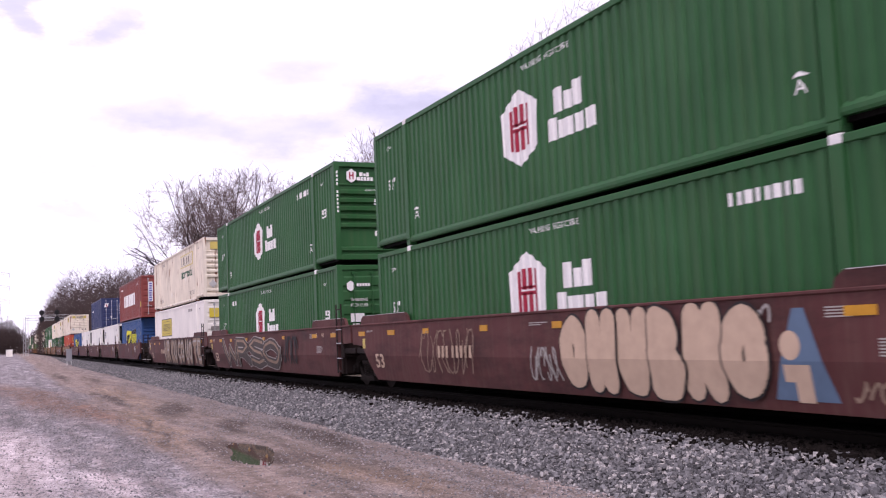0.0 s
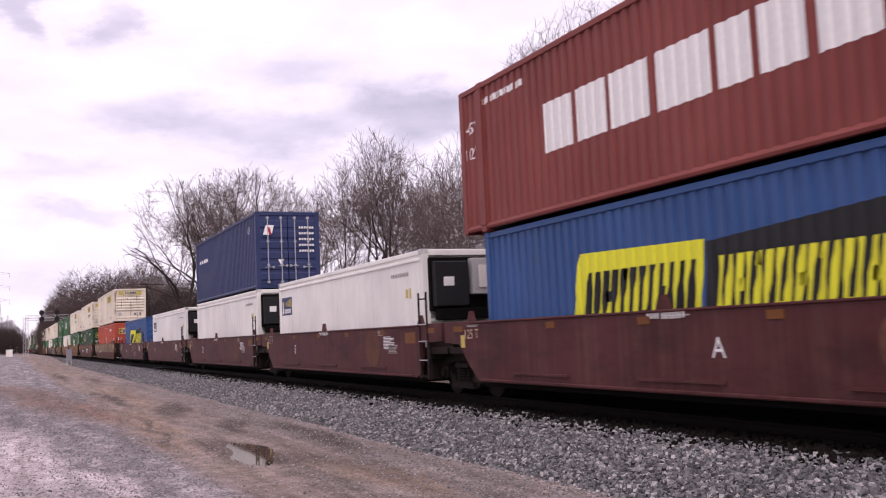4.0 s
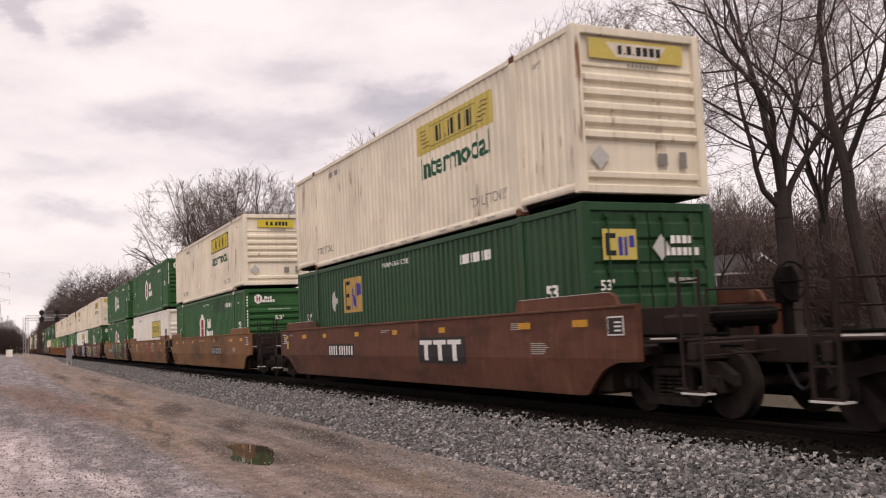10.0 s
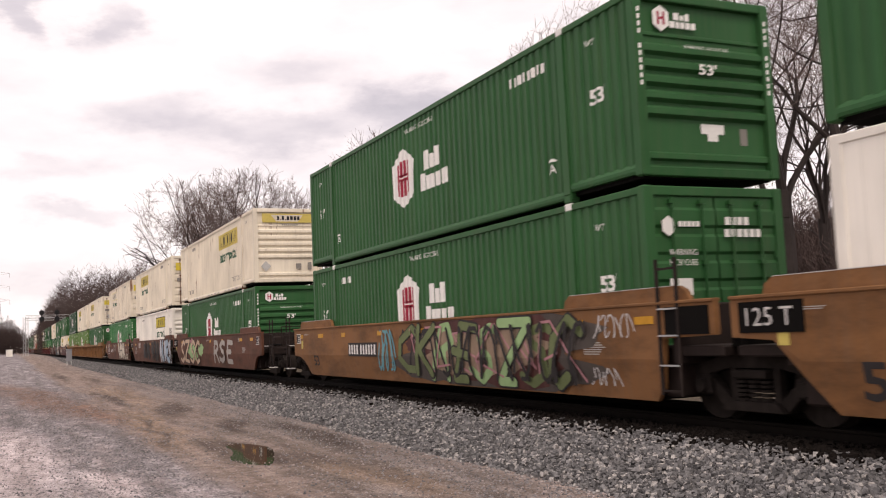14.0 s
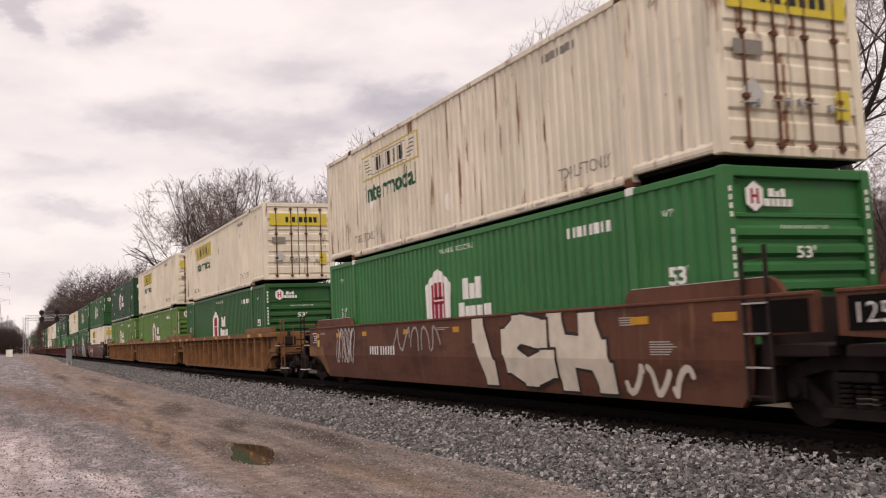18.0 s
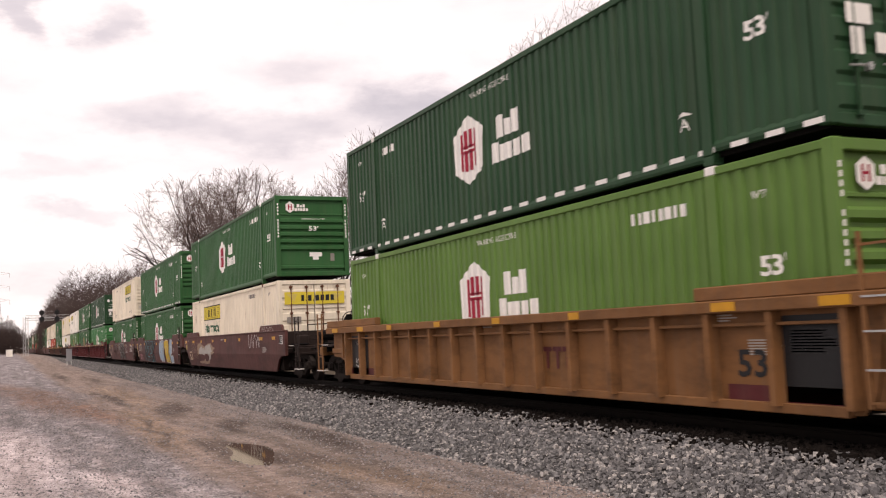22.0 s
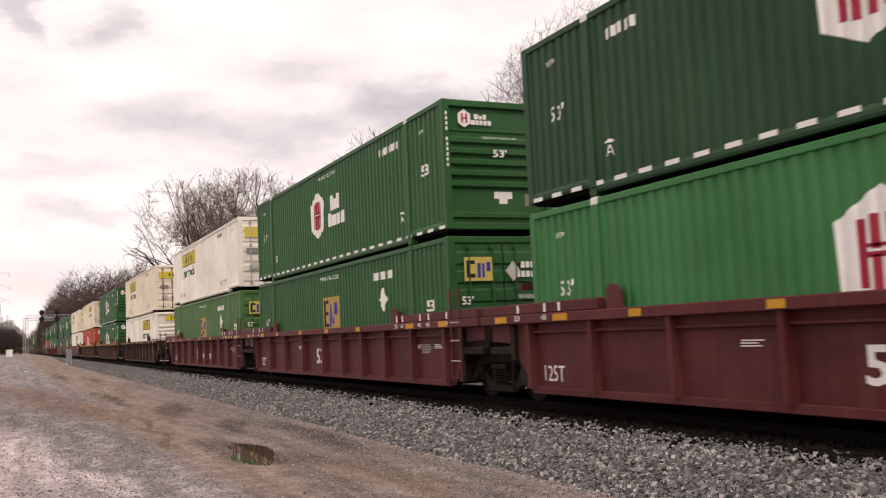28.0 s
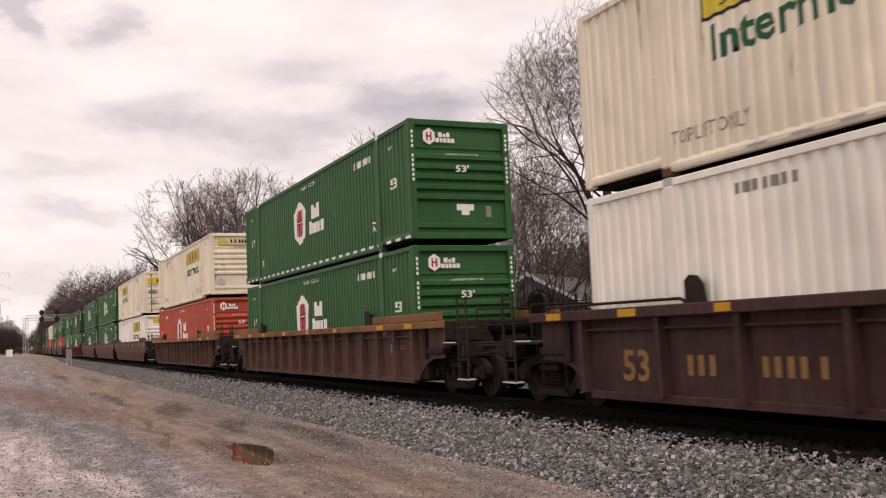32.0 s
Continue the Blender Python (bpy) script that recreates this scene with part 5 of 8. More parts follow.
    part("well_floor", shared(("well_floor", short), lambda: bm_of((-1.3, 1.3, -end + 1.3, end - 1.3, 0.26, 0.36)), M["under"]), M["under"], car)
    for s, kind in zip((-1, 1), ends):
        def bulk():
            bm = bmesh.new()
            bevel_box(bm, -1.4, 1.4, *sorted((s * (end - 0.95), s * (end - 0.8))), 0.75, 1.56 if not short else 1.45, 0.02)
            bevel_box(bm, -1.3, 1.3, *sorted((s * (end - 1.42), s * (end - 0.94))), 0.30, 1.0, 0.03)
            bevel_box(bm, -1.38, 1.38, *sorted((s * (end - 0.85), s * (end + 0.02))), 0.86, 1.0, 0.02)
            return bm
        part("end_bulkhead", shared(("end_bulkhead", s, short, mat_key, smooth), bulk, dirty), dirty, car)
        lad = mat if mat_key in ("car_red", "car_tan") and not smooth else M["soot"]
        if kind == "c":
            def deck():
                bm = bmesh.new()
                bevel_box(bm, -0.34, 0.34, *sorted((s * (end - 0.1), s * (end + 1.95))), 0.72, 1.08, 0.02)
                return bm

            def beam():
                bm = bmesh.new()
                bevel_box(bm, -1.4, 1.4, *sorted((s * (end + 0.95), s * (end + 1.1))), 0.80, 1.04, 0.02)
                return bm

            def walk_plate():
                bm = bmesh.new()
                bevel_box(bm, -1.38, 0.9, *sorted((s * (end + 0.05), s * (end + 0.95))), 1.04, 1.08, 0.01)
                return bm

            def coupler():
                bm = bmesh.new()
                bevel_box(bm, -0.1, 0.1, *sorted((s * (end + 1.7), s * (end + 2.16))), 0.74, 0.92, 0.03)
                bevel_box(bm, -0.16, 0.16, *sorted((s * (end + 1.95), s * (end + 2.13))), 0.68, 0.98, 0.03)
                return bm
            part("end_platform", shared(("end_platform", s, short, mat_key, smooth), deck, dirty), dirty, car)
            part("cross_beam", shared(("cross_beam", s, short, mat_key, smooth), beam, dirty), dirty, car)
            part("walkway", shared(("walkway", s, short), walk_plate, M["soot"]), M["soot"], car)
            part("coupler", shared(("coupler", s, short), coupler, M["under"]), M["under"], car)
            part("ladder", shared(("ladder", "tall", mat_key, smooth), lambda: ladder(1.65, 5), lad), lad, car, "", Matrix.Translation((-1.40, s * (end + 1.05), 0.34)))
            part("ladder", shared(("ladder", "tall", mat_key, smooth), lambda: ladder(1.65, 5), lad), lad, car, "", Matrix.Translation((1.40, s * (end + 1.05), 0.34)))
            part("step", shared(("step",), lambda: bm_of((-0.02, 0.16, -0.24, 0.24, 0, 0.025)), M["edge"]), M["edge"], car, "bright worn foot step", Matrix.Translation((-1.42, s * (end + 1.05), 0.36)))

            def rail():
                bm = bmesh.new()
                for x in (-1.0, 1.0):
                    rod(bm, (x, 0, 1.06), (x, 0, 1.74), 0.018, 0.018, 6)
                rod(bm, (-1.0, 0, 1.74), (1.0, 0, 1.74), 0.018, 0.018, 6)
                rod(bm, (-1.0, 0, 1.42), (1.0, 0, 1.42), 0.016, 0.016, 6)
                return bm
            part("hand_rail", shared(("hand_rail", mat_key, smooth), rail, lad), lad, car, "", Matrix.Translation((0, s * (end + 0.92), 0)))

            def brake_rod():
                bm = bmesh.new()
                rod(bm, (0, s * (end - 0.3), 0), (0, s * (end + 1.5), 0), 0.024, 0.024, 6)
                return bm

            def member():
                bm = bmesh.new()
                bevel_box(bm, -1.3, 1.3, -0.05, 0.05, 0.9, 1.04, 0.01)
                return bm

            def cylinder_box():
                bm = bmesh.new()
                bevel_box(bm, -0.9, -0.45, *sorted((s * (end + 0.1), s * (end + 0.6))), 0.56, 0.9, 0.03)
                return bm

            def lever():
                bm = bmesh.new()
                pipe(bm, [Vector((-0.3, s * (end + 1.5), 0.9)), Vector((-1.33, s * (end + 1.22), 0.86)), Vector((-1.38, s * (end + 1.22), 0.84)), Vector((-1.38, s * (end + 1.3), 0.6))], 0.014)
                return bm

            def hose():
                bm = bmesh.new()
                pts = [Vector((-0.28, s * (end + 1.55 + 0.09 * i), 0.74 - 0.36 * math.sin(i * 0.52))) for i in range(7)]
                pipe(bm, pts, 0.026)
                return bm

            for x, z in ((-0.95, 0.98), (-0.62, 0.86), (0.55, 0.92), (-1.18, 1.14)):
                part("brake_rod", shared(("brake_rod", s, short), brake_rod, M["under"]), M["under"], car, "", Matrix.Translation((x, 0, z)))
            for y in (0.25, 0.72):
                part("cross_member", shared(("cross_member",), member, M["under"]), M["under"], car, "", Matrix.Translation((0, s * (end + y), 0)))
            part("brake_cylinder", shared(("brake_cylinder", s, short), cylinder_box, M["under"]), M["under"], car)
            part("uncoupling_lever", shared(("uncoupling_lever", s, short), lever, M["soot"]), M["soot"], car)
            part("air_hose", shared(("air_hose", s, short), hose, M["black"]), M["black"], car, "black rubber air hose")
            part("step_edge", shared(("step_edge",), lambda: bm_of((-0.012, 0.0, -0.27, 0.27, 0, 0.022)), M["edge"]), M["edge"], car, "bright worn step edge", Matrix.Translation((-1.43, s * (end + 0.5), 1.09)))
            if s < 0:
                def tank():
                    bm = bmesh.new()
                    rod(bm, (-0.62, 0, 1.36), (0.42, 0, 1.36), 0.15, 0.15, 14)
                    rod(bm, (-0.68, 0, 1.36), (-0.62, 0, 1.36), 0.08, 0.15, 14)
                    rod(bm, (0.42, 0, 1.36), (0.48, 0, 1.36), 0.15, 0.08, 14)
                    for x in (-0.5, 0.3):
                        box(bm, x - 0.04, x + 0.04, -0.1, 0.1, 1.08, 1.24)
                    return bm

                def brake():
                    bm = bmesh.new()
                    for i in range(14):
                        a, c = i * math.pi / 7, (i + 1) * math.pi / 7
                        rod(bm, (0.27 * math.cos(a), 0, 0.27 * math.sin(a)), (0.27 * math.cos(c), 0, 0.27 * math.sin(c)), 0.016, 0.016, 5)
                    for i in range(4):
                        a = i * math.pi / 2
                        rod(bm, (0, 0, 0), (0.27 * math.cos(a), 0, 0.27 * math.sin(a)), 0.011, 0.011, 5)
                    prism(bm, [(-0.13, -0.3), (0.13, -0.3), (0.16, 0.05), (0.06, 0.2), (-0.06, 0.2), (-0.16, 0.05)], "y", 0.02, 0.2)
                    box(bm, -0.07, 0.07, 0.06, 0.16, -0.75, -0.3)
                    return bm

                def valve():
                    bm = bmesh.new()
                    bevel_box(bm, -1.15, -0.8, *sorted((s * (end + 0.15), s * (end + 0.5))), 1.09, 1.42, 0.04)
                    rod(bm, (-0.97, s * (end + 0.3), 1.42), (-0.97, s * (end + 0.3), 1.56), 0.07, 0.05, 8)
                    rod(bm, (-0.8, s * (end + 0.3), 1.3), (0.1, s * (end + 0.36), 1.2), 0.02, 0.02, 6)
                    return bm
                part("air_tank", shared(("air_tank",), tank, M["under"]), M["under"], car, "dark air reservoir", Matrix.Translation((0.25, s * (end + 0.35), 0)))
                part("brake_valve", shared(("brake_valve", short), valve, M["soot"]), M["soot"], car, "sooty brake valve")
                part("brake_wheel", shared(("brake_wheel",), brake, M["under"]), M["under"], car, "dark hand-brake wheel on its gear box", Matrix.Translation((0.35, s * (end + 1.12), 1.82)))
            if smooth and not short:
                pl = part("end_placard", shared(("end_placard", s), lambda: bm_of((-1.503, -1.496, s * 9.1 - 0.2, s * 9.1 + 0.2, 1.16, 1.44)), M["ink_white"]), M["ink_white"], car, "white-framed dark placard")
                part("placard_face", shared(("placard_face", s), lambda: bm_of((-1.507, -1.503, s * 9.1 - 0.18, s * 9.1 + 0.18, 1.18, 1.42)), M["spray_dark"]), M["spray_dark"], pl)
                part("placard_lines", shared(("placard_lines", s), lambda: bm_of(*[(-1.511, -1.507, s * 9.1 - 0.14, s * 9.1 + 0.02, 1.22 + i * 0.06, 1.245 + i * 0.06) for i in range(3)]), M["ink_white"]), M["ink_white"], pl)
        else:
            def joint():
                bm = bmesh.new()
                bevel_box(bm, -0.3, 0.3, *sorted((s * (end - 0.1), s * (end + 0.14))), 0.78, 1.06, 0.02)
                bevel_box(bm, -1.25, 1.25, *sorted((s * (end + 0.02), s * (end + 0.10))), 0.98, 1.10, 0.01)
                return bm
            part("joint", shared(("joint", s, short), joint, M["under"]), M["under"], car)
            if mat_key == "car_red" and s < 0:
                def stand():
                    bm = bmesh.new()
                    prism(bm, [(0.30, 1.06), (0.44, 1.06), (0.44, 2.2), (-0.42, 2.2), (-0.46, 2.06), (-0.1, 2.06), (0.30, 1.66)], "y", s * (end - 0.12), s * (end - 0.02))
                    return bm
                part("brake_stand", shared(("brake_stand", s, mat_key), stand, mat), mat, car, "deep red bracket for the hand brake")
            if s < 0:
                lo = part("ladder", shared(("ladder", "low", mat_key, smooth), lambda: ladder(1.84, 2), lad), lad, car, "dark side ladder with pale worn rungs", Matrix.Translation((-1.50, s * (end - 0.90), 0.34)))
                for z in (0.40, 0.80, 1.16):
                    part("rung", shared(("rung",), lambda: bm_of((-0.03, 0.0, -0.2, 0.2, -0.011, 0.011)), M["galv"]), M["galv"], lo, "", Matrix.Translation((0, 0, z)))
            if smooth and mat_key in ("car_tan", "car_rust"):
                u0, u1 = (8.62, 9.5) if s < 0 else (8.42, 9.45)
                part("end_plate", shared(("end_plate", s), lambda: bm_of((-1.506, -1.488, *sorted((s * u0, s * u1)), 1.15, 1.52)), M["under"]), M["under"], car, "black end plate")
        if kind == "c" or s < 0:
            add_truck(car, s * tk)
    return car


# ---- the train: middle of each unit along the track at 0 s, and what it carries ----
# (middle, paint, smooth, short, ends, lower box, upper box, group of marks)
UNITS = [
    (13.50, "car_brown", 1, 0, "ca", "hub/f", "hub/f", "cream_letters"),
    (32.85, "car_brown", 1, 0, "aa", "hub/d", "hub/f", "grey_letters"),
    (52.40, "car_brown", 1, 0, "ac", "jbp/d", "jbb/f", "tan_letters"),
    (73.90, "car_maroon", 1, 1, "ca", "due/f", "crow/d", "plain_a"),
    (89.15, "car_maroon", 1, 1, "aa", "reef/b", None, "plain_e"),
    (104.40, "car_maroon", 1, 1, "aa", "reef/p", "navy/d", "plain_d"),
    (119.95, "car_maroon", 1, 1, "aa", "reef/b", None, "plain_c"),
    (135.35, "car_maroon", 1, 1, "ac", "due/d", None, "plain_b"),
    (157.05, "car_rust", 1, 0, "cc", "empo/d", "jbr/f", "patchy"),
    (180.57, "car_rust", 1, 0, "cc", "empg/d", "jb/f", "name_plain"),
    (204.10, "car_tan", 1, 0, "ca", "hubp/f", "jby/f", "scrawl"),
    (223.45, "car_tan", 1, 0, "aa", "jbp/f", "hub/f", "red_name"),
    (242.95, "car_tan", 1, 0, "ac", "hub/d", "hub/f", "mint_letters"),
    (266.40, "car_rust", 1, 0, "ca", "hub/f", "jb/f", "vines"),
    (285.80, "car_rust", 1, 0, "aa", "jbw/f", "jb/d", "blue_letters"),
    (305.30, "car_rust", 1, 0, "ac", "hubm/f", "jbb/d", "block_letters"),
    (328.95, "car_tan", 0, 0, "ca", "hub/f", "jb/d", ""),
    (348.25, "car_tan", 0, 0, "aa", "hubl/f", "jby/d", "tan_ribs"),
    (367.55, "car_tan", 0, 0, "ac", "hubl/f", "hubd+/d", "tan_ribs"),
    (391.25, "car_brown", 1, 0, "ca", "jby/d", "hub/f", "blotch"),
    (411.02, "car_brown", 1, 0, "aa", "hub/f", "hub+/f", "teal_letters"),
    (430.40, "car_brown", 1, 0, "ac", "hub/f", "jby/f", "silver_letters"),
    (454.05, "car_red", 0, 0, "ca", "hubm/f", "hubd+/d", "red_ribs"),
    (473.60, "car_red", 0, 0, "aa", "empm/d", "hub+/f", "red_ribs"),
    (492.90, "car_red", 0, 0, "ac", "empl/d", "jbw/d", "red_numbers"),
    (516.25, "car_dark", 0, 0, "cc", "jbw/f", "jby/d", "dark_ribs"),
    (539.45, "car_umber", 0, 0, "cc", "hub/f", "hub+/f", "umber_ribs"),
    (562.60, "car_umber", 0, 0, "cc", "orange/f", "jb/f", ""),
    (585.50, "car_brown", 1, 0, "ca", "jbw/f", "jb/d", ""),
    (605.00, "car_brown", 1, 0, "aa", "hub/f", "hub/f", ""),
    (624.50, "car_brown", 1, 0, "ac", "hubd/f", "hub/f", ""),
    (648.00, "car_red", 0, 0, "ca", "hub/f", "hubd/f", ""),
    (667.50, "car_red", 0, 0, "ac", "hubm/f", "hub/f", ""),
    (691.00, "car_brown", 1, 0, "ca", "orange/f", "hub/f", ""),
    (710.50, "car_brown", 1, 0, "ac", "hub/f", "hub/f", ""),
    (734.00, "car_brown", 1, 0, "ca", "orange/f", "jb/f", ""),
    (753.50, "car_brown", 1, 0, "ac", "hub/f", "hub/f", ""),
    (777.00, "car_brown", 1, 0, "ca", "hub/f", "hubd/f", ""),
    (796.50, "car_brown", 1, 0, "ac", "hub/f", "hub/f", ""),
    (820.00, "car_brown", 1, 0, "ca", "hub/f", "jb/f", ""),
    (839.50, "car_brown", 1, 0, "ac", "hub/f", "hub/f", ""),
    (863.00, "car_brown", 1, 0, "ca", "hubd/f", "hub/f", ""),
    (882.50, "car_brown", 1, 0, "ac", "hub/f", "hub/f", ""),
]
LOW_Z, HIGH_Z = 0.40, 3.31
MARKED = []
for mid, paint_key, smooth, short, ends, low, high, marks in UNITS:
    car = well_car(paint_key, bool(smooth), bool(short), ends)
    MOVERS.append((car, mid, 0.0))
    MARKED.append((car, marks, smooth, short))
    for kind, z in ((low, LOW_Z), (high, HIGH_Z)):
        if kind:
            if short:
                z = 0.28 if z < 1 else 3.18
            bx = build_box(kind)
            shift = -0.05 if kind.startswith("crow") else 0.0
            MOVERS.append((bx, mid + shift, z))
for ob, mid, z in MOVERS:
    ob.location = (TRACK_X, mid, z)


# ---- ground, ballast and track ----
GROUND_Z = -0.60
PUDDLE = (3.88, 17.0)


def ground_z(x, y):
    z = GROUND_Z + 0.05 * noise.noise((x * 0.35, y * 0.12, 0)) + 0.025 * noise.noise((x * 1.4, y * 0.6, 3))
    for c, w, d in ((2.9, 0.45, 0.05), (4.6, 0.45, 0.05)):
        z -= d * math.exp(-((x - c) / w) ** 2) * (0.6 + 0.6 * noise.noise((0, y * 0.15, 7)))
    dx, dy = (x - PUDDLE[0] - 0.06 * (y - PUDDLE[1]) + 0.06 * math.sin(y * 2.1)) / 0.41, (y - PUDDLE[1]) / 2.2
    z -= 0.13 * math.exp(-(dx * dx + dy * dy) * 1.1)
    if y > 70:
        z += min(0.62, 0.00003 * (y - 70) ** 2) * (1 if x < 7 else max(0, 1 - (x - 7) / 3))
    if x > 20:
        z += min(1.2, (x - 20) * 0.05)
    return z


def grid_lines(near, far, step, grow):
    out, s = [near], step
    while out[-1] < far:
        out.append(out[-1] + s)
        s *= grow
    return out


gx = [-v for v in grid_lines(0.3, 2600, 0.35, 1.16)[::-1]] + [i * 0.22 for i in range(0, 46)] + grid_lines(10.2, 2600, 0.6, 1.2)
gy = [-v for v in grid_lines(2, 400, 1.5, 1.4)[::-1]] + [i * 0.5 for i in range(0, 90)] + grid_lines(45.5, 3500, 1.2, 1.09)
gv = [(x, y, ground_z(x, y)) for y in gy for x in gx]
nx = len(gx)
gf = [(j * nx + i, j * nx + i + 1, (j + 1) * nx + i + 1, (j + 1) * nx + i) for j in range(len(gy) - 1) for i in range(nx - 1)]
g_me = bpy.data.meshes.new("ground")
g_me.from_pydata(gv, [], gf)
for p in g_me.polygons:
    p.use_smooth = True
g_me.materials.append(M["ground"])
ground = tagged(new("ground", g_me), "gravel yard with a worn dirt track along the railway", "ground", kind="structure")

w_bm = bmesh.new()
w_bm.faces.new([w_bm.verts.new((PUDDLE[0] + 0.85 * math.cos(a * math.pi / 16), PUDDLE[1] + 3.2 * math.sin(a * math.pi / 16), GROUND_Z - 0.05)) for a in range(32)])
puddle = tagged(new("puddle", mesh_of(w_bm, "puddle", M["water"])), "shallow brown puddle lying in the dirt track", "puddle", kind="structure")

# ballast bank: crown at the tie ends, sloping to the yard
BANK = [(5.9, -0.72), (6.3, -0.56), (7.0, -0.36), (7.7, -0.20), (8.3, -0.15), (10.8, -0.15), (11.4, -0.2), (12.6, -0.6), (13.2, -0.75)]
by = [-60, -30] + [i * 1.0 for i in range(-10, 90)] + grid_lines(90, 2500, 6, 1.12)
bv = [(x + 0.12 * noise.noise((x, y * 0.5, 1)) * (1 if x < 7.5 or x > 11.6 else 0), y, z + 0.03 * noise.noise((x * 2, y * 1.3, 4))) for y in by for x, z in BANK]
nb = len(BANK)
bank_me = bpy.data.meshes.new("ballast_bank")
bank_me.from_pydata(bv, [], [(j * nb + i, j * nb + i + 1, (j + 1) * nb + i + 1, (j + 1) * nb + i) for j in range(len(by) - 1) for i in range(nb - 1)])
bank_me.materials.append(M["bed"])
bank = tagged(new("ballast_bank", bank_me), "grey crushed-stone ballast bank under the track", "ballast", kind="structure")


def bank_z(x):
    for (a, za), (b, zb) in zip(BANK, BANK[1:]):
        if a <= x <= b:
            return za + (zb - za) * (x - a) / (b - a)
    return -0.75


STONE_V = np.array([(x, y, z) for z in (-0.75, 0.75) for x, y in ((-0.8, -0.8), (0.8, -0.8), (0.8, 0.8), (-0.8, 0.8))])
STONE_F = np.array([(0, 2, 1), (0, 3, 2), (4, 5, 6), (4, 6, 7), (0, 1, 5), (0, 5, 4), (1, 2, 6), (1, 6, 5), (2, 3, 7), (2, 7, 6), (3, 0, 4), (3, 4, 7)])


def stones(name, spots, sizes, mat, label, category, seed):
    """Many broken stones in one mesh, each squashed and jagged in its own way."""
    rng = np.random.default_rng(seed)
    n = len(spots)
    v = STONE_V[None] * (1 + rng.uniform(-0.45, 0.35, (n, 8, 3)))
    v = v * rng.uniform(0.6, 1.25, (n, 1, 3)) * sizes[:, None, None]
    a = rng.uniform(0, 6.283, n)
    c, s = np.cos(a)[:, None], np.sin(a)[:, None]
    b = rng.uniform(-1.5, 1.5, n)
    cb, sb = np.cos(b)[:, None], np.sin(b)[:, None]
    x, y, z = v[..., 0], v[..., 1], v[..., 2]
    y, z = y * cb - z * sb, y * sb + z * cb
    x, y = x * c - y * s, x * s + y * c
    v = np.stack([x, y, z], -1) + spots[:, None]
    f = (STONE_F[None] + (np.arange(n) * 8)[:, None, None]).reshape(-1)
    me = bpy.data.meshes.new(name)
    me.vertices.add(n * 8)
    me.vertices.foreach_set("co", v.reshape(-1))
    me.loops.add(n * 36)
    me.loops.foreach_set("vertex_index", f)
    me.polygons.add(n * 12)
    me.polygons.foreach_set("loop_start", np.arange(n * 12) * 3)
    me.update(calc_edges=True)
    me.shade_flat()
    me.materials.append(mat)
    return tagged(new(name, me), label, category, kind="stuff")


rng = np.random.default_rng(5)
n1 = 84000
sy = 3.5 + 56 * rng.uniform(0, 1, n1) ** 1.6
sx_ = rng.uniform(5.85, 8.5, n1)
edge = 6.0 + 0.25 * np.sin(sy * 0.7) + 0.2 * np.sin(sy * 1.9 + 1)
keep = sx_ > edge - 0.5 * rng.uniform(0, 1, n1) ** 2
sx_, sy = sx_[keep], sy[keep]
sz = np.array([bank_z(x) for x in sx_]) + rng.uniform(-0.015, 0.03, len(sx_))
# stones past this line: grease stain and car shade put into one dark colour
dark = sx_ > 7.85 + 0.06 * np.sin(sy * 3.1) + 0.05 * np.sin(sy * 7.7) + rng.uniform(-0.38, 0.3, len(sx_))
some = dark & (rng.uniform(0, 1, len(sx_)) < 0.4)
stones("oily_stones", np.stack([sx_, sy, sz], -1)[some], rng.uniform(0.025, 0.045, int(some.sum())), M["oily"], "oil-stained ballast stones by the tie ends, darkened for the shade under the cars", "ballast", 9)
sx_, sy, sz = sx_[~dark], sy[~dark], sz[~dark]
fy = 58 + 90 * rng.uniform(0, 1, 9000)
fx = rng.uniform(5.9, 7.8, 9000)
sx_, sy = np.concatenate([sx_, fx]), np.concatenate([sy, fy])
sz = np.concatenate([sz, [bank_z(x) + 0.02 for x in fx]])
stones("ballast_stones", np.stack([sx_, sy, sz], -1), rng.uniform(0.014, 0.034, len(sx_)), M["ballast"], "grey crushed ballast stones", "ballast", 6)
n2 = 66000
gy_ = 8.0 + 44 * rng.uniform(0, 1, n2) ** 1.5
gx_ = -1.5 + 7.8 * rng.uniform(0, 1, n2)
edge2 = 2.6 + 0.6 * np.sin(gy_ * 0.35) + 0.3 * np.sin(gy_ * 1.3)
dens = np.where(gx_ < edge2, 0.6, np.where(gx_ > 5.0, 0.55, 0.26))
pale = ((gx_ + 0.4) / 1.35) ** 2 + ((gy_ - 20) / 10) ** 2 < 1.0
dens = np.where(pale, 0.3, dens)
keep = rng.uniform(0, 1, n2) < dens
gx_, gy_ = gx_[keep], gy_[keep]
gz_ = np.array([ground_z(x, y) for x, y in zip(gx_, gy_)])
stones("yard_gravel", np.stack([gx_, gy_, gz_ + 0.002], -1), rng.uniform(0.005, 0.017, len(gx_)), M["gravel"], "loose grey gravel on the yard", "gravel", 8)


def rail_mesh():
    """Flat-bottomed rail section, drawn along the whole line."""
    sec = [(-0.076, -0.172), (0.076, -0.172), (0.076, -0.16), (0.012, -0.142), (0.009, -0.05), (0.036, -0.038), (0.037, -0.006), (0.03, 0.0), (-0.03, 0.0), (-0.037, -0.006), (-0.036, -0.038), (-0.009, -0.05), (-0.012, -0.142), (-0.076, -0.16)]
    bm = bmesh.new()
    prism(bm, sec, "y", -80, 2400)
    return bm


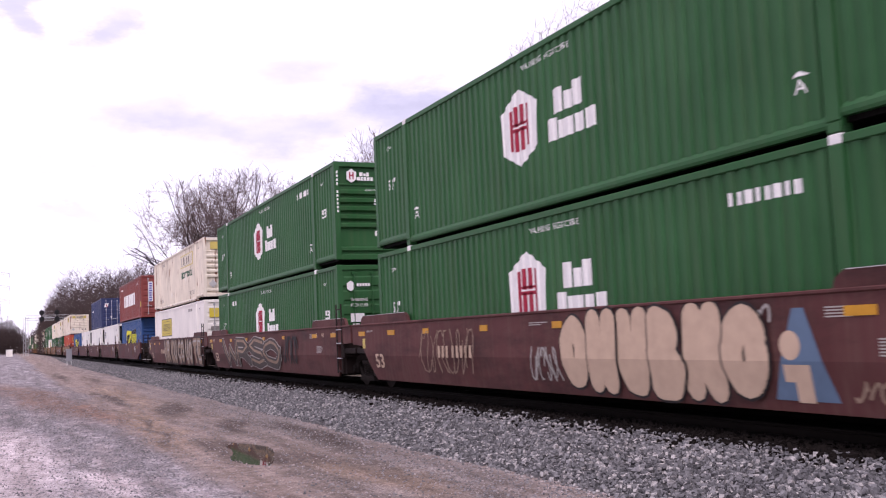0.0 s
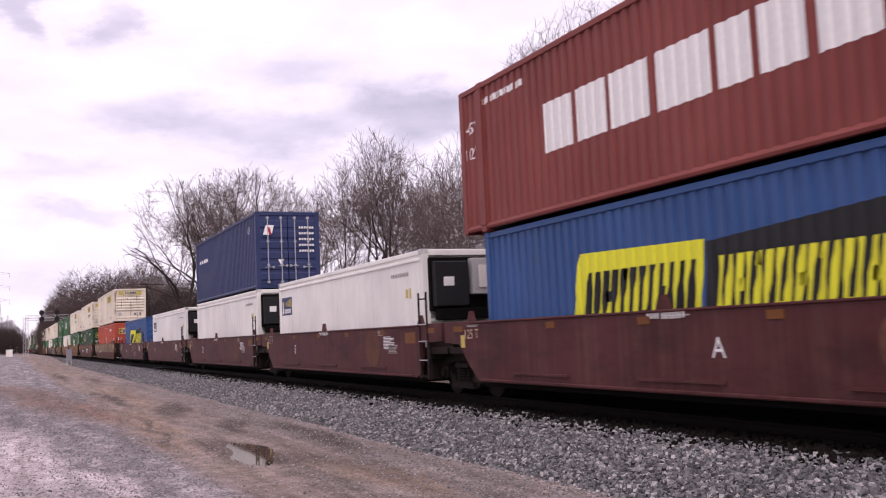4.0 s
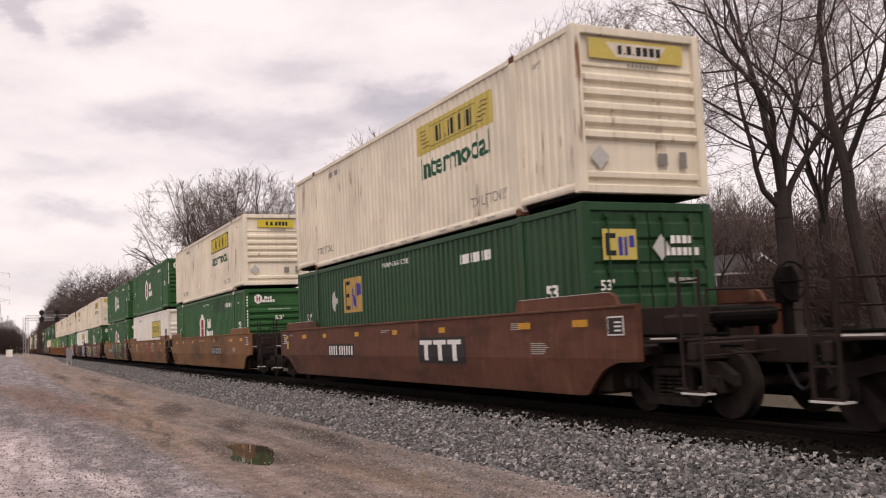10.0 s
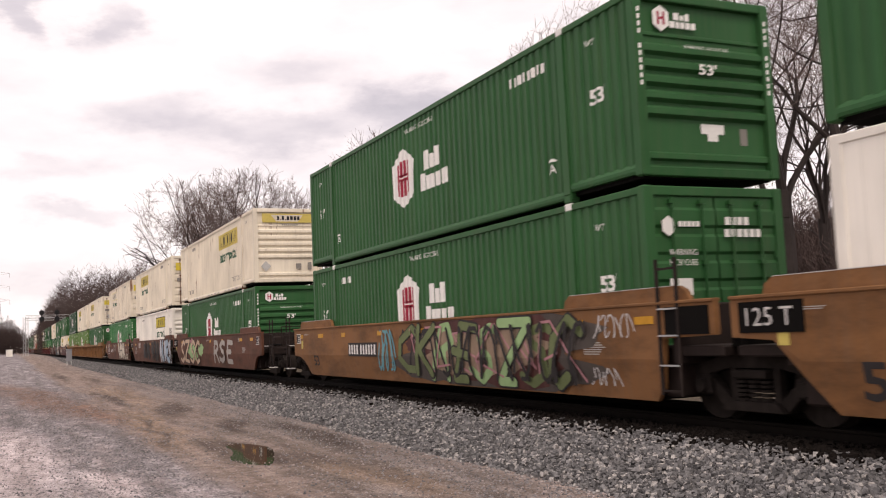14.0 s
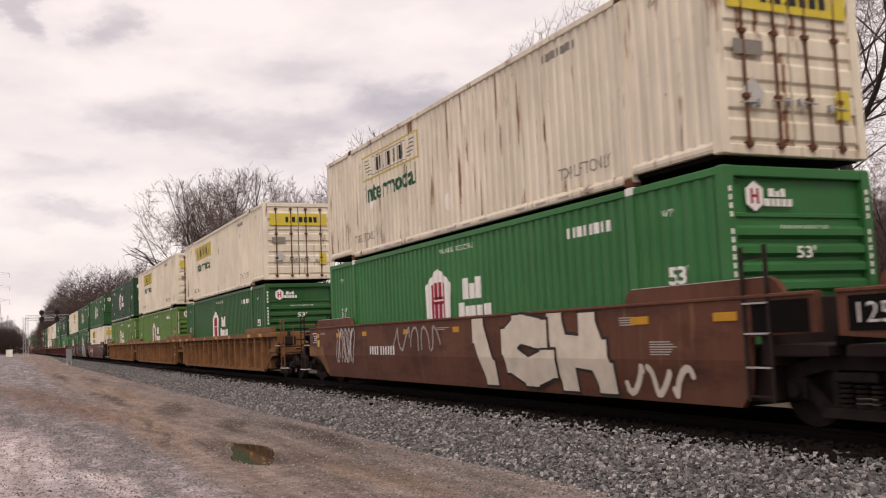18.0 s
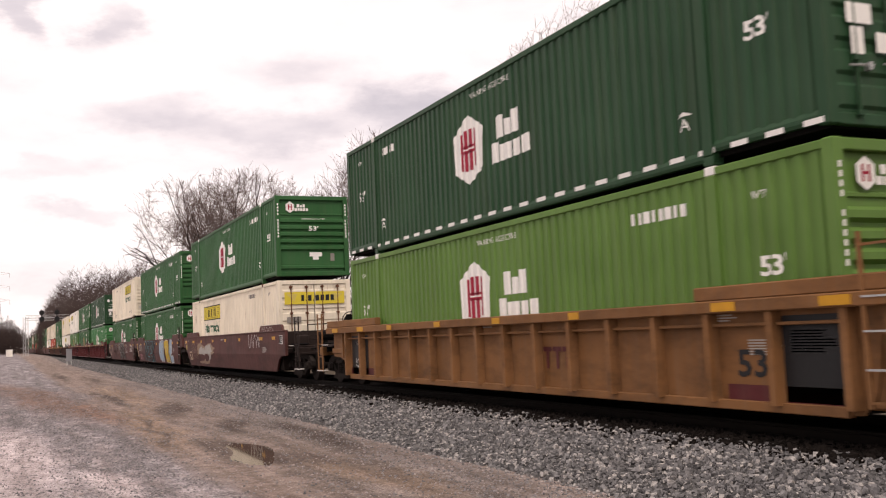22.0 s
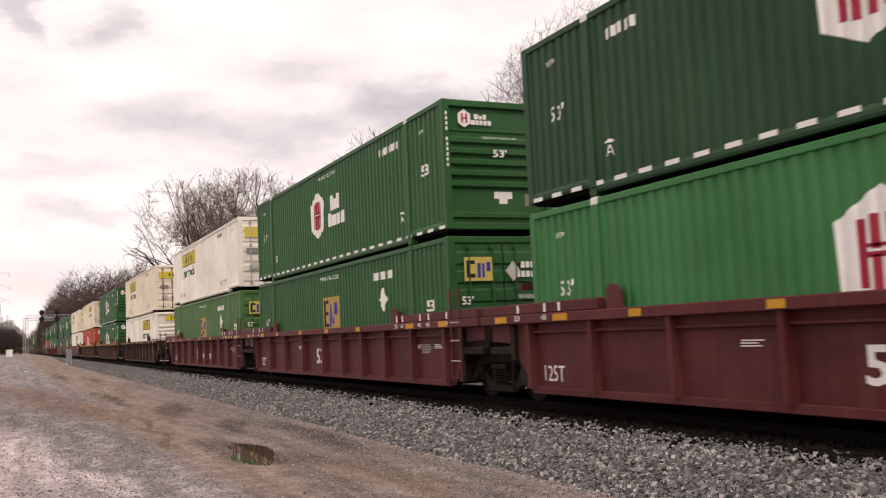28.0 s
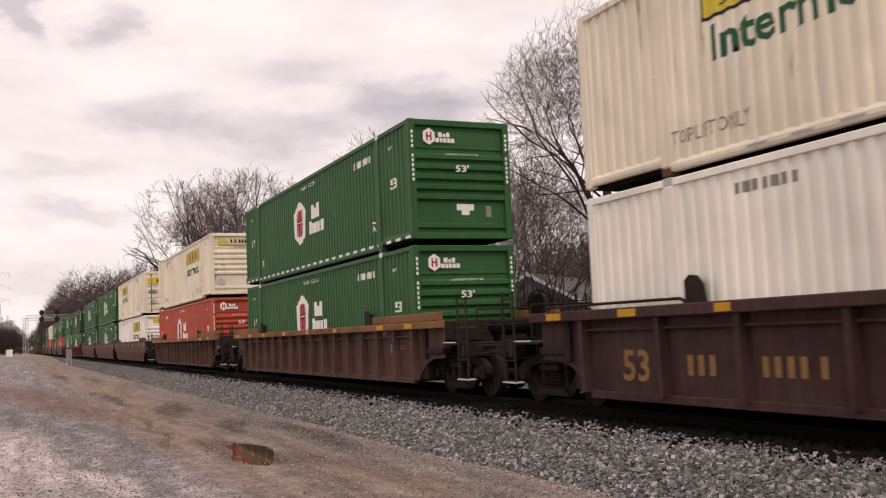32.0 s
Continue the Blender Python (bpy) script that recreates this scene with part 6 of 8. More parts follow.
# dark sheet over the bed: grease stain plus painted shade of the train
oil_shade_bm = bmesh.new()
prism(oil_shade_bm, [(7.9, -0.24), (8.15, -0.14), (10.9, -0.14), (11.2, -0.24)], "y", -80, 2400)
tagged(new("track_bed", mesh_of(oil_shade_bm, "track_bed", M["oily"])), "oil-stained ballast between the rails, darkened for the shade under the cars", "ballast", kind="structure")
track = thing("railway_track", "steel rails on dark timber ties in grey ballast", "track", kind="structure")
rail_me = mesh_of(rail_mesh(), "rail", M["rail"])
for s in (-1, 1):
    part("rail", rail_me, M["rail"], track, "steel rail coloured dark for the shade under the cars", Matrix.Translation((TRACK_X + s * 0.7535, 0, 0)))
t_bm = bmesh.new()
bevel_box(t_bm, -1.3, 1.3, -0.11, 0.11, -0.34, -0.165, 0.012)
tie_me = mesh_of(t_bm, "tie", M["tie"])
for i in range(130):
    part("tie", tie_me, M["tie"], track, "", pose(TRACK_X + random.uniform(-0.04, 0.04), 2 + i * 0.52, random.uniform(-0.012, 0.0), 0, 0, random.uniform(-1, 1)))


# ---- trees ----
def tube(vs, fs, a, b, r0, r1, n):
    d = (b - a).normalized()
    u = d.orthogonal().normalized()
    w = d.cross(u)
    k = len(vs)
    for p, r in ((a, r0), (b, r1)):
        for i in range(n):
            t = i * 2 * math.pi / n
            vs.append(p + r * (math.cos(t) * u + math.sin(t) * w))
    for i in range(n):
        j = (i + 1) % n
        fs.append((k + i, k + j, k + n + j, k + n + i))


def spike(vs, fs, a, b, r):
    """A twig's tip: three faces that run out to a point."""
    d = (b - a).normalized()
    u = d.orthogonal().normalized() * r
    w = d.cross(u)
    k = len(vs)
    vs.extend((a + u, a - u * 0.5 + w * 0.87, a - u * 0.5 - w * 0.87, b))
    fs.extend(((k, k + 1, k + 3), (k + 1, k + 2, k + 3), (k + 2, k, k + 3)))


def grow_all(store, rnd, todo, limit, dens, spread, up, fine, inside, most):
    """Grows limbs breadth first, with side shoots and forks, until they leave the crown's outline or the wood is spent."""
    todo = collections.deque(todo)
    made = 0
    while todo and made < most:
        q, d, r, length, depth = todo.popleft()
        steps = 6 if depth == 1 else (4 if depth < 4 else 3)
        turn = rnd.uniform(0, 6.283)
        bend = 0.15 if depth < 3 else 0.19
        for i in range(steps):
            d = (d + Vector((rnd.gauss(0, bend), rnd.gauss(0, bend), rnd.gauss(0, bend * 0.7) + up * 0.08))).normalized()
            e = q + d * (length / steps) * rnd.uniform(0.8, 1.2)
            r1 = max(fine * 0.7, r * (1 - (0.72 if depth == 1 else 0.5) / steps))
            big, out = r > 0.03, (depth > 1 or i > 2) and not inside(e)
            made += 1
            if not big and (out or (depth >= limit and i == steps - 1)):
                spike(store[2], store[3], q, e, r)
            else:
                tube(store[0 if big else 2], store[1 if big else 3], q, e, r, r1, 7 if r > 0.1 else (4 if big else 3))
            q, r = e, r1
            if out and r < 0.09:
                break
            if depth < limit and (i > 0 or depth > 2) and rnd.random() < (1.0 if depth < 3 else dens):
                turn += 2.4 + rnd.uniform(-0.6, 0.6)
                side = d.orthogonal().normalized()
                side.rotate(Matrix.Rotation(turn, 3, d))
                k = spread * rnd.uniform(0.7, 1.3)
                todo.append((q, (d * math.cos(k) + side * math.sin(k)).normalized(), max(fine, r * rnd.uniform(0.38, 0.6)), length * rnd.uniform(0.42, 0.7), depth + 1))
        else:
            if depth < limit:
                for k in (-1, 1):
                    side = d.orthogonal().normalized()
                    side.rotate(Matrix.Rotation(turn + k * 1.57, 3, d))
                    a = spread * rnd.uniform(0.35, 0.7)
                    todo.append((q, (d * math.cos(a) + side * math.sin(a)).normalized(), max(fine, r * rnd.uniform(0.62, 0.85)), length * rnd.uniform(0.55, 0.8), depth + 1))


def tree_meshes(seed, height, wide, low, trunk_r, fork, limbs, stems=((0.0, 0.0),), spread=0.75, up=0.25, limit=6, dens=0.7, fine=0.008, most=30000, reach=0.34):
    """Wood and twig meshes of a bare tree. wide: half the crown's width, low: where the crown begins, fork: the trunk's height,
    limbs: (lean in x, lean in y, share of the trunk's thickness) of each limb, stems: the lean of each trunk."""
    rnd = random.Random(seed)
    store = ([], [], [], [])
    lean0 = stems[0]

    def inside(p):
        t = (p.z - (low + height) / 2) / ((height - low) / 2)
        x, y = p.x - lean0[0] * p.z, p.y - lean0[1] * p.z
        rr = math.hypot(x, y) / wide
        a = math.atan2(y, x)
        rough = 1 + 0.20 * noise.noise((math.cos(a) * 1.6 + seed, math.sin(a) * 1.6, t * 1.8)) + 0.10 * noise.noise((math.cos(a) * 5 + seed, math.sin(a) * 5, t * 6)) + rnd.gauss(0, 0.05)
        return rr * rr + t * t < rough * rough
    todo = []
    for si, (lx, ly) in enumerate(stems):
        d = Vector((lx, ly, 1)).normalized()
        q = Vector((0.45 * si * (1 if lx >= 0 else -1), 0.3 * (si % 3 - 1) * (si > 0), -0.3))
        r = trunk_r * 1.35
        n = 6
        for i in range(n):
            e = q + (d + Vector((rnd.gauss(0, 0.045), rnd.gauss(0, 0.045), 0))) * (fork / n)
            r1 = trunk_r * (1.08 - 0.04 * i)
            tube(store[0], store[1], q, e, r, r1, 9)
            q, r = e, r1
        for ax, ay, k in limbs:
            nd = (d + Vector((ax + rnd.gauss(0, 0.07), ay + rnd.gauss(0, 0.07), 0))).normalized()
            todo.append((q - d * rnd.uniform(0.0, 0.18) * fork * (abs(ax) > 0.3), nd, trunk_r * k, height * reach * rnd.uniform(0.85, 1.15), 1))
    grow_all(store, rnd, todo, limit, dens, spread, up, fine, inside, most)
    out = []
    for nm, v, f, mt in (("trunk", store[0], store[1], "bark"), ("crown", store[2], store[3], "twig")):
        me = bpy.data.meshes.new(nm)
        me.from_pydata(v, [], f)
        me.materials.append(M[mt])
        out.append(me)
    return out


def at_angle(deg, depth):
    """Place on the ground at an angle from the line of sight (right is positive) and a distance along it."""
    a = radians(24.69 + deg)
    r = depth / math.cos(radians(deg))
    return r * math.sin(a), r * math.cos(a)


def px_deg(x):
    return math.degrees(math.atan((x - 784) / 1665.7))


def plant(meshes, px, depth, scale, turn, label, zoff=0.0, group="bare trees beyond the track"):
    x, y = at_angle(px_deg(px), depth)
    ob = thing("tree", label, "tree", group, m=Matrix.Translation((x, y, ground_z(x, y) + zoff)) @ pose(0, 0, 0, 0, 0, turn) @ Matrix.Diagonal((scale, scale, scale, 1)))
    part("trunk", meshes[0], M["bark"], ob)
    part("crown", meshes[1], M["twig"], ob, "bare twigs")
    return ob


T_BIG = tree_meshes(5, 17.6, 6.2, 5.6, 0.21, 7.0, [(-1.0, 0.1, 0.36), (-0.55, -0.3, 0.5), (-0.08, 0.25, 0.62), (0.4, -0.1, 0.5), (0.9, 0.3, 0.38)], ((-0.01, 0.0), (-0.09, 0.04)), 0.8, 0.28, 6, 0.6, 0.0088, 34000, 0.34)
T_HEAVY = tree_meshes(11, 21, 8.5, 3.0, 0.42, 7.2, [(-0.95, -0.2, 0.36), (-0.55, 0.2, 0.46), (-0.15, -0.2, 0.48), (0.05, 0.15, 0.56), (0.95, 0.1, 0.42)], ((0.0, 0.0),), 0.8, 0.25, 6, 0.55, 0.0095, 26000, 0.38)
T_LEAN = tree_meshes(15, 21, 7.0, 3.0, 0.30, 9.5, [(-0.1, 0.1, 0.78), (0.5, -0.2, 0.55), (-0.6, 0.2, 0.42)], ((-0.17, 0.05),), 0.78, 0.28, 6, 0.55, 0.0095, 22000, 0.36)
T_MID = tree_meshes(21, 15.5, 3.3, 3.0, 0.12, 5.5, [(-0.25, 0.1, 0.6), (0.02, -0.1, 0.8), (0.3, 0.15, 0.6)], ((0.0, 0.0), (0.09, 0.05)), 0.66, 0.42, 6, 0.4, 0.012, 9000, 0.32)
T_TALL = tree_meshes(51, 15, 3.2, 2.5, 0.14, 4.6, [(-0.4, -0.1, 0.55), (0.0, 0.1, 0.8), (0.35, -0.2, 0.55)], ((0.03, 0.0), (-0.12, 0.06)), 0.68, 0.4, 6, 0.42, 0.012, 10000, 0.32)
T_BUSH = tree_meshes(31, 11.5, 5.4, 0.5, 0.075, 2.2, [(-0.2, 0.1, 0.7), (0.25, -0.15, 0.7)], ((0.0, 0.0), (0.35, 0.1), (-0.38, 0.2), (0.15, -0.4), (-0.2, -0.35), (0.6, 0.05), (-0.65, 0.1)), 0.62, 0.38, 6, 0.36, 0.0095, 12000, 0.36)
T_WIDE = tree_meshes(41, 19.0, 5.6, 5.0, 0.33, 5.6, [(-0.9, 0.1, 0.45), (-0.45, -0.3, 0.55), (0.05, 0.3, 0.62), (0.5, 0.1, 0.55), (0.95, -0.2, 0.4)], ((0.0, 0.0),), 0.76, 0.25, 6, 0.6, 0.0145, 17000, 0.36)
BARE = "bare grey-brown tree with a spreading crown"
HEAVY = "tall bare dark tree with heavy forking limbs"
THICKET = "bare reddish many-stemmed thicket beyond the track"
FACE = -24.7
plant(T_BIG, 1112, 46, 1.0, FACE, BARE)
plant(T_HEAVY, 1404, 42, 1.0, FACE, HEAVY)
plant(T_LEAN, 1562, 40, 0.97, FACE, HEAVY)
plant(T_HEAVY, 1470, 57, 0.95, 200, HEAVY)
for px, dp, sc, tu in ((900, 52, 1.08, 10), (812, 58, 1.14, 80), (968, 50, 0.95, 200), (858, 66, 1.25, 140), (745, 68, 1.15, 300)):
    plant(T_BUSH, px, dp, sc, tu, THICKET)
for px, dp, sc, tu, ms in ((668, 68, 1.06, 20, T_MID), (575, 72, 0.95, 130, T_TALL), (708, 66, 0.98, 220, T_MID), (540, 80, 1.0, 300, T_TALL), (622, 76, 1.02, 77, T_MID), (765, 62, 0.72, 10, T_MID),
                           (334, 92, 0.97, FACE, T_WIDE), (428, 96, 1.05, 160, T_WIDE), (385, 99, 1.0, 260, T_WIDE), (490, 92, 0.98, 330, T_TALL), (470, 98, 1.03, 20, T_WIDE), (268, 118, 0.7, 90, T_WIDE)):
    plant(ms, px, dp, sc, tu, "bare slender tree in a belt of woods")
for px, dp, sc, tu, ms in ((1180, 85, 0.8, 33, T_MID), (1290, 90, 0.9, 63, T_MID), (1340, 74, 0.85, 93, T_TALL), (1510, 78, 0.9, 153, T_MID), (1010, 88, 0.6, 183, T_TALL), (1215, 64, 0.6, 250, T_MID), (1275, 66, 0.7, 310, T_TALL), (1585, 70, 0.9, 203, T_TALL)):
    plant(ms, px, dp, sc, tu, "bare slender tree behind the houses")


def woods(name, spots, label, seed, per=900, thick=0.03, long_=1.5):
    """A far wood: very many twigs filling domed crowns, with an uneven top."""
    rnd = random.Random(seed)
    vs, fs = [], []
    for x, y, h, wd in spots:
        zb = ground_z(x, y)
        for _ in range(per):
            a, r = rnd.uniform(0, 6.283), math.sqrt(rnd.uniform(0, 1))
            top = h * math.sqrt(1 - 0.8 * r * r) * (0.93 + 0.1 * math.sin(a * 3 + x) + rnd.gauss(0, 0.03))
            p = Vector((x + r * wd * math.cos(a), y + r * wd * math.sin(a), zb + top * rnd.uniform(0.0, 1.0) ** 0.7))
            q = p + Vector((math.cos(a) * r * 0.6 + rnd.gauss(0, 0.4), math.sin(a) * r * 0.6 + rnd.gauss(0, 0.4), rnd.uniform(0.1, 1.0))) * long_
            spike(vs, fs, p, q, thick * 1.5)
    me = bpy.data.meshes.new(name)
    me.from_pydata(vs, [], fs)
    me.materials.append(M["brush"])
    return tagged(new(name, me), label, "woods", kind="stuff")


spots = []
for px, dp, h, wd in ((96, 262, 15.0, 4.5), (108, 250, 18.5, 6.0), (126, 238, 20.5, 7.0), (148, 224, 20.5, 7.5), (172, 208, 19.0, 7.0), (198, 192, 17.8, 6.5), (222, 178, 16.5, 6.0), (246, 165, 15.5, 5.5), (270, 150, 13.5, 5.5), (300, 135, 11.0, 5.0), (335, 125, 10.0, 5.0), (92, 330, 14, 6), (72, 480, 14, 7)):
    x, y = at_angle(px_deg(px), dp)
    spots.append((x + 1, y, h, wd))
woods("far_woods", spots, "bare brown woods along the far side of the line", 71, 6500, 0.030, 1.5)
spots = []
for px, dp, h in ((2, 300, 10.5), (16, 310, 12), (27, 320, 9), (-20, 290, 12), (-60, 280, 11)):
    x, y = at_angle(px_deg(px), dp)
    spots.append((x, y, h, 4.5))
woods("roadside_thicket", spots, "dark bare thicket beside the far road", 72, 2600, 0.045, 1.4)
spots = []
for i in range(15):
    x, y = at_angle(px_deg(960 + i * 46), 108 + 5 * math.sin(i * 1.9))
    spots.append((x, y, (12.0 if i < 6 else 15.0) + 1.8 * math.sin(i * 2.7), 5.0))
for i in range(9):
    x, y = at_angle(px_deg(1240 + i * 44), 100 + 4 * math.sin(i * 2.3))
    spots.append((x, y, 12.5 + 1.5 * math.sin(i * 3.1), 4.5))
woods("wood_belt", spots, "brown bare woods behind the houses", 74, 3200, 0.03, 1.4)
spots = []
for i in range(22):
    px = 380 + i * 58
    x, y = at_angle(px_deg(px), (84 if px < 800 else 92) + 6 * math.sin(i * 2.3))
    spots.append((x, y, 6.5 + 2.0 * math.sin(i * 1.7), 5.0))
for px, dp, h in ((830, 58, 4.5), (900, 56, 4.0), (960, 60, 4.0), (1040, 66, 4.5), (1100, 60, 3.0), (1400, 60, 5.0), (1460, 58, 5.5), (1530, 55, 5.0), (1590, 52, 5.0), (1350, 76, 6.0), (1420, 78, 7.0), (1470, 70, 6.0), (1500, 74, 7.5), (1540, 68, 6.5), (1570, 72, 7.5)):
    x, y = at_angle(px_deg(px), dp)
    spots.append((x, y, h, 3.2))
for px, dp, h in ((1215, 68, 3.6), (1300, 70, 4.2), (1390, 68, 4.6), (1160, 66, 3.0), (1240, 92, 6.5), (1310, 95, 7.0), (1370, 90, 7.5), (1430, 92, 8.0), (1490, 88, 8.0), (1550, 86, 8.5), (1610, 84, 8.0)):
    x, y = at_angle(px_deg(px), dp)
    spots.append((x, y, h, 4.2))
woods("underbrush", spots, "tangled bare underbrush behind the trees", 73, 1900, 0.02, 1.1)


# ---- houses beyond the trees ----
def gable_house(name, label, px, depth, w, d, eave, ridge, turn, wall, roof, windows, overhang=0.4):
    x, y = at_angle(px_deg(px), depth)
    h = thing(name, label, "house", m=Matrix.Translation((x, y, ground_z(x, y) - 0.05)) @ pose(0, 0, 0, 0, 0, turn))
    bm = bmesh.new()
    prism(bm, [(-w / 2, 0), (w / 2, 0), (w / 2, eave), (0, ridge - 0.12), (-w / 2, eave)], "y", -d / 2, d / 2)
    wl_ = part("wall", bm, M[wall], h)
    k = (ridge - eave) / (w / 2)
    for s in (-1, 1):
        bm = bmesh.new()
        a, b = (0, ridge), (s * (w / 2 + overhang), eave - k * overhang)
        prism(bm, [a, b, (b[0], b[1] + 0.14), (a[0], a[1] + 0.16)], "y", -d / 2 - overhang, d / 2 + overhang)
        part("roof", bm, M[roof], h)
        for e in (-1, 1):
            bm = bmesh.new()
            y0 = e * (d / 2 + overhang)
            prism(bm, [(a[0], a[1] + 0.17), (b[0], b[1] + 0.15), (b[0], b[1] - 0.08), (a[0], a[1] - 0.06)], "y", *sorted((y0, y0 + e * 0.05)))
            part("barge_board", bm, M["trim"], h, "white barge board")
        bm = bmesh.new()
        box(bm, *sorted((b[0], b[0] + s * 0.06)), -d / 2 - overhang, d / 2 + overhang, b[1] - 0.04, b[1] + 0.15)
        part("gutter", bm, M["trim"], h)
    for side, u, z, ww, wh in windows:
        m = {"f": pose(u, -d / 2, z), "l": pose(-w / 2, u, z, 0, 0, -90), "b": pose(u, d / 2, z, 0, 0, 180)}[side]
        bm = bm_of((-ww / 2 - 0.1, ww / 2 + 0.1, -0.06, 0.02, wh / 2, wh / 2 + 0.12), (-ww / 2 - 0.1, ww / 2 + 0.1, -0.08, 0.02, -wh / 2 - 0.12, -wh / 2),
                   (-ww / 2 - 0.1, -ww / 2, -0.06, 0.02, -wh / 2, wh / 2), (ww / 2, ww / 2 + 0.1, -0.06, 0.02, -wh / 2, wh / 2), (-0.025, 0.025, -0.05, 0.02, -wh / 2, wh / 2))
        wf = part("window", bm, M["trim"], h, "white window frame", m)
        part("pane", bm_of((-ww / 2, ww / 2, -0.02, 0.005, -wh / 2, wh / 2)), M["glass"], wf)
    return h


gable_house("house", "grey house with dark shingle roof and white trim", 1262, 84, 7.0, 8.0, 4.7, 6.3, 48, "siding", "shingle",
            [("l", -1.0, 3.9, 0.8, 1.2), ("l", 0.0, 3.9, 0.8, 1.2), ("l", 1.0, 3.9, 0.8, 1.2), ("l", -2.0, 1.8, 1.0, 1.4), ("l", 2.0, 1.8, 1.0, 1.4)])
gable_house("house", "small grey gabled house with one attic window", 1352, 84, 3.4, 8.0, 4.4, 6.0, -40, "siding", "shingle", [("f", 0, 4.5, 0.8, 1.1), ("f", 0, 1.8, 1.2, 1.4)])
gable_house("garage", "grey gabled garage with white barge boards", 1122, 80, 7.6, 7.0, 2.9, 5.2, -36, "siding", "roof_grey", [("f", 0, 3.1, 0.8, 0.9)])
gable_house("shed", "low grey shed with a broad pale roof", 985, 64, 8.0, 10.0, 2.4, 4.6, -50, "siding", "roof_grey", [("f", 0, 1.4, 1.0, 1.0)])


# ---- line-side things ----
def lattice(bm, a, b, w, n, r=0.035):
    """A square lattice boom from a to b."""
    a, b = Vector(a), Vector(b)
    d = (b - a).normalized()
    u = d.orthogonal().normalized()
    v = d.cross(u)
    cs = [(-1, -1), (1, -1), (1, 1), (-1, 1)]
    for p, q in cs:
        o = (u * p + v * q) * w / 2
        rod(bm, a + o, b + o, r, r, 5)
    for i in range(n):
        s, e = a + (b - a) * i / n, a + (b - a) * (i + 1) / n
        for k in range(4):
            p, q = cs[k], cs[(k + 1) % 4]
            rod(bm, s + (u * p[0] + v * p[1]) * w / 2, e + (u * q[0] + v * q[1]) * w / 2, r * 0.6, r * 0.6, 4)


gx0, gyy = at_angle(px_deg(49), 205)
bridge = thing("signal_bridge", "silver lattice signal bridge spanning the track", "signal", m=Matrix.Translation((0, gyy, 0.3)))
for x in (gx0, gx0 + 10.7):
    bm = bmesh.new()
    lattice(bm, (x, 0, -1.0), (x, 0, 8.2), 0.7, 9, 0.05)
    part("leg", bm, M["galv"], bridge)
bm = bmesh.new()
lattice(bm, (gx0, 0, 7.9), (gx0 + 10.7, 0, 7.9), 0.8, 12, 0.05)
part("span", bm, M["galv"], bridge)
for x in (gx0 + 3.2, gx0 + 6.3):
    bm = bmesh.new()
    for z in (7.6, 9.0):
        rod(bm, (x, -0.5, z), (x, -0.62, z), 0.54, 0.54, 16)
        rod(bm, (x, -0.62, z), (x, -0.9, z), 0.2, 0.24, 10)
    box(bm, x - 0.12, x + 0.12, -0.5, -0.3, 6.8, 9.7)
    part("signal_head", bm, M["black"], bridge, "black twin signal head")

cx, cy = at_angle(px_deg(125), 104)
cab = thing("relay_cabinet", "grey metal relay cabinet on legs beside the track", "cabinet", m=Matrix.Translation((cx, cy, ground_z(cx, cy) + 0.1)) @ Matrix.Diagonal((0.62, 0.62, 0.78, 1)))
bm = bmesh.new()
bevel_box(bm, -0.45, 0.45, -0.4, 0.4, 0.45, 2.1, 0.03)
part("body", bm, M["siding"], cab)
for sx2 in (-0.35, 0.35):
    part("leg", bm_of((sx2 - 0.06, sx2 + 0.06, -0.3, 0.3, -0.1, 0.45)), M["grey_eq"], cab)
part("roof_cap", bm_of((-0.52, 0.52, -0.47, 0.47, 2.1, 2.16)), M["galv"], cab)

hx, hy = at_angle(px_deg(20), 210)
hut = thing("equipment_hut", "small white metal equipment hut beside the far road", "hut", m=Matrix.Translation((hx, hy, ground_z(hx, hy))) @ Matrix.Diagonal((0.7, 0.7, 0.85, 1)))
bm = bmesh.new()
bevel_box(bm, -0.95, 0.95, -0.9, 0.9, 0.0, 1.75, 0.04)
part("body", bm, M["white"], hut)
part("roof_cap", bm_of((-1.05, 1.05, -1.0, 1.0, 1.75, 1.85)), M["white"], hut)

tx, ty = at_angle(px_deg(-3), 420)
pylon = thing("power_pylon", "tall grey lattice power pylon in the distance", "pylon", m=Matrix.Translation((tx, ty, 0)))
bm = bmesh.new()
for z0, z1, w0, w1 in ((0, 14, 3.4, 2.2), (14, 28, 2.2, 1.2), (28, 41, 1.2, 0.5)):
    for p, q in ((-1, -1), (1, -1), (1, 1), (-1, 1)):
        rod(bm, (p * w0, q * w0, z0), (p * w1, q * w1, z1), 0.12, 0.1, 5)
        rod(bm, (p * w0, q * w0, z0), (-q * w1, p * w1, z1), 0.07, 0.07, 4)
part("mast", bm, M["galv"], pylon)
for z in (24, 30, 36):
    bm = bmesh.new()
    for s in (-1, 1):
        rod(bm, (0, 0, z + 0.8), (s * 5.5, 0, z), 0.09, 0.06, 5)
        rod(bm, (0, 0, z - 0.8), (s * 5.5, 0, z), 0.09, 0.06, 5)
        rod(bm, (s * 5.5, 0, z), (s * 5.5, 0, z - 2), 0.08, 0.08, 5)
    part("cross_arm", bm, M["galv"], pylon)

px_, py_ = at_angle(px_deg(1086), 40)
pole = thing("wooden_pole", "weathered wooden pole standing among the trees", "pole", m=Matrix.Translation((px_, py_, ground_z(px_, py_))))
bm = bmesh.new()
rod(bm, (0, 0, -0.3), (0, 0, 8.2), 0.15, 0.11, 10)
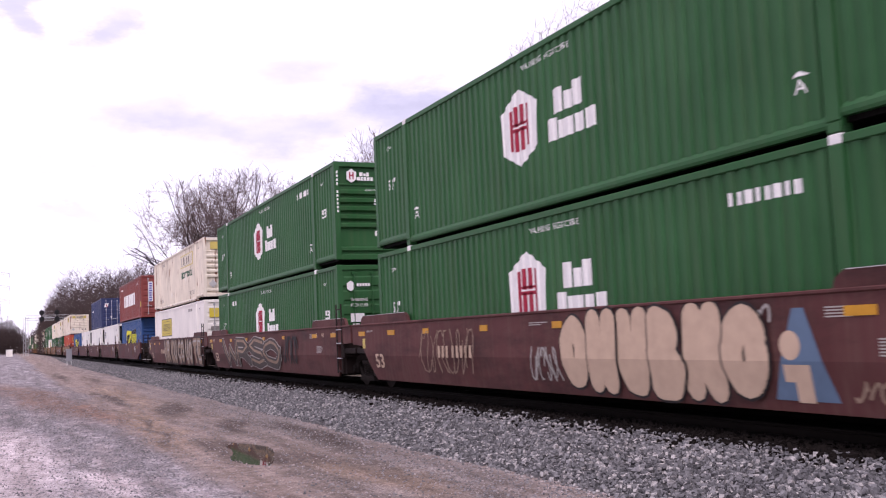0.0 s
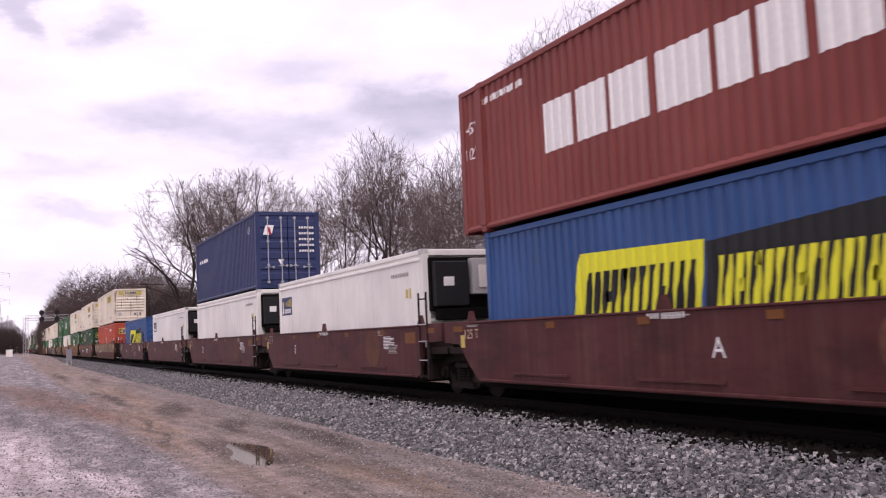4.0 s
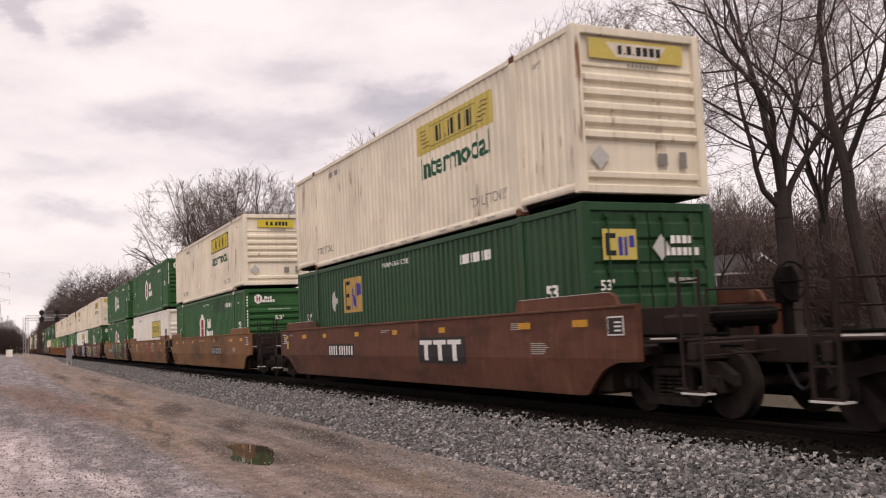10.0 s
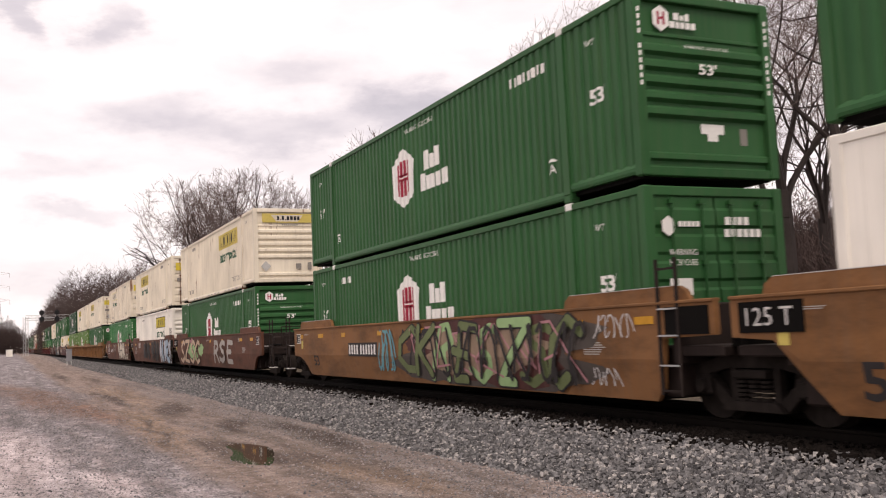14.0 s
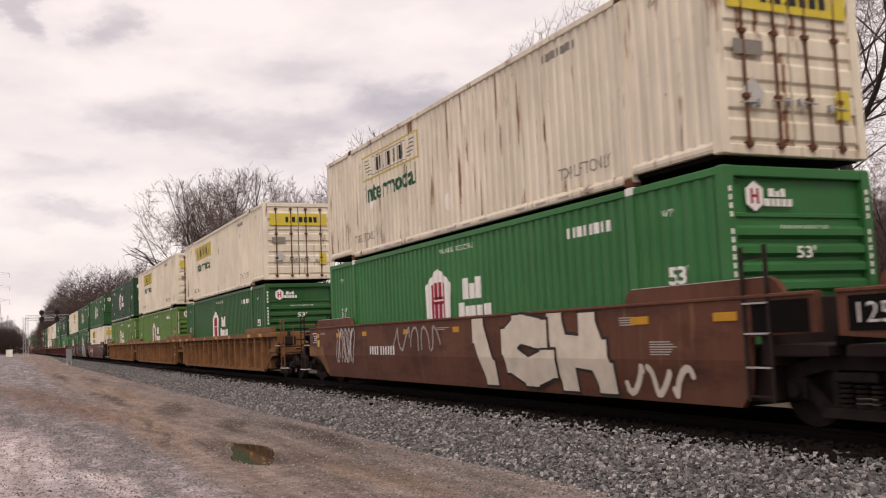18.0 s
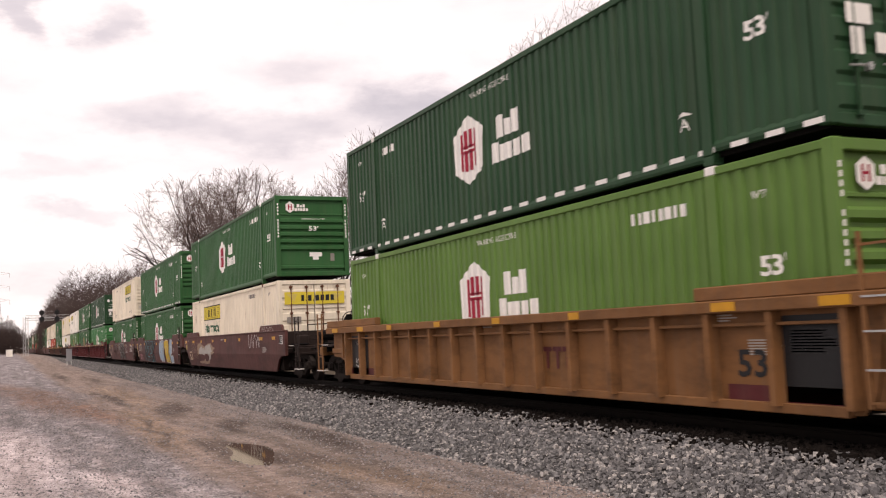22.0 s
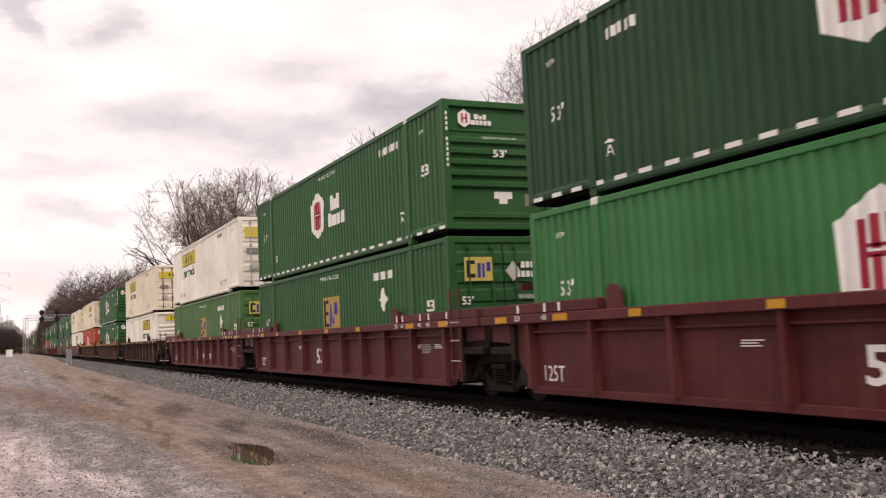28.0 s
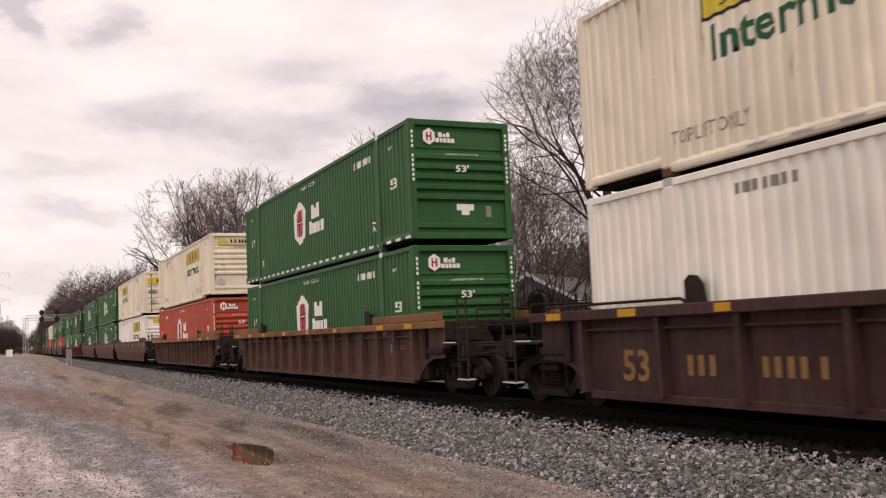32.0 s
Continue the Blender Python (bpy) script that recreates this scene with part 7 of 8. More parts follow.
part("shaft", bm, M["bark"], pole)


# ---- painted marks on the cars ----
LETTER = {
    "O": [[(0.5 + 0.42 * math.cos(a * math.pi / 8), 0.5 + 0.42 * math.sin(a * math.pi / 8)) for a in range(17)]],
    "H": [[(0.12, 0), (0.14, 1)], [(0.86, 0), (0.88, 1)], [(0.12, 0.5), (0.88, 0.52)]],
    "U": [[(0.1, 1), (0.12, 0.3), (0.35, 0.05), (0.65, 0.05), (0.88, 0.3), (0.9, 1)]],
    "B": [[(0.15, 0), (0.15, 1), (0.6, 0.95), (0.75, 0.75), (0.55, 0.52), (0.15, 0.5)], [(0.55, 0.52), (0.88, 0.3), (0.65, 0.03), (0.15, 0)]],
    "N": [[(0.1, 0), (0.12, 1), (0.85, 0), (0.9, 1)]],
    "R": [[(0.15, 0), (0.15, 1), (0.65, 0.95), (0.8, 0.72), (0.55, 0.5), (0.2, 0.48)], [(0.5, 0.48), (0.9, 0)]],
    "S": [[(0.88, 0.86), (0.5, 1), (0.15, 0.78), (0.4, 0.55), (0.75, 0.42), (0.85, 0.18), (0.5, 0), (0.1, 0.12)]],
    "A": [[(0.05, 0), (0.45, 1), (0.6, 1), (0.95, 0)], [(0.25, 0.38), (0.78, 0.38)]],
    "E": [[(0.9, 0.95), (0.2, 1), (0.15, 0.5), (0.2, 0.02), (0.92, 0)], [(0.15, 0.5), (0.75, 0.52)]],
    "C": [[(0.9, 0.85), (0.5, 1), (0.12, 0.7), (0.12, 0.3), (0.5, 0), (0.9, 0.14)]],
    "T": [[(0.02, 0.95), (0.98, 1)], [(0.5, 0.97), (0.48, 0)]],
    "K": [[(0.15, 0), (0.15, 1)], [(0.9, 1), (0.2, 0.5), (0.9, 0)]],
    "W": [[(0.02, 1), (0.25, 0), (0.5, 0.7), (0.75, 0), (0.98, 1)]],
    "I": [[(0.5, 0), (0.5, 1)]],
    "M": [[(0.05, 0), (0.15, 1), (0.5, 0.35), (0.85, 1), (0.95, 0)]],
    "P": [[(0.15, 0), (0.15, 1), (0.65, 0.95), (0.85, 0.7), (0.6, 0.48), (0.18, 0.46)]],
    "Z": [[(0.05, 0.95), (0.9, 1), (0.1, 0.05), (0.95, 0)]],
}


def stroke_bm(lines, r, lift=0.0004, sides=10):
    """Thick painted strokes: a strip for each piece and a round blot at each bend. Flat; each piece lies a hair above the last."""
    bm = bmesh.new()
    z, k = 0.0, 1.3 if sides == 4 else 1.0
    for line in lines:
        for (x0, y0), (x1, y1) in zip(line, line[1:]):
            d = Vector((x1 - x0, y1 - y0))
            if d.length < 1e-5:
                continue
            q = Vector((-d.y, d.x)).normalized() * r
            z += lift
            bm.faces.new([bm.verts.new((x, y, z)) for x, y in ((x0 + q.x, y0 + q.y), (x0 - q.x, y0 - q.y), (x1 - q.x, y1 - q.y), (x1 + q.x, y1 + q.y))])
        for x, y in line:
            z += lift
            bm.faces.new([bm.verts.new((x + r * k * math.cos((a + 0.5) * 2 * math.pi / sides), y + r * k * math.sin((a + 0.5) * 2 * math.pi / sides), z)) for a in range(sides)])
    return bm


def spray(car, bm, mat, u, z, off, name, label="", smooth=True):
    """Paint on the car side; bm holds the strokes, x to the reader's right, y up, its z the stacking order."""
    bmesh.ops.bisect_plane(bm, geom=bm.verts[:] + bm.edges[:] + bm.faces[:], plane_co=(0, 0.82 - z, 0), plane_no=(0, 1, 0))
    lean = 0.0 if car.name in FLAT else LEAN
    for v in bm.verts:
        lay, yy, zz = v.co.z, u - v.co.x, z + v.co.y
        v.co = ((-1.494 if smooth else -1.334) + (max(0, 0.82 - zz) * lean if smooth else 0) - off - lay, yy, zz)
    bm.normal_update()
    me = bpy.data.meshes.new(name)
    bm.to_mesh(me)
    bm.free()
    me.materials.append(mat)
    return part(name, me, mat, car, label)


def graffiti(car, word, ul, ur, z0, z1, r, fill, edge, seed, rim=0.045, tilt=0.0, inner=None, wild=0.0, sides=10, over=1.02):
    """A sprayed word of fat shapes from ul to ur (the reader's left and right), each shape a part with its dark edge."""
    rnd = random.Random(seed)
    n = len(word)
    w, h = (ul - ur) / n, z1 - z0
    for i, ch in enumerate(word):
        lines = []
        for ln in LETTER[ch]:
            pts = []
            for x, y in ln:
                px = (i + 0.5) * w + (x - 0.5) * (w * over - 2 * r) + tilt * (y - 0.5) * h + rnd.gauss(0, 0.015 + wild)
                py = r + y * (h - 2 * r) + rnd.gauss(0, 0.012 + wild) + 0.03 * math.sin(i * 1.7)
                pts.append((px, min(max(py, r), h - r)))
            lines.append(pts)
        base = 0.002 + 0.022 * (i % 2)
        if edge:
            spray(car, stroke_bm(lines, r + rim, 0.0003, sides), M[edge], ul, z0, base, "graffiti_edge")
        spray(car, stroke_bm(lines, r, 0.0003, sides), M[fill if isinstance(fill, str) else fill[i % len(fill)]], ul, z0, base + 0.009, "graffiti_letter", "sprayed graffiti letter")
        if inner:
            spray(car, stroke_bm([[(a + 0.02, b + 0.05) for a, b in lines[0]]], r * 0.28, 0.0003), M[inner], ul, z0, base + 0.017, "graffiti_highlight")


def scrawl(car, ul, ur, z0, z1, mat, seed, r=0.014, loops=6, smooth=True):
    """A quick tag: looping thin strokes that spell nothing."""
    rnd = random.Random(seed)
    w, h = ul - ur, z1 - z0
    lines = []
    for i in range(loops):
        x0 = w * i / loops
        a = rnd.uniform(0, 6.28)
        ln = []
        for k in range(9):
            t = k / 8
            ln.append((x0 + w / loops * (0.15 + 0.9 * t) + 0.12 * h * math.sin(a + 7 * t), h * (0.5 + 0.42 * math.sin(a + 5.2 * t + i))))
        lines.append(ln)
    tagged(spray(car, stroke_bm(lines, r, 0.0003), M[mat], ul, z0, 0.003, "scrawl", "thin sprayed scrawl", smooth), kind="stuff")


def blotch(car, ul, ur, z0, z1, mat, seed, n=5, off=0.0012):
    """Uneven patches of faded or fresh paint."""
    rnd = random.Random(seed)
    bm = bmesh.new()
    for i in range(n):
        cx, cy = rnd.uniform(0.2, 0.8) * (ul - ur), rnd.uniform(0.25, 0.75) * (z1 - z0)
        rx, ry = (ul - ur) * rnd.uniform(0.12, 0.3), (z1 - z0) * rnd.uniform(0.2, 0.42)
        bm.faces.new([bm.verts.new((cx + rx * math.cos(a * math.pi / 10) * rnd.uniform(0.75, 1.15), min(z1 - z0, max(0, cy + ry * math.sin(a * math.pi / 10) * rnd.uniform(0.75, 1.15))), i * 0.0003)) for a in range(20)])
    tagged(spray(car, bm, M[mat], ul, z0, off, "paint_patch", "patch of faded paint"), kind="stuff")


def fine_print(car, u, z, rows, w, mat="ink_white", smooth=True, h=0.017):
    """A block of stencilled lines too small to read."""
    rnd = random.Random(int(u * 100) + rows)
    rects = [(-w / 2, -w / 2 + w * rnd.uniform(0.6, 1.0), -i * h * 2, -i * h * 2 + h) for i in range(rows)]
    tagged(spray(car, quad_bm(*rects), M[mat], u, z, 0.003, "small_print", "", smooth), kind="stuff")


def number(car, u, z, n, h, mat="ink_white", plate=None, smooth=True, first=4):
    """The car's number as plain bars, on its dark plate where it has one."""
    w = h * 0.62
    if plate:
        lw = n * w * 1.32 + w
        spray(car, quad_bm((-lw / 2, lw / 2, -h * 0.72, h * 0.72)), M[plate], u, z, 0.003, "number_plate", "dark number plate", smooth)
    rects = []
    x = -(n * w * 1.3 + w * 0.6) / 2
    for i in range(n):
        rects.append((x + w * 0.14, x + w * 0.80, -h / 2, h / 2))
        x += w * 1.3 + (w * 0.6 if i == first - 1 else 0)
    tagged(spray(car, quad_bm(*rects), M[mat], u, z, 0.007, "number_strip", "", smooth), kind="stuff")


def words(car, s, u, z, h, mat="ink_white", w=None, smooth=True, proud=0.0):
    bm = text_bm(s, h, w)
    tagged(spray(car, bm, M[mat], u, z, 0.004 + proud, "lettering", "", smooth), kind="stuff")


def boxed_name(car, u, z, w, h, mat, smooth=True, plate=None):
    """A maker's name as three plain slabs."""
    if plate:
        spray(car, quad_bm((-w / 2 - 0.1, w / 2 + 0.1, -h / 2 - 0.06, h / 2 + 0.06)), M[plate], u, z, 0.003, "name_plate", "", smooth)
    k = w / 3
    tagged(spray(car, quad_bm(*[(-w / 2 + i * k, -w / 2 + i * k + k * 0.9, h * 0.28, h / 2) for i in range(3)], *[(-w / 2 + i * k + k * 0.32, -w / 2 + i * k + k * 0.6, -h / 2, h * 0.28) for i in range(3)]), M[mat], u, z, 0.007, "name_strip", "", smooth), kind="stuff")


def usual(car, smooth, short, tone="ink_white", art=True):
    """Small standing marks: load lines, test blocks and length figures by both ends."""
    e = 2.05 if short else 0
    fine_print(car, 8.3 - e, 1.42, 2, 0.5, tone, smooth, 0.012)
    fine_print(car, -6.2 + e, 1.40, 4, 0.55, tone, smooth)
    fine_print(car, -6.9 + e, 1.05, 6, 0.6, tone, smooth)
    fine_print(car, 0.2, 1.40, 2, 0.6, tone, smooth)
    spray(car, quad_bm((-0.09, 0.09, -0.12, 0.12)), M["yellow_old"], 8.75 - e, 1.12, 0.003, "test_label", "", smooth)


for car, marks, smooth, short in MARKED:
    if not marks:
        continue
    usual(car, bool(smooth), bool(short), "spray_grey")
    if marks == "cream_letters":
        graffiti(car, "OHUBNO", -0.5, -5.05, 0.27, 1.57, 0.19, "spray_cream", "spray_dark", 1, 0.035, over=1.16)
        spray(car, poly_bm([(-0.45, -0.55), (0.5, -0.55), (0.12, 0.5), (-0.05, 0.5)]), M["spray_blue"], -5.5, 0.92, 0.002, "painted_triangle", "blue sprayed triangle")
        spray(car, poly_bm([(0.16 * math.cos(a * math.pi / 8), 0.17 * math.sin(a * math.pi / 8)) for a in range(16)]), M["spray_cream"], -5.38, 1.0, 0.005, "painted_disc")
        spray(car, quad_bm((-0.2, 0.2, -0.22, -0.02), (-0.05, 0.2, -0.45, -0.22)), M["spray_cream"], -5.45, 0.8, 0.005, "painted_block")
        scrawl(car, 5.3, 2.6, 0.40, 1.45, "spray_tan", 2, 0.014, 9)
        scrawl(car, 0.55, -0.4, 0.4, 1.05, "spray_grey", 3, 0.018, 6)
        scrawl(car, -4.5, -5.1, 1.15, 1.5, "spray_grey", 4, 0.02, 3)
        scrawl(car, -6.2, -7.0, 0.38, 0.62, "spray_tan", 5, 0.02, 4)
        number(car, 3.5, 0.92, 8, 0.24, "spray_cream", None, True, 3)
        words(car, "53", 7.72, 0.70, 0.34, "spray_cream", 0.55)
    elif marks == "grey_letters":
        graffiti(car, "WRSO", 6.05, -2.6, 0.30, 1.45, 0.17, "spray_dim", "spray_grey", 11, 0.03, -0.3, "spray_tan", 0.04, 4, 1.3)
        scrawl(car, -2.9, -4.6, 0.5, 1.45, "spray_dark", 12, 0.05, 5)
        words(car, "53", 7.72, 0.68, 0.36, "spray_cream", 0.6)
        words(car, "125 T", 9.05, 1.36, 0.14, "spray_cream", 0.5)
        for s, u in (("53", 8.3), ("48", 7.1), ("45", 6.5), ("45", -6.6), ("48", -7.2), ("53", -8.2)):
            words(car, s, u, 1.38, 0.12, "spray_cream", 0.2)
    elif marks == "tan_letters":
        graffiti(car, "HRKUCOUOTE", 3.0, -8.4, 0.28, 1.55, 0.19, "spray_tan", "spray_dim", 21, 0.1, -0.08, "spray_grey")
        number(car, 3.6, 0.90, 8, 0.22, "spray_cream", None, True, 3)
        words(car, "53", 7.8, 0.66, 0.34, "spray_cream", 0.55)
    elif marks.startswith("plain"):
        if marks == "plain_b":
            scrawl(car, 0.2, -3.0, 0.55, 1.35, "spray_grey", ord(marks[-1]), 0.009, 7)
        words(car, {"a": "A", "b": "B", "c": "C", "d": "D", "e": "E"}[marks[-1]], 3.3 if marks != "plain_a" else -0.6, 0.98, 0.26, "ink_white")
        number(car, 0.4, 1.42, 11, 0.09, "ink_white", None, True, 4)
        words(car, "125 T", 6.3, 1.26, 0.18, "spray_cream", 0.58)
        fine_print(car, -4.6, 1.25, 9, 0.7)
        spray(car, poly_bm([(0.5 * math.cos(a * math.pi / 12), 0.46 * math.sin(a * math.pi / 12)) for a in range(24)]), M["car_rust"], -3.5, 1.0, 0.0015, "faded_emblem", "faded round emblem")
        spray(car, quad_bm((-0.3, 0.3, -0.12, 0.12)), M["reflect_dull"], -5.9, 1.22, 0.003, "reflective_panel")
        for u in (-3.5, 0.2, 3.8):
            part("rub_strip", shared(("rub_strip",), lambda: bm_of((-1.53, -1.48, -0.9, 0.9, 0.52, 0.56)), M["car_maroon"]), M["car_maroon"], car, "", Matrix.Translation((0, u, 0)))
    elif marks == "patchy":
        spray(car, poly_bm([(0, 0.02), (3.5, -0.03), (8, 0.04), (12, -0.02), (17.2, 0.03), (17.4, 0.73), (0.1, 0.73)]), M["car_olive"], 8.6, 0.84, 0.0014, "paint_band", "faded olive-tan overpaint")
        for i, (u, w, z, h, mt) in enumerate(((0.6, 0.7, 1.2, 0.6, "spray_tan"), (-0.5, 0.6, 1.25, 0.5, "car_tan"), (-2.0, 0.9, 1.1, 0.5, "spray_tan"), (-3.2, 0.5, 1.2, 0.6, "car_tan"), (-4.4, 0.8, 1.15, 0.55, "car_rust"), (-6.9, 0.9, 1.2, 0.5, "car_tan"))):
            spray(car, poly_bm([(-w / 2, -h / 2), (w / 2 + 0.05, -h / 2 + 0.03), (w / 2, h / 2), (-w / 2 + 0.04, h / 2 - 0.02)]), M[mt], u, z, 0.0035, "paint_patch", "squared patch of overpaint")
        scrawl(car, 0.2, -3.6, 0.85, 1.45, "spray_dim", 37, 0.03, 7)
        scrawl(car, -5.2, -6.6, 0.9, 1.4, "spray_grey", 33, 0.014, 4)
        number(car, 3.6, 0.92, 10, 0.25, "ink_white", "spray_dark")
        scrawl(car, 6.6, 5.6, 1.2, 1.5, "spray_white", 34, 0.015, 3)
    elif marks == "name_plain":
        boxed_name(car, -2.9, 0.95, 2.1, 0.42, "ink_white", True, "spray_dark")
        number(car, 3.5, 0.95, 10, 0.24, "ink_white", "spray_dark")
        words(car, "53", 8.0, 0.64, 0.3, "spray_dark", 0.5)
    elif marks == "scrawl":
        scrawl(car, 2.9, -1.0, 0.5, 1.42, "spray_dim", 41, 0.025, 9)
        scrawl(car, -2.0, -5.2, 1.15, 1.5, "spray_dim", 42, 0.022, 7)
        scrawl(car, -3.6, -5.6, 0.4, 0.72, "spray_dim", 43, 0.02, 4)
        number(car, -3.45, 0.94, 10, 0.24, "spray_grey", "spray_dark")
        words(car, "53", 7.65, 0.60, 0.42, "spray_dark", 0.75)
    elif marks == "red_name":
        boxed_name(car, -1.28, 0.93, 1.9, 0.58, "ink_red")
        scrawl(car, 4.9, 4.1, 0.85, 1.4, "spray_white", 51, 0.013, 5)
        scrawl(car, -2.6, -3.9, 0.85, 1.45, "spray_white", 52, 0.015, 5)
        scrawl(car, -4.9, -6.6, 0.4, 1.0, "spray_dim", 53, 0.018, 8)
        words(car, "C", 1.6, 1.0, 0.2, "spray_dark")
        words(car, "125 T", 8.95, 1.34, 0.22, "spray_white", 0.75, True, 0.012)
        words(car, "53", 7.35, 0.62, 0.42, "spray_dark", 0.75)
    elif marks == "mint_letters":
        blotch(car, 1.2, -6.8, 0.26, 1.56, "spray_dim", 61, 16)
        blotch(car, 1.0, -6.4, 0.26, 1.55, "car_brown", 64, 12, 0.006)
        blotch(car, 0.6, -6.4, 0.4, 1.5, "spray_tan", 65, 5, 0.010)
        scrawl(car, 1.0, -6.6, 0.34, 1.48, "spray_dark", 66, 0.04, 16)
        graffiti(car, "CKRESZSC", 0.9, -6.5, 0.30, 1.52, 0.085, ("spray_olive", "spray_olive", "spray_mint", "spray_olive", "spray_mint", "spray_mint"), "spray_dark", 62, 0.035, 0.35, None, 0.06, 10, 1.25)
        graffiti(car, "MZSKWA", 0.4, -6.2, 0.45, 1.45, 0.022, "spray_pink", None, 67, 0.05, -0.4, None, 0.12)
        scrawl(car, -6.9, -7.9, 1.1, 1.5, "spray_white", 68, 0.012, 5)
        scrawl(car, -6.7, -7.5, 0.4, 0.7, "spray_white", 69, 0.012, 5)
        number(car, 3.45, 0.97, 10, 0.24, "ink_white", "spray_dark")
        scrawl(car, 2.3, 1.3, 0.4, 1.5, "spray_teal", 63, 0.03, 5)
        words(car, "53", 7.4, 0.66, 0.3, "spray_dark", 0.5)
    elif marks == "vines":
        graffiti(car, "SZSC", 7.5, 2.0, 0.3, 1.5, 0.09, "spray_cream", "spray_dark", 71, 0.05, 0.4)
        blotch(car, 5.2, 1.0, 0.4, 1.4, "spray_mint", 72, 4)
        blotch(car, 5.4, 3.0, 1.1, 1.55, "spray_pink", 73, 2)
        graffiti(car, "RSE", -1.0, -5.0, 0.4, 1.4, 0.1, "spray_grey", None, 74, 0.04, 0.2)
        words(car, "125 T", 8.95, 1.34, 0.22, "spray_white", 0.75, True, 0.012)
    elif marks == "blue_letters":
        graffiti(car, "AIMES", -4.6, -8.7, 0.26, 1.58, 0.17, ("spray_chrome", "spray_sky"), "spray_dark", 81, 0.065, -0.1, None, 0.04, 10, 1.3)
        graffiti(car, "SOAS", 2.8, -0.4, 0.38, 1.45, 0.12, "spray_dark", "spray_dim", 82, 0.03, 0.1, None, 0.04, 10, 1.25)
        graffiti(car, "PATRO", -1.1, -4.2, 0.30, 1.52, 0.12, "spray_dark", "spray_tan", 83, 0.02, 0.0, None, 0.02, 10, 1.3)
        scrawl(car, 7.1, 6.0, 0.7, 1.2, "spray_white", 84, 0.02, 3)
        scrawl(car, 5.4, 4.1, 1.1, 1.5, "spray_white", 85, 0.03, 5)
        scrawl(car, -7.9, -8.7, 0.5, 1.4, "spray_white", 86, 0.02, 4)
        words(car, "125 T", 8.95, 1.34, 0.22, "spray_white", 0.75, True, 0.012)
    elif marks == "block_letters":
        graffiti(car, "ICH", -0.75, -5.6, 0.28, 1.58, 0.25, "spray_pale", "spray_dark", 91, 0.05, -0.28, None, 0.02, 4, 1.2)
        scrawl(car, -5.9, -7.4, 0.3, 0.75, "spray_pale", 94, 0.05, 3)
        number(car, 3.7, 0.95, 10, 0.2, "ink_white", None)
        scrawl(car, 7.1, 5.6, 0.55, 1.6, "spray_white", 92, 0.016, 9)
        scrawl(car, 3.0, 0.4, 0.9, 1.5, "spray_grey", 93, 0.025, 5)
        spray(car, poly_bm([(-0.9, 0.34), (0.4, 0.34), (0.75, -0.4), (0.5, -0.4), (0.1, 0.06), (-0.9, 0.06)]), M["car_tan"], 8.75, 0.72, 0.003, "yellow_end_band", "tan end band")
    elif marks == "blotch":
        blotch(car, 6.4, 2.0, 0.35, 1.35, "spray_tan", 101, 6)
        blotch(car, 5.6, 2.6, 0.5, 1.25, "spray_grey", 105, 4, 0.006)
        blotch(car, 6.2, 2.2, 0.3, 0.8, "car_brown", 106, 2, 0.010)
        scrawl(car, -4.4, -6.3, 1.0, 1.55, "spray_white", 102, 0.015, 5)
        scrawl(car, 7.5, 5.4, 0.5, 1.4, "spray_tan", 103, 0.009, 9)
        words(car, "53", 7.6, 0.7, 0.42, "spray_cream", 0.75)
        words(car, "125 T", 9.0, 1.36, 0.15, "spray_cream", 0.5)
        scrawl(car, -6.5, -8.2, 1.6, 1.75, "spray_grey", 104, 0.014, 5)
    elif marks == "teal_letters":
        graffiti(car, "REEK", 4.95, 0.4, 0.30, 1.52, 0.13, "spray_dark", "spray_teal", 111, 0.03, 0.1, None, 0.02, 4, 1.1)
        graffiti(car, "OUTRE", -1.6, -6.4, 0.28, 1.55, 0.17, ("spray_sky", "spray_sky", "spray_gold", "spray_gold", "spray_sky"), "spray_white", 112, 0.04, -0.12, None, 0.05, 4, 1.12)
        words(car, "53", 8.3, 0.74, 0.36, "spray_cream", 0.55)
        scrawl(car, 7.9, 6.2, 0.9, 1.4, "spray_grey", 113, 0.025, 5)
        scrawl(car, 7.6, 6.0, 0.35, 0.75, "spray_pink", 114, 0.025, 5)
    elif marks == "silver_letters":
        graffiti(car, "OUTRE", 5.1, 1.4, 0.75, 1.5, 0.085, "car_brown", "spray_grey", 121, 0.022)
        graffiti(car, "EKOR", 0.6, -2.7, 0.32, 1.55, 0.12, "spray_dim", "spray_white", 122, 0.03, -0.15)
        scrawl(car, 1.4, 0.7, 1.0, 1.5, "spray_grey", 123, 0.025, 3)
        scrawl(car, -3.1, -4.7, 0.7, 1.5, "spray_white", 124, 0.014, 6)
        scrawl(car, -6.0, -7.9, 0.8, 1.4, "spray_white", 125, 0.016, 7)
        blotch(car, 7.2, 5.6, 0.7, 1.3, "spray_tan", 126, 3)
        blotch(car, 7.2, 5.4, 0.6, 1.4, "car_brown", 127, 4, 0.006)
        words(car, "A", 0.95, 0.9, 0.24, "spray_cream")
        words(car, "53", 7.9, 0.72, 0.34, "spray_cream", 0.55)
    elif marks in ("red_ribs", "red_numbers"):
        words(car, "53", 0.85, 0.78, 0.44, "ink_white", 0.66, False)
        spray(car, quad_bm((-0.12, 0.12, -0.16, 0.16)), M["spray_grey"], 0.36, 0.72, 0.003, "stencil_box", "", False)
        if marks == "red_numbers":
            number(car, -0.66, 0.70, 4, 0.24, "ink_white", None, False, 4)
            number(car, -2.25, 0.70, 4, 0.24, "ink_white", None, False, 4)
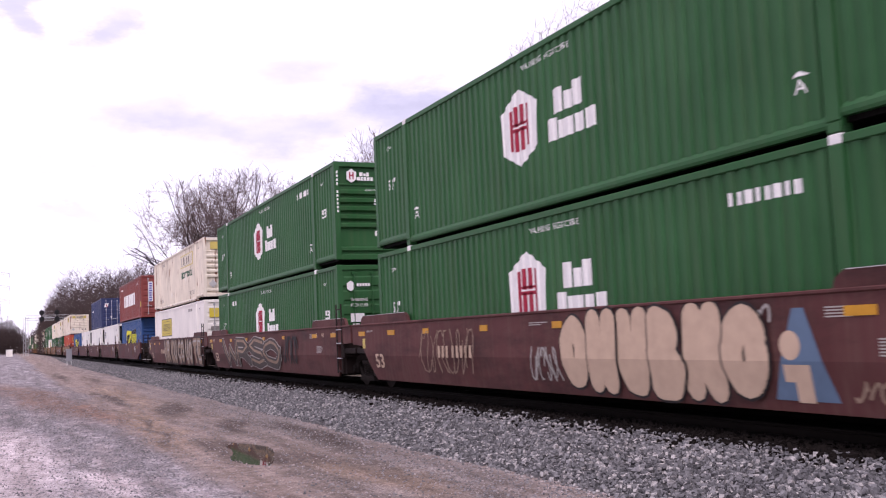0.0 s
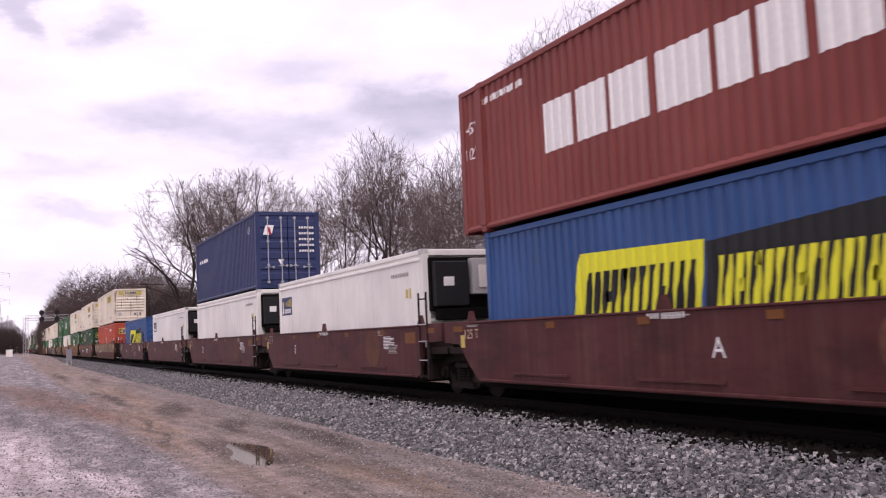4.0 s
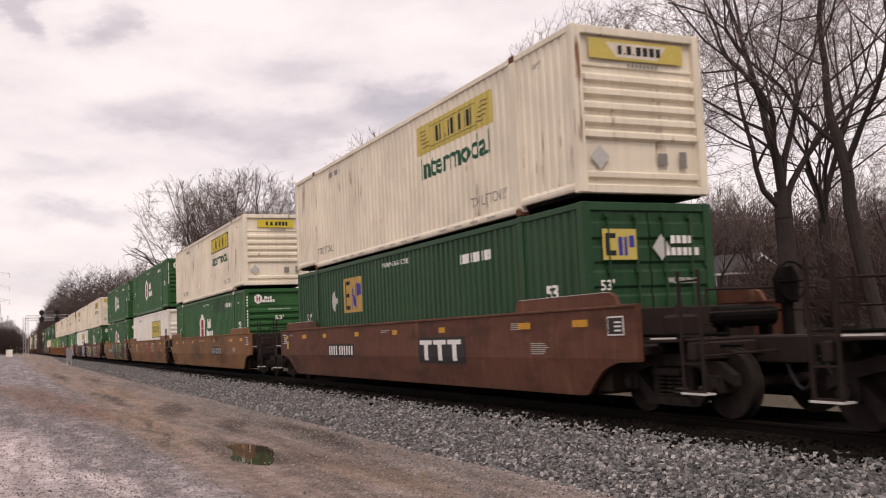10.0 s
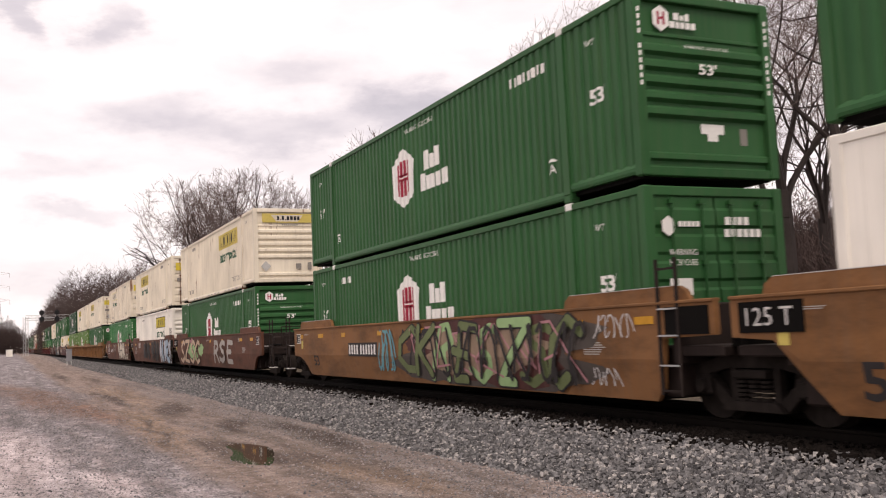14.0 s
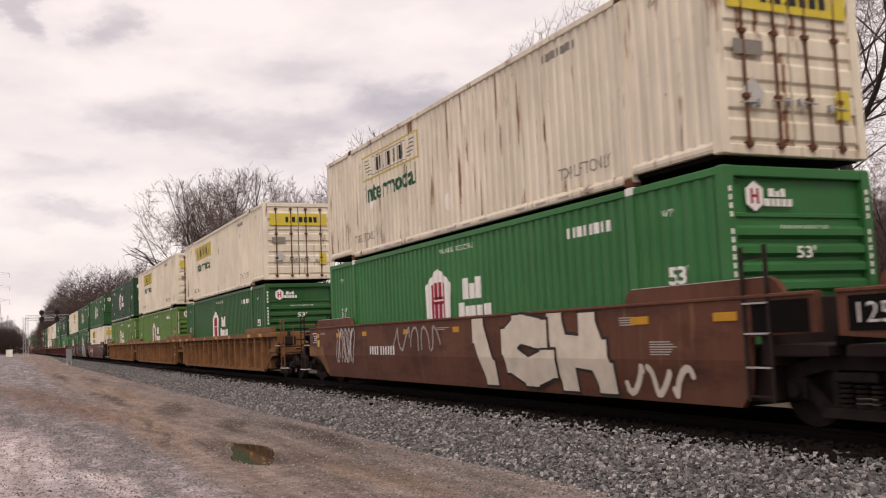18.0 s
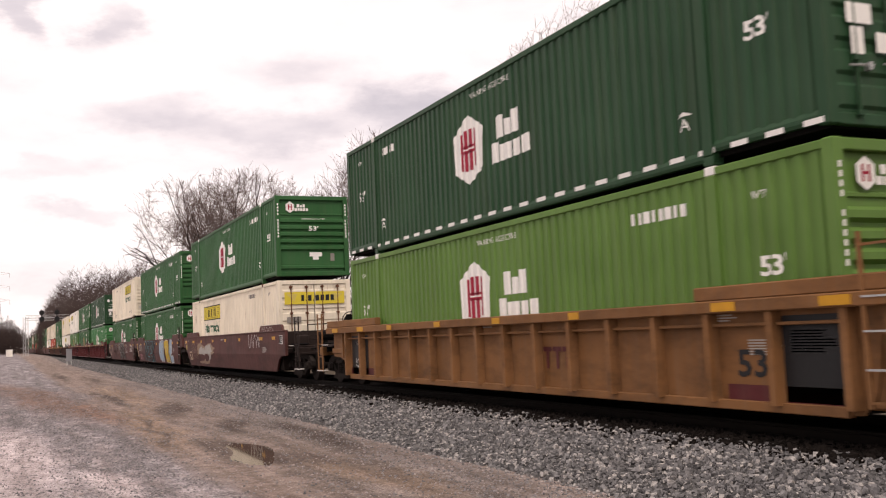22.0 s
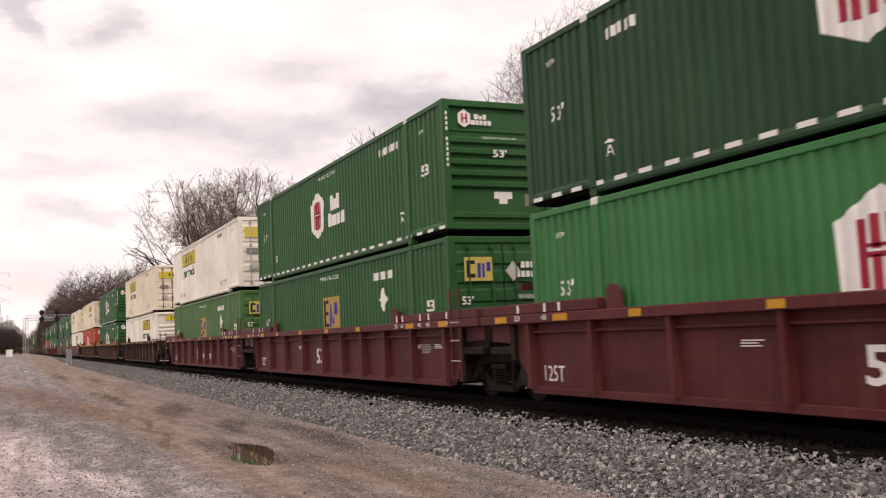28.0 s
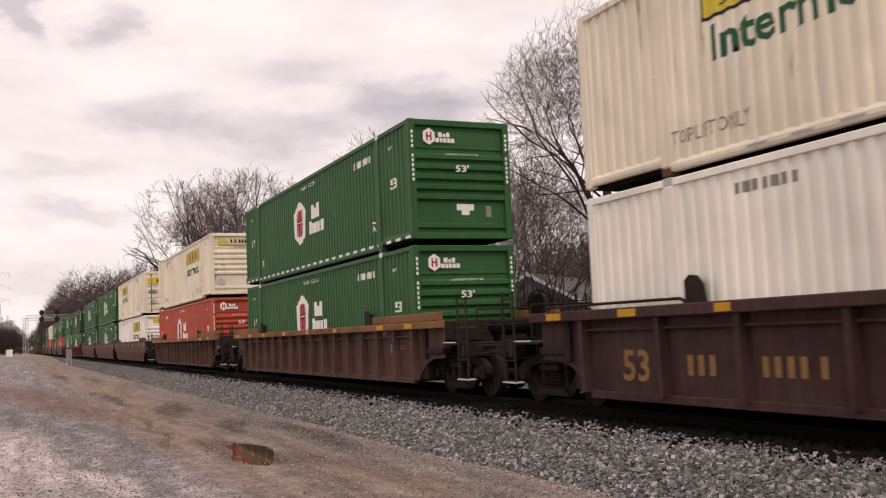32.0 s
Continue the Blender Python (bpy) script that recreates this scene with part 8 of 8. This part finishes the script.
        words(car, "125T", 7.45, 0.56, 0.26, "ink_white", 0.62, False)
        for s, u in (("20", -5.6), ("40", -5.95), ("45", -6.95), ("48", -7.4), ("53", -8.3), ("53", 8.3), ("48", 7.4), ("45", 6.95)):
            words(car, s, u, 1.49, 0.09, "ink_white", 0.18, False, 0.19)
            spray(car, quad_bm((-0.035, 0.035, -0.07, 0.07)), M["ink_white"], u, 1.65, 0.168, "length_mark", "", False)
        for u in (-6.45, -7.5, 2.8):
            fine_print(car, u, 1.05, 3, 0.45, "ink_white", False)
    elif marks == "dark_ribs":
        words(car, "53", 7.0, 0.72, 0.46, "ink_gold", 0.62, False)
        number(car, 5.5, 0.74, 3, 0.27, "ink_gold", None, False)
        number(car, 3.95, 0.74, 5, 0.25, "ink_gold", None, False)
        for i, (u, fill) in enumerate(((-0.75, 1), (-2.3, 1), (-3.9, 1), (-5.5, 1), (-7.2, 0))):
            w, h = 0.52, 0.36
            ring = [(w * math.copysign(abs(math.cos(a * math.pi / 10)) ** 0.5, math.cos(a * math.pi / 10)), h * math.copysign(abs(math.sin(a * math.pi / 10)) ** 0.5, math.sin(a * math.pi / 10))) for a in range(20)]
            if fill:
                spray(car, poly_bm(ring), M["spray_tan"] if i < 3 else M["spray_dim"], u, 0.80, 0.003, "sprayed_panel", "tan sprayed panel between the ribs", False)
            spray(car, stroke_bm([ring + ring[:1]], 0.025, 0.0002), M["spray_tan"], u, 0.80, 0.006, "sprayed_outline", "", False)
            scrawl(car, u + 0.36, u - 0.36, 0.56, 1.05, "spray_dim" if i < 3 else "spray_tan", 131 + i, 0.014, 3, False)
    elif marks == "umber_ribs":
        fine_print(car, -7.3, 1.05, 4, 0.5, "ink_gold", False)
    elif marks == "tan_ribs":
        boxed_name(car, -2.18, 0.82, 0.92, 0.36, "car_red", False)
        spray(car, quad_bm((-0.6, 0.6, -0.5, 0.5)), M["black"], 7.45, 0.82, 0.003, "dark_panel", "black stencil panel", False)
        words(car, "125T", 7.45, 0.62, 0.22, "ink_white", 0.6, False)
        fine_print(car, 7.45, 1.15, 3, 0.6, "ink_white", False)
        spray(car, quad_bm((-0.55, 0.55, -0.5, 0.5)), M["black"], -7.65, 0.84, 0.003, "dark_panel", "black stencil panel", False)
        fine_print(car, -7.65, 1.15, 8, 0.7, "ink_white", False)
        words(car, "53", -6.65, 0.78, 0.34, "black", 0.5, False)
        spray(car, quad_bm((-0.9, 0.9, -0.1, 0.1)), M["car_red"], -7.1, 0.42, 0.003, "red_foot_band", "", False)
        spray(car, quad_bm((-0.9, 0.9, -0.1, 0.1)), M["car_red"], 7.4, 0.40, 0.003, "red_foot_band", "", False)


def motions():
    for ob, mid, z in MOVERS:
        walk(ob, [(0, pose(TRACK_X, mid, z)), (16, pose(TRACK_X, mid - SPEED * 16, z)), (32, pose(TRACK_X, mid - SPEED * 32, z))])
    start = {ob: mid for ob, mid, z in MOVERS}
    for ws, car, u, y in SPINNERS:
        s = start[car] + u + y
        f0, f1 = max(0, math.floor((s - 40) / SPEED * FPS)), min(960, math.ceil((s - 1) / SPEED * FPS))
        rows = [(0, 0)] if f0 > 0 else []
        if f1 > f0:
            rows += [(f / FPS, (f - f0) / FPS * SPEED / WHEEL_R) for f in range(f0, f1 + 1)]
            if f1 < 960:
                rows.append((32, rows[-1][1]))
        else:
            rows.append((32, 0))
        walk(ws, [(t, pose(0, y, WHEEL_R, math.degrees(a))) for t, a in rows])


motions()
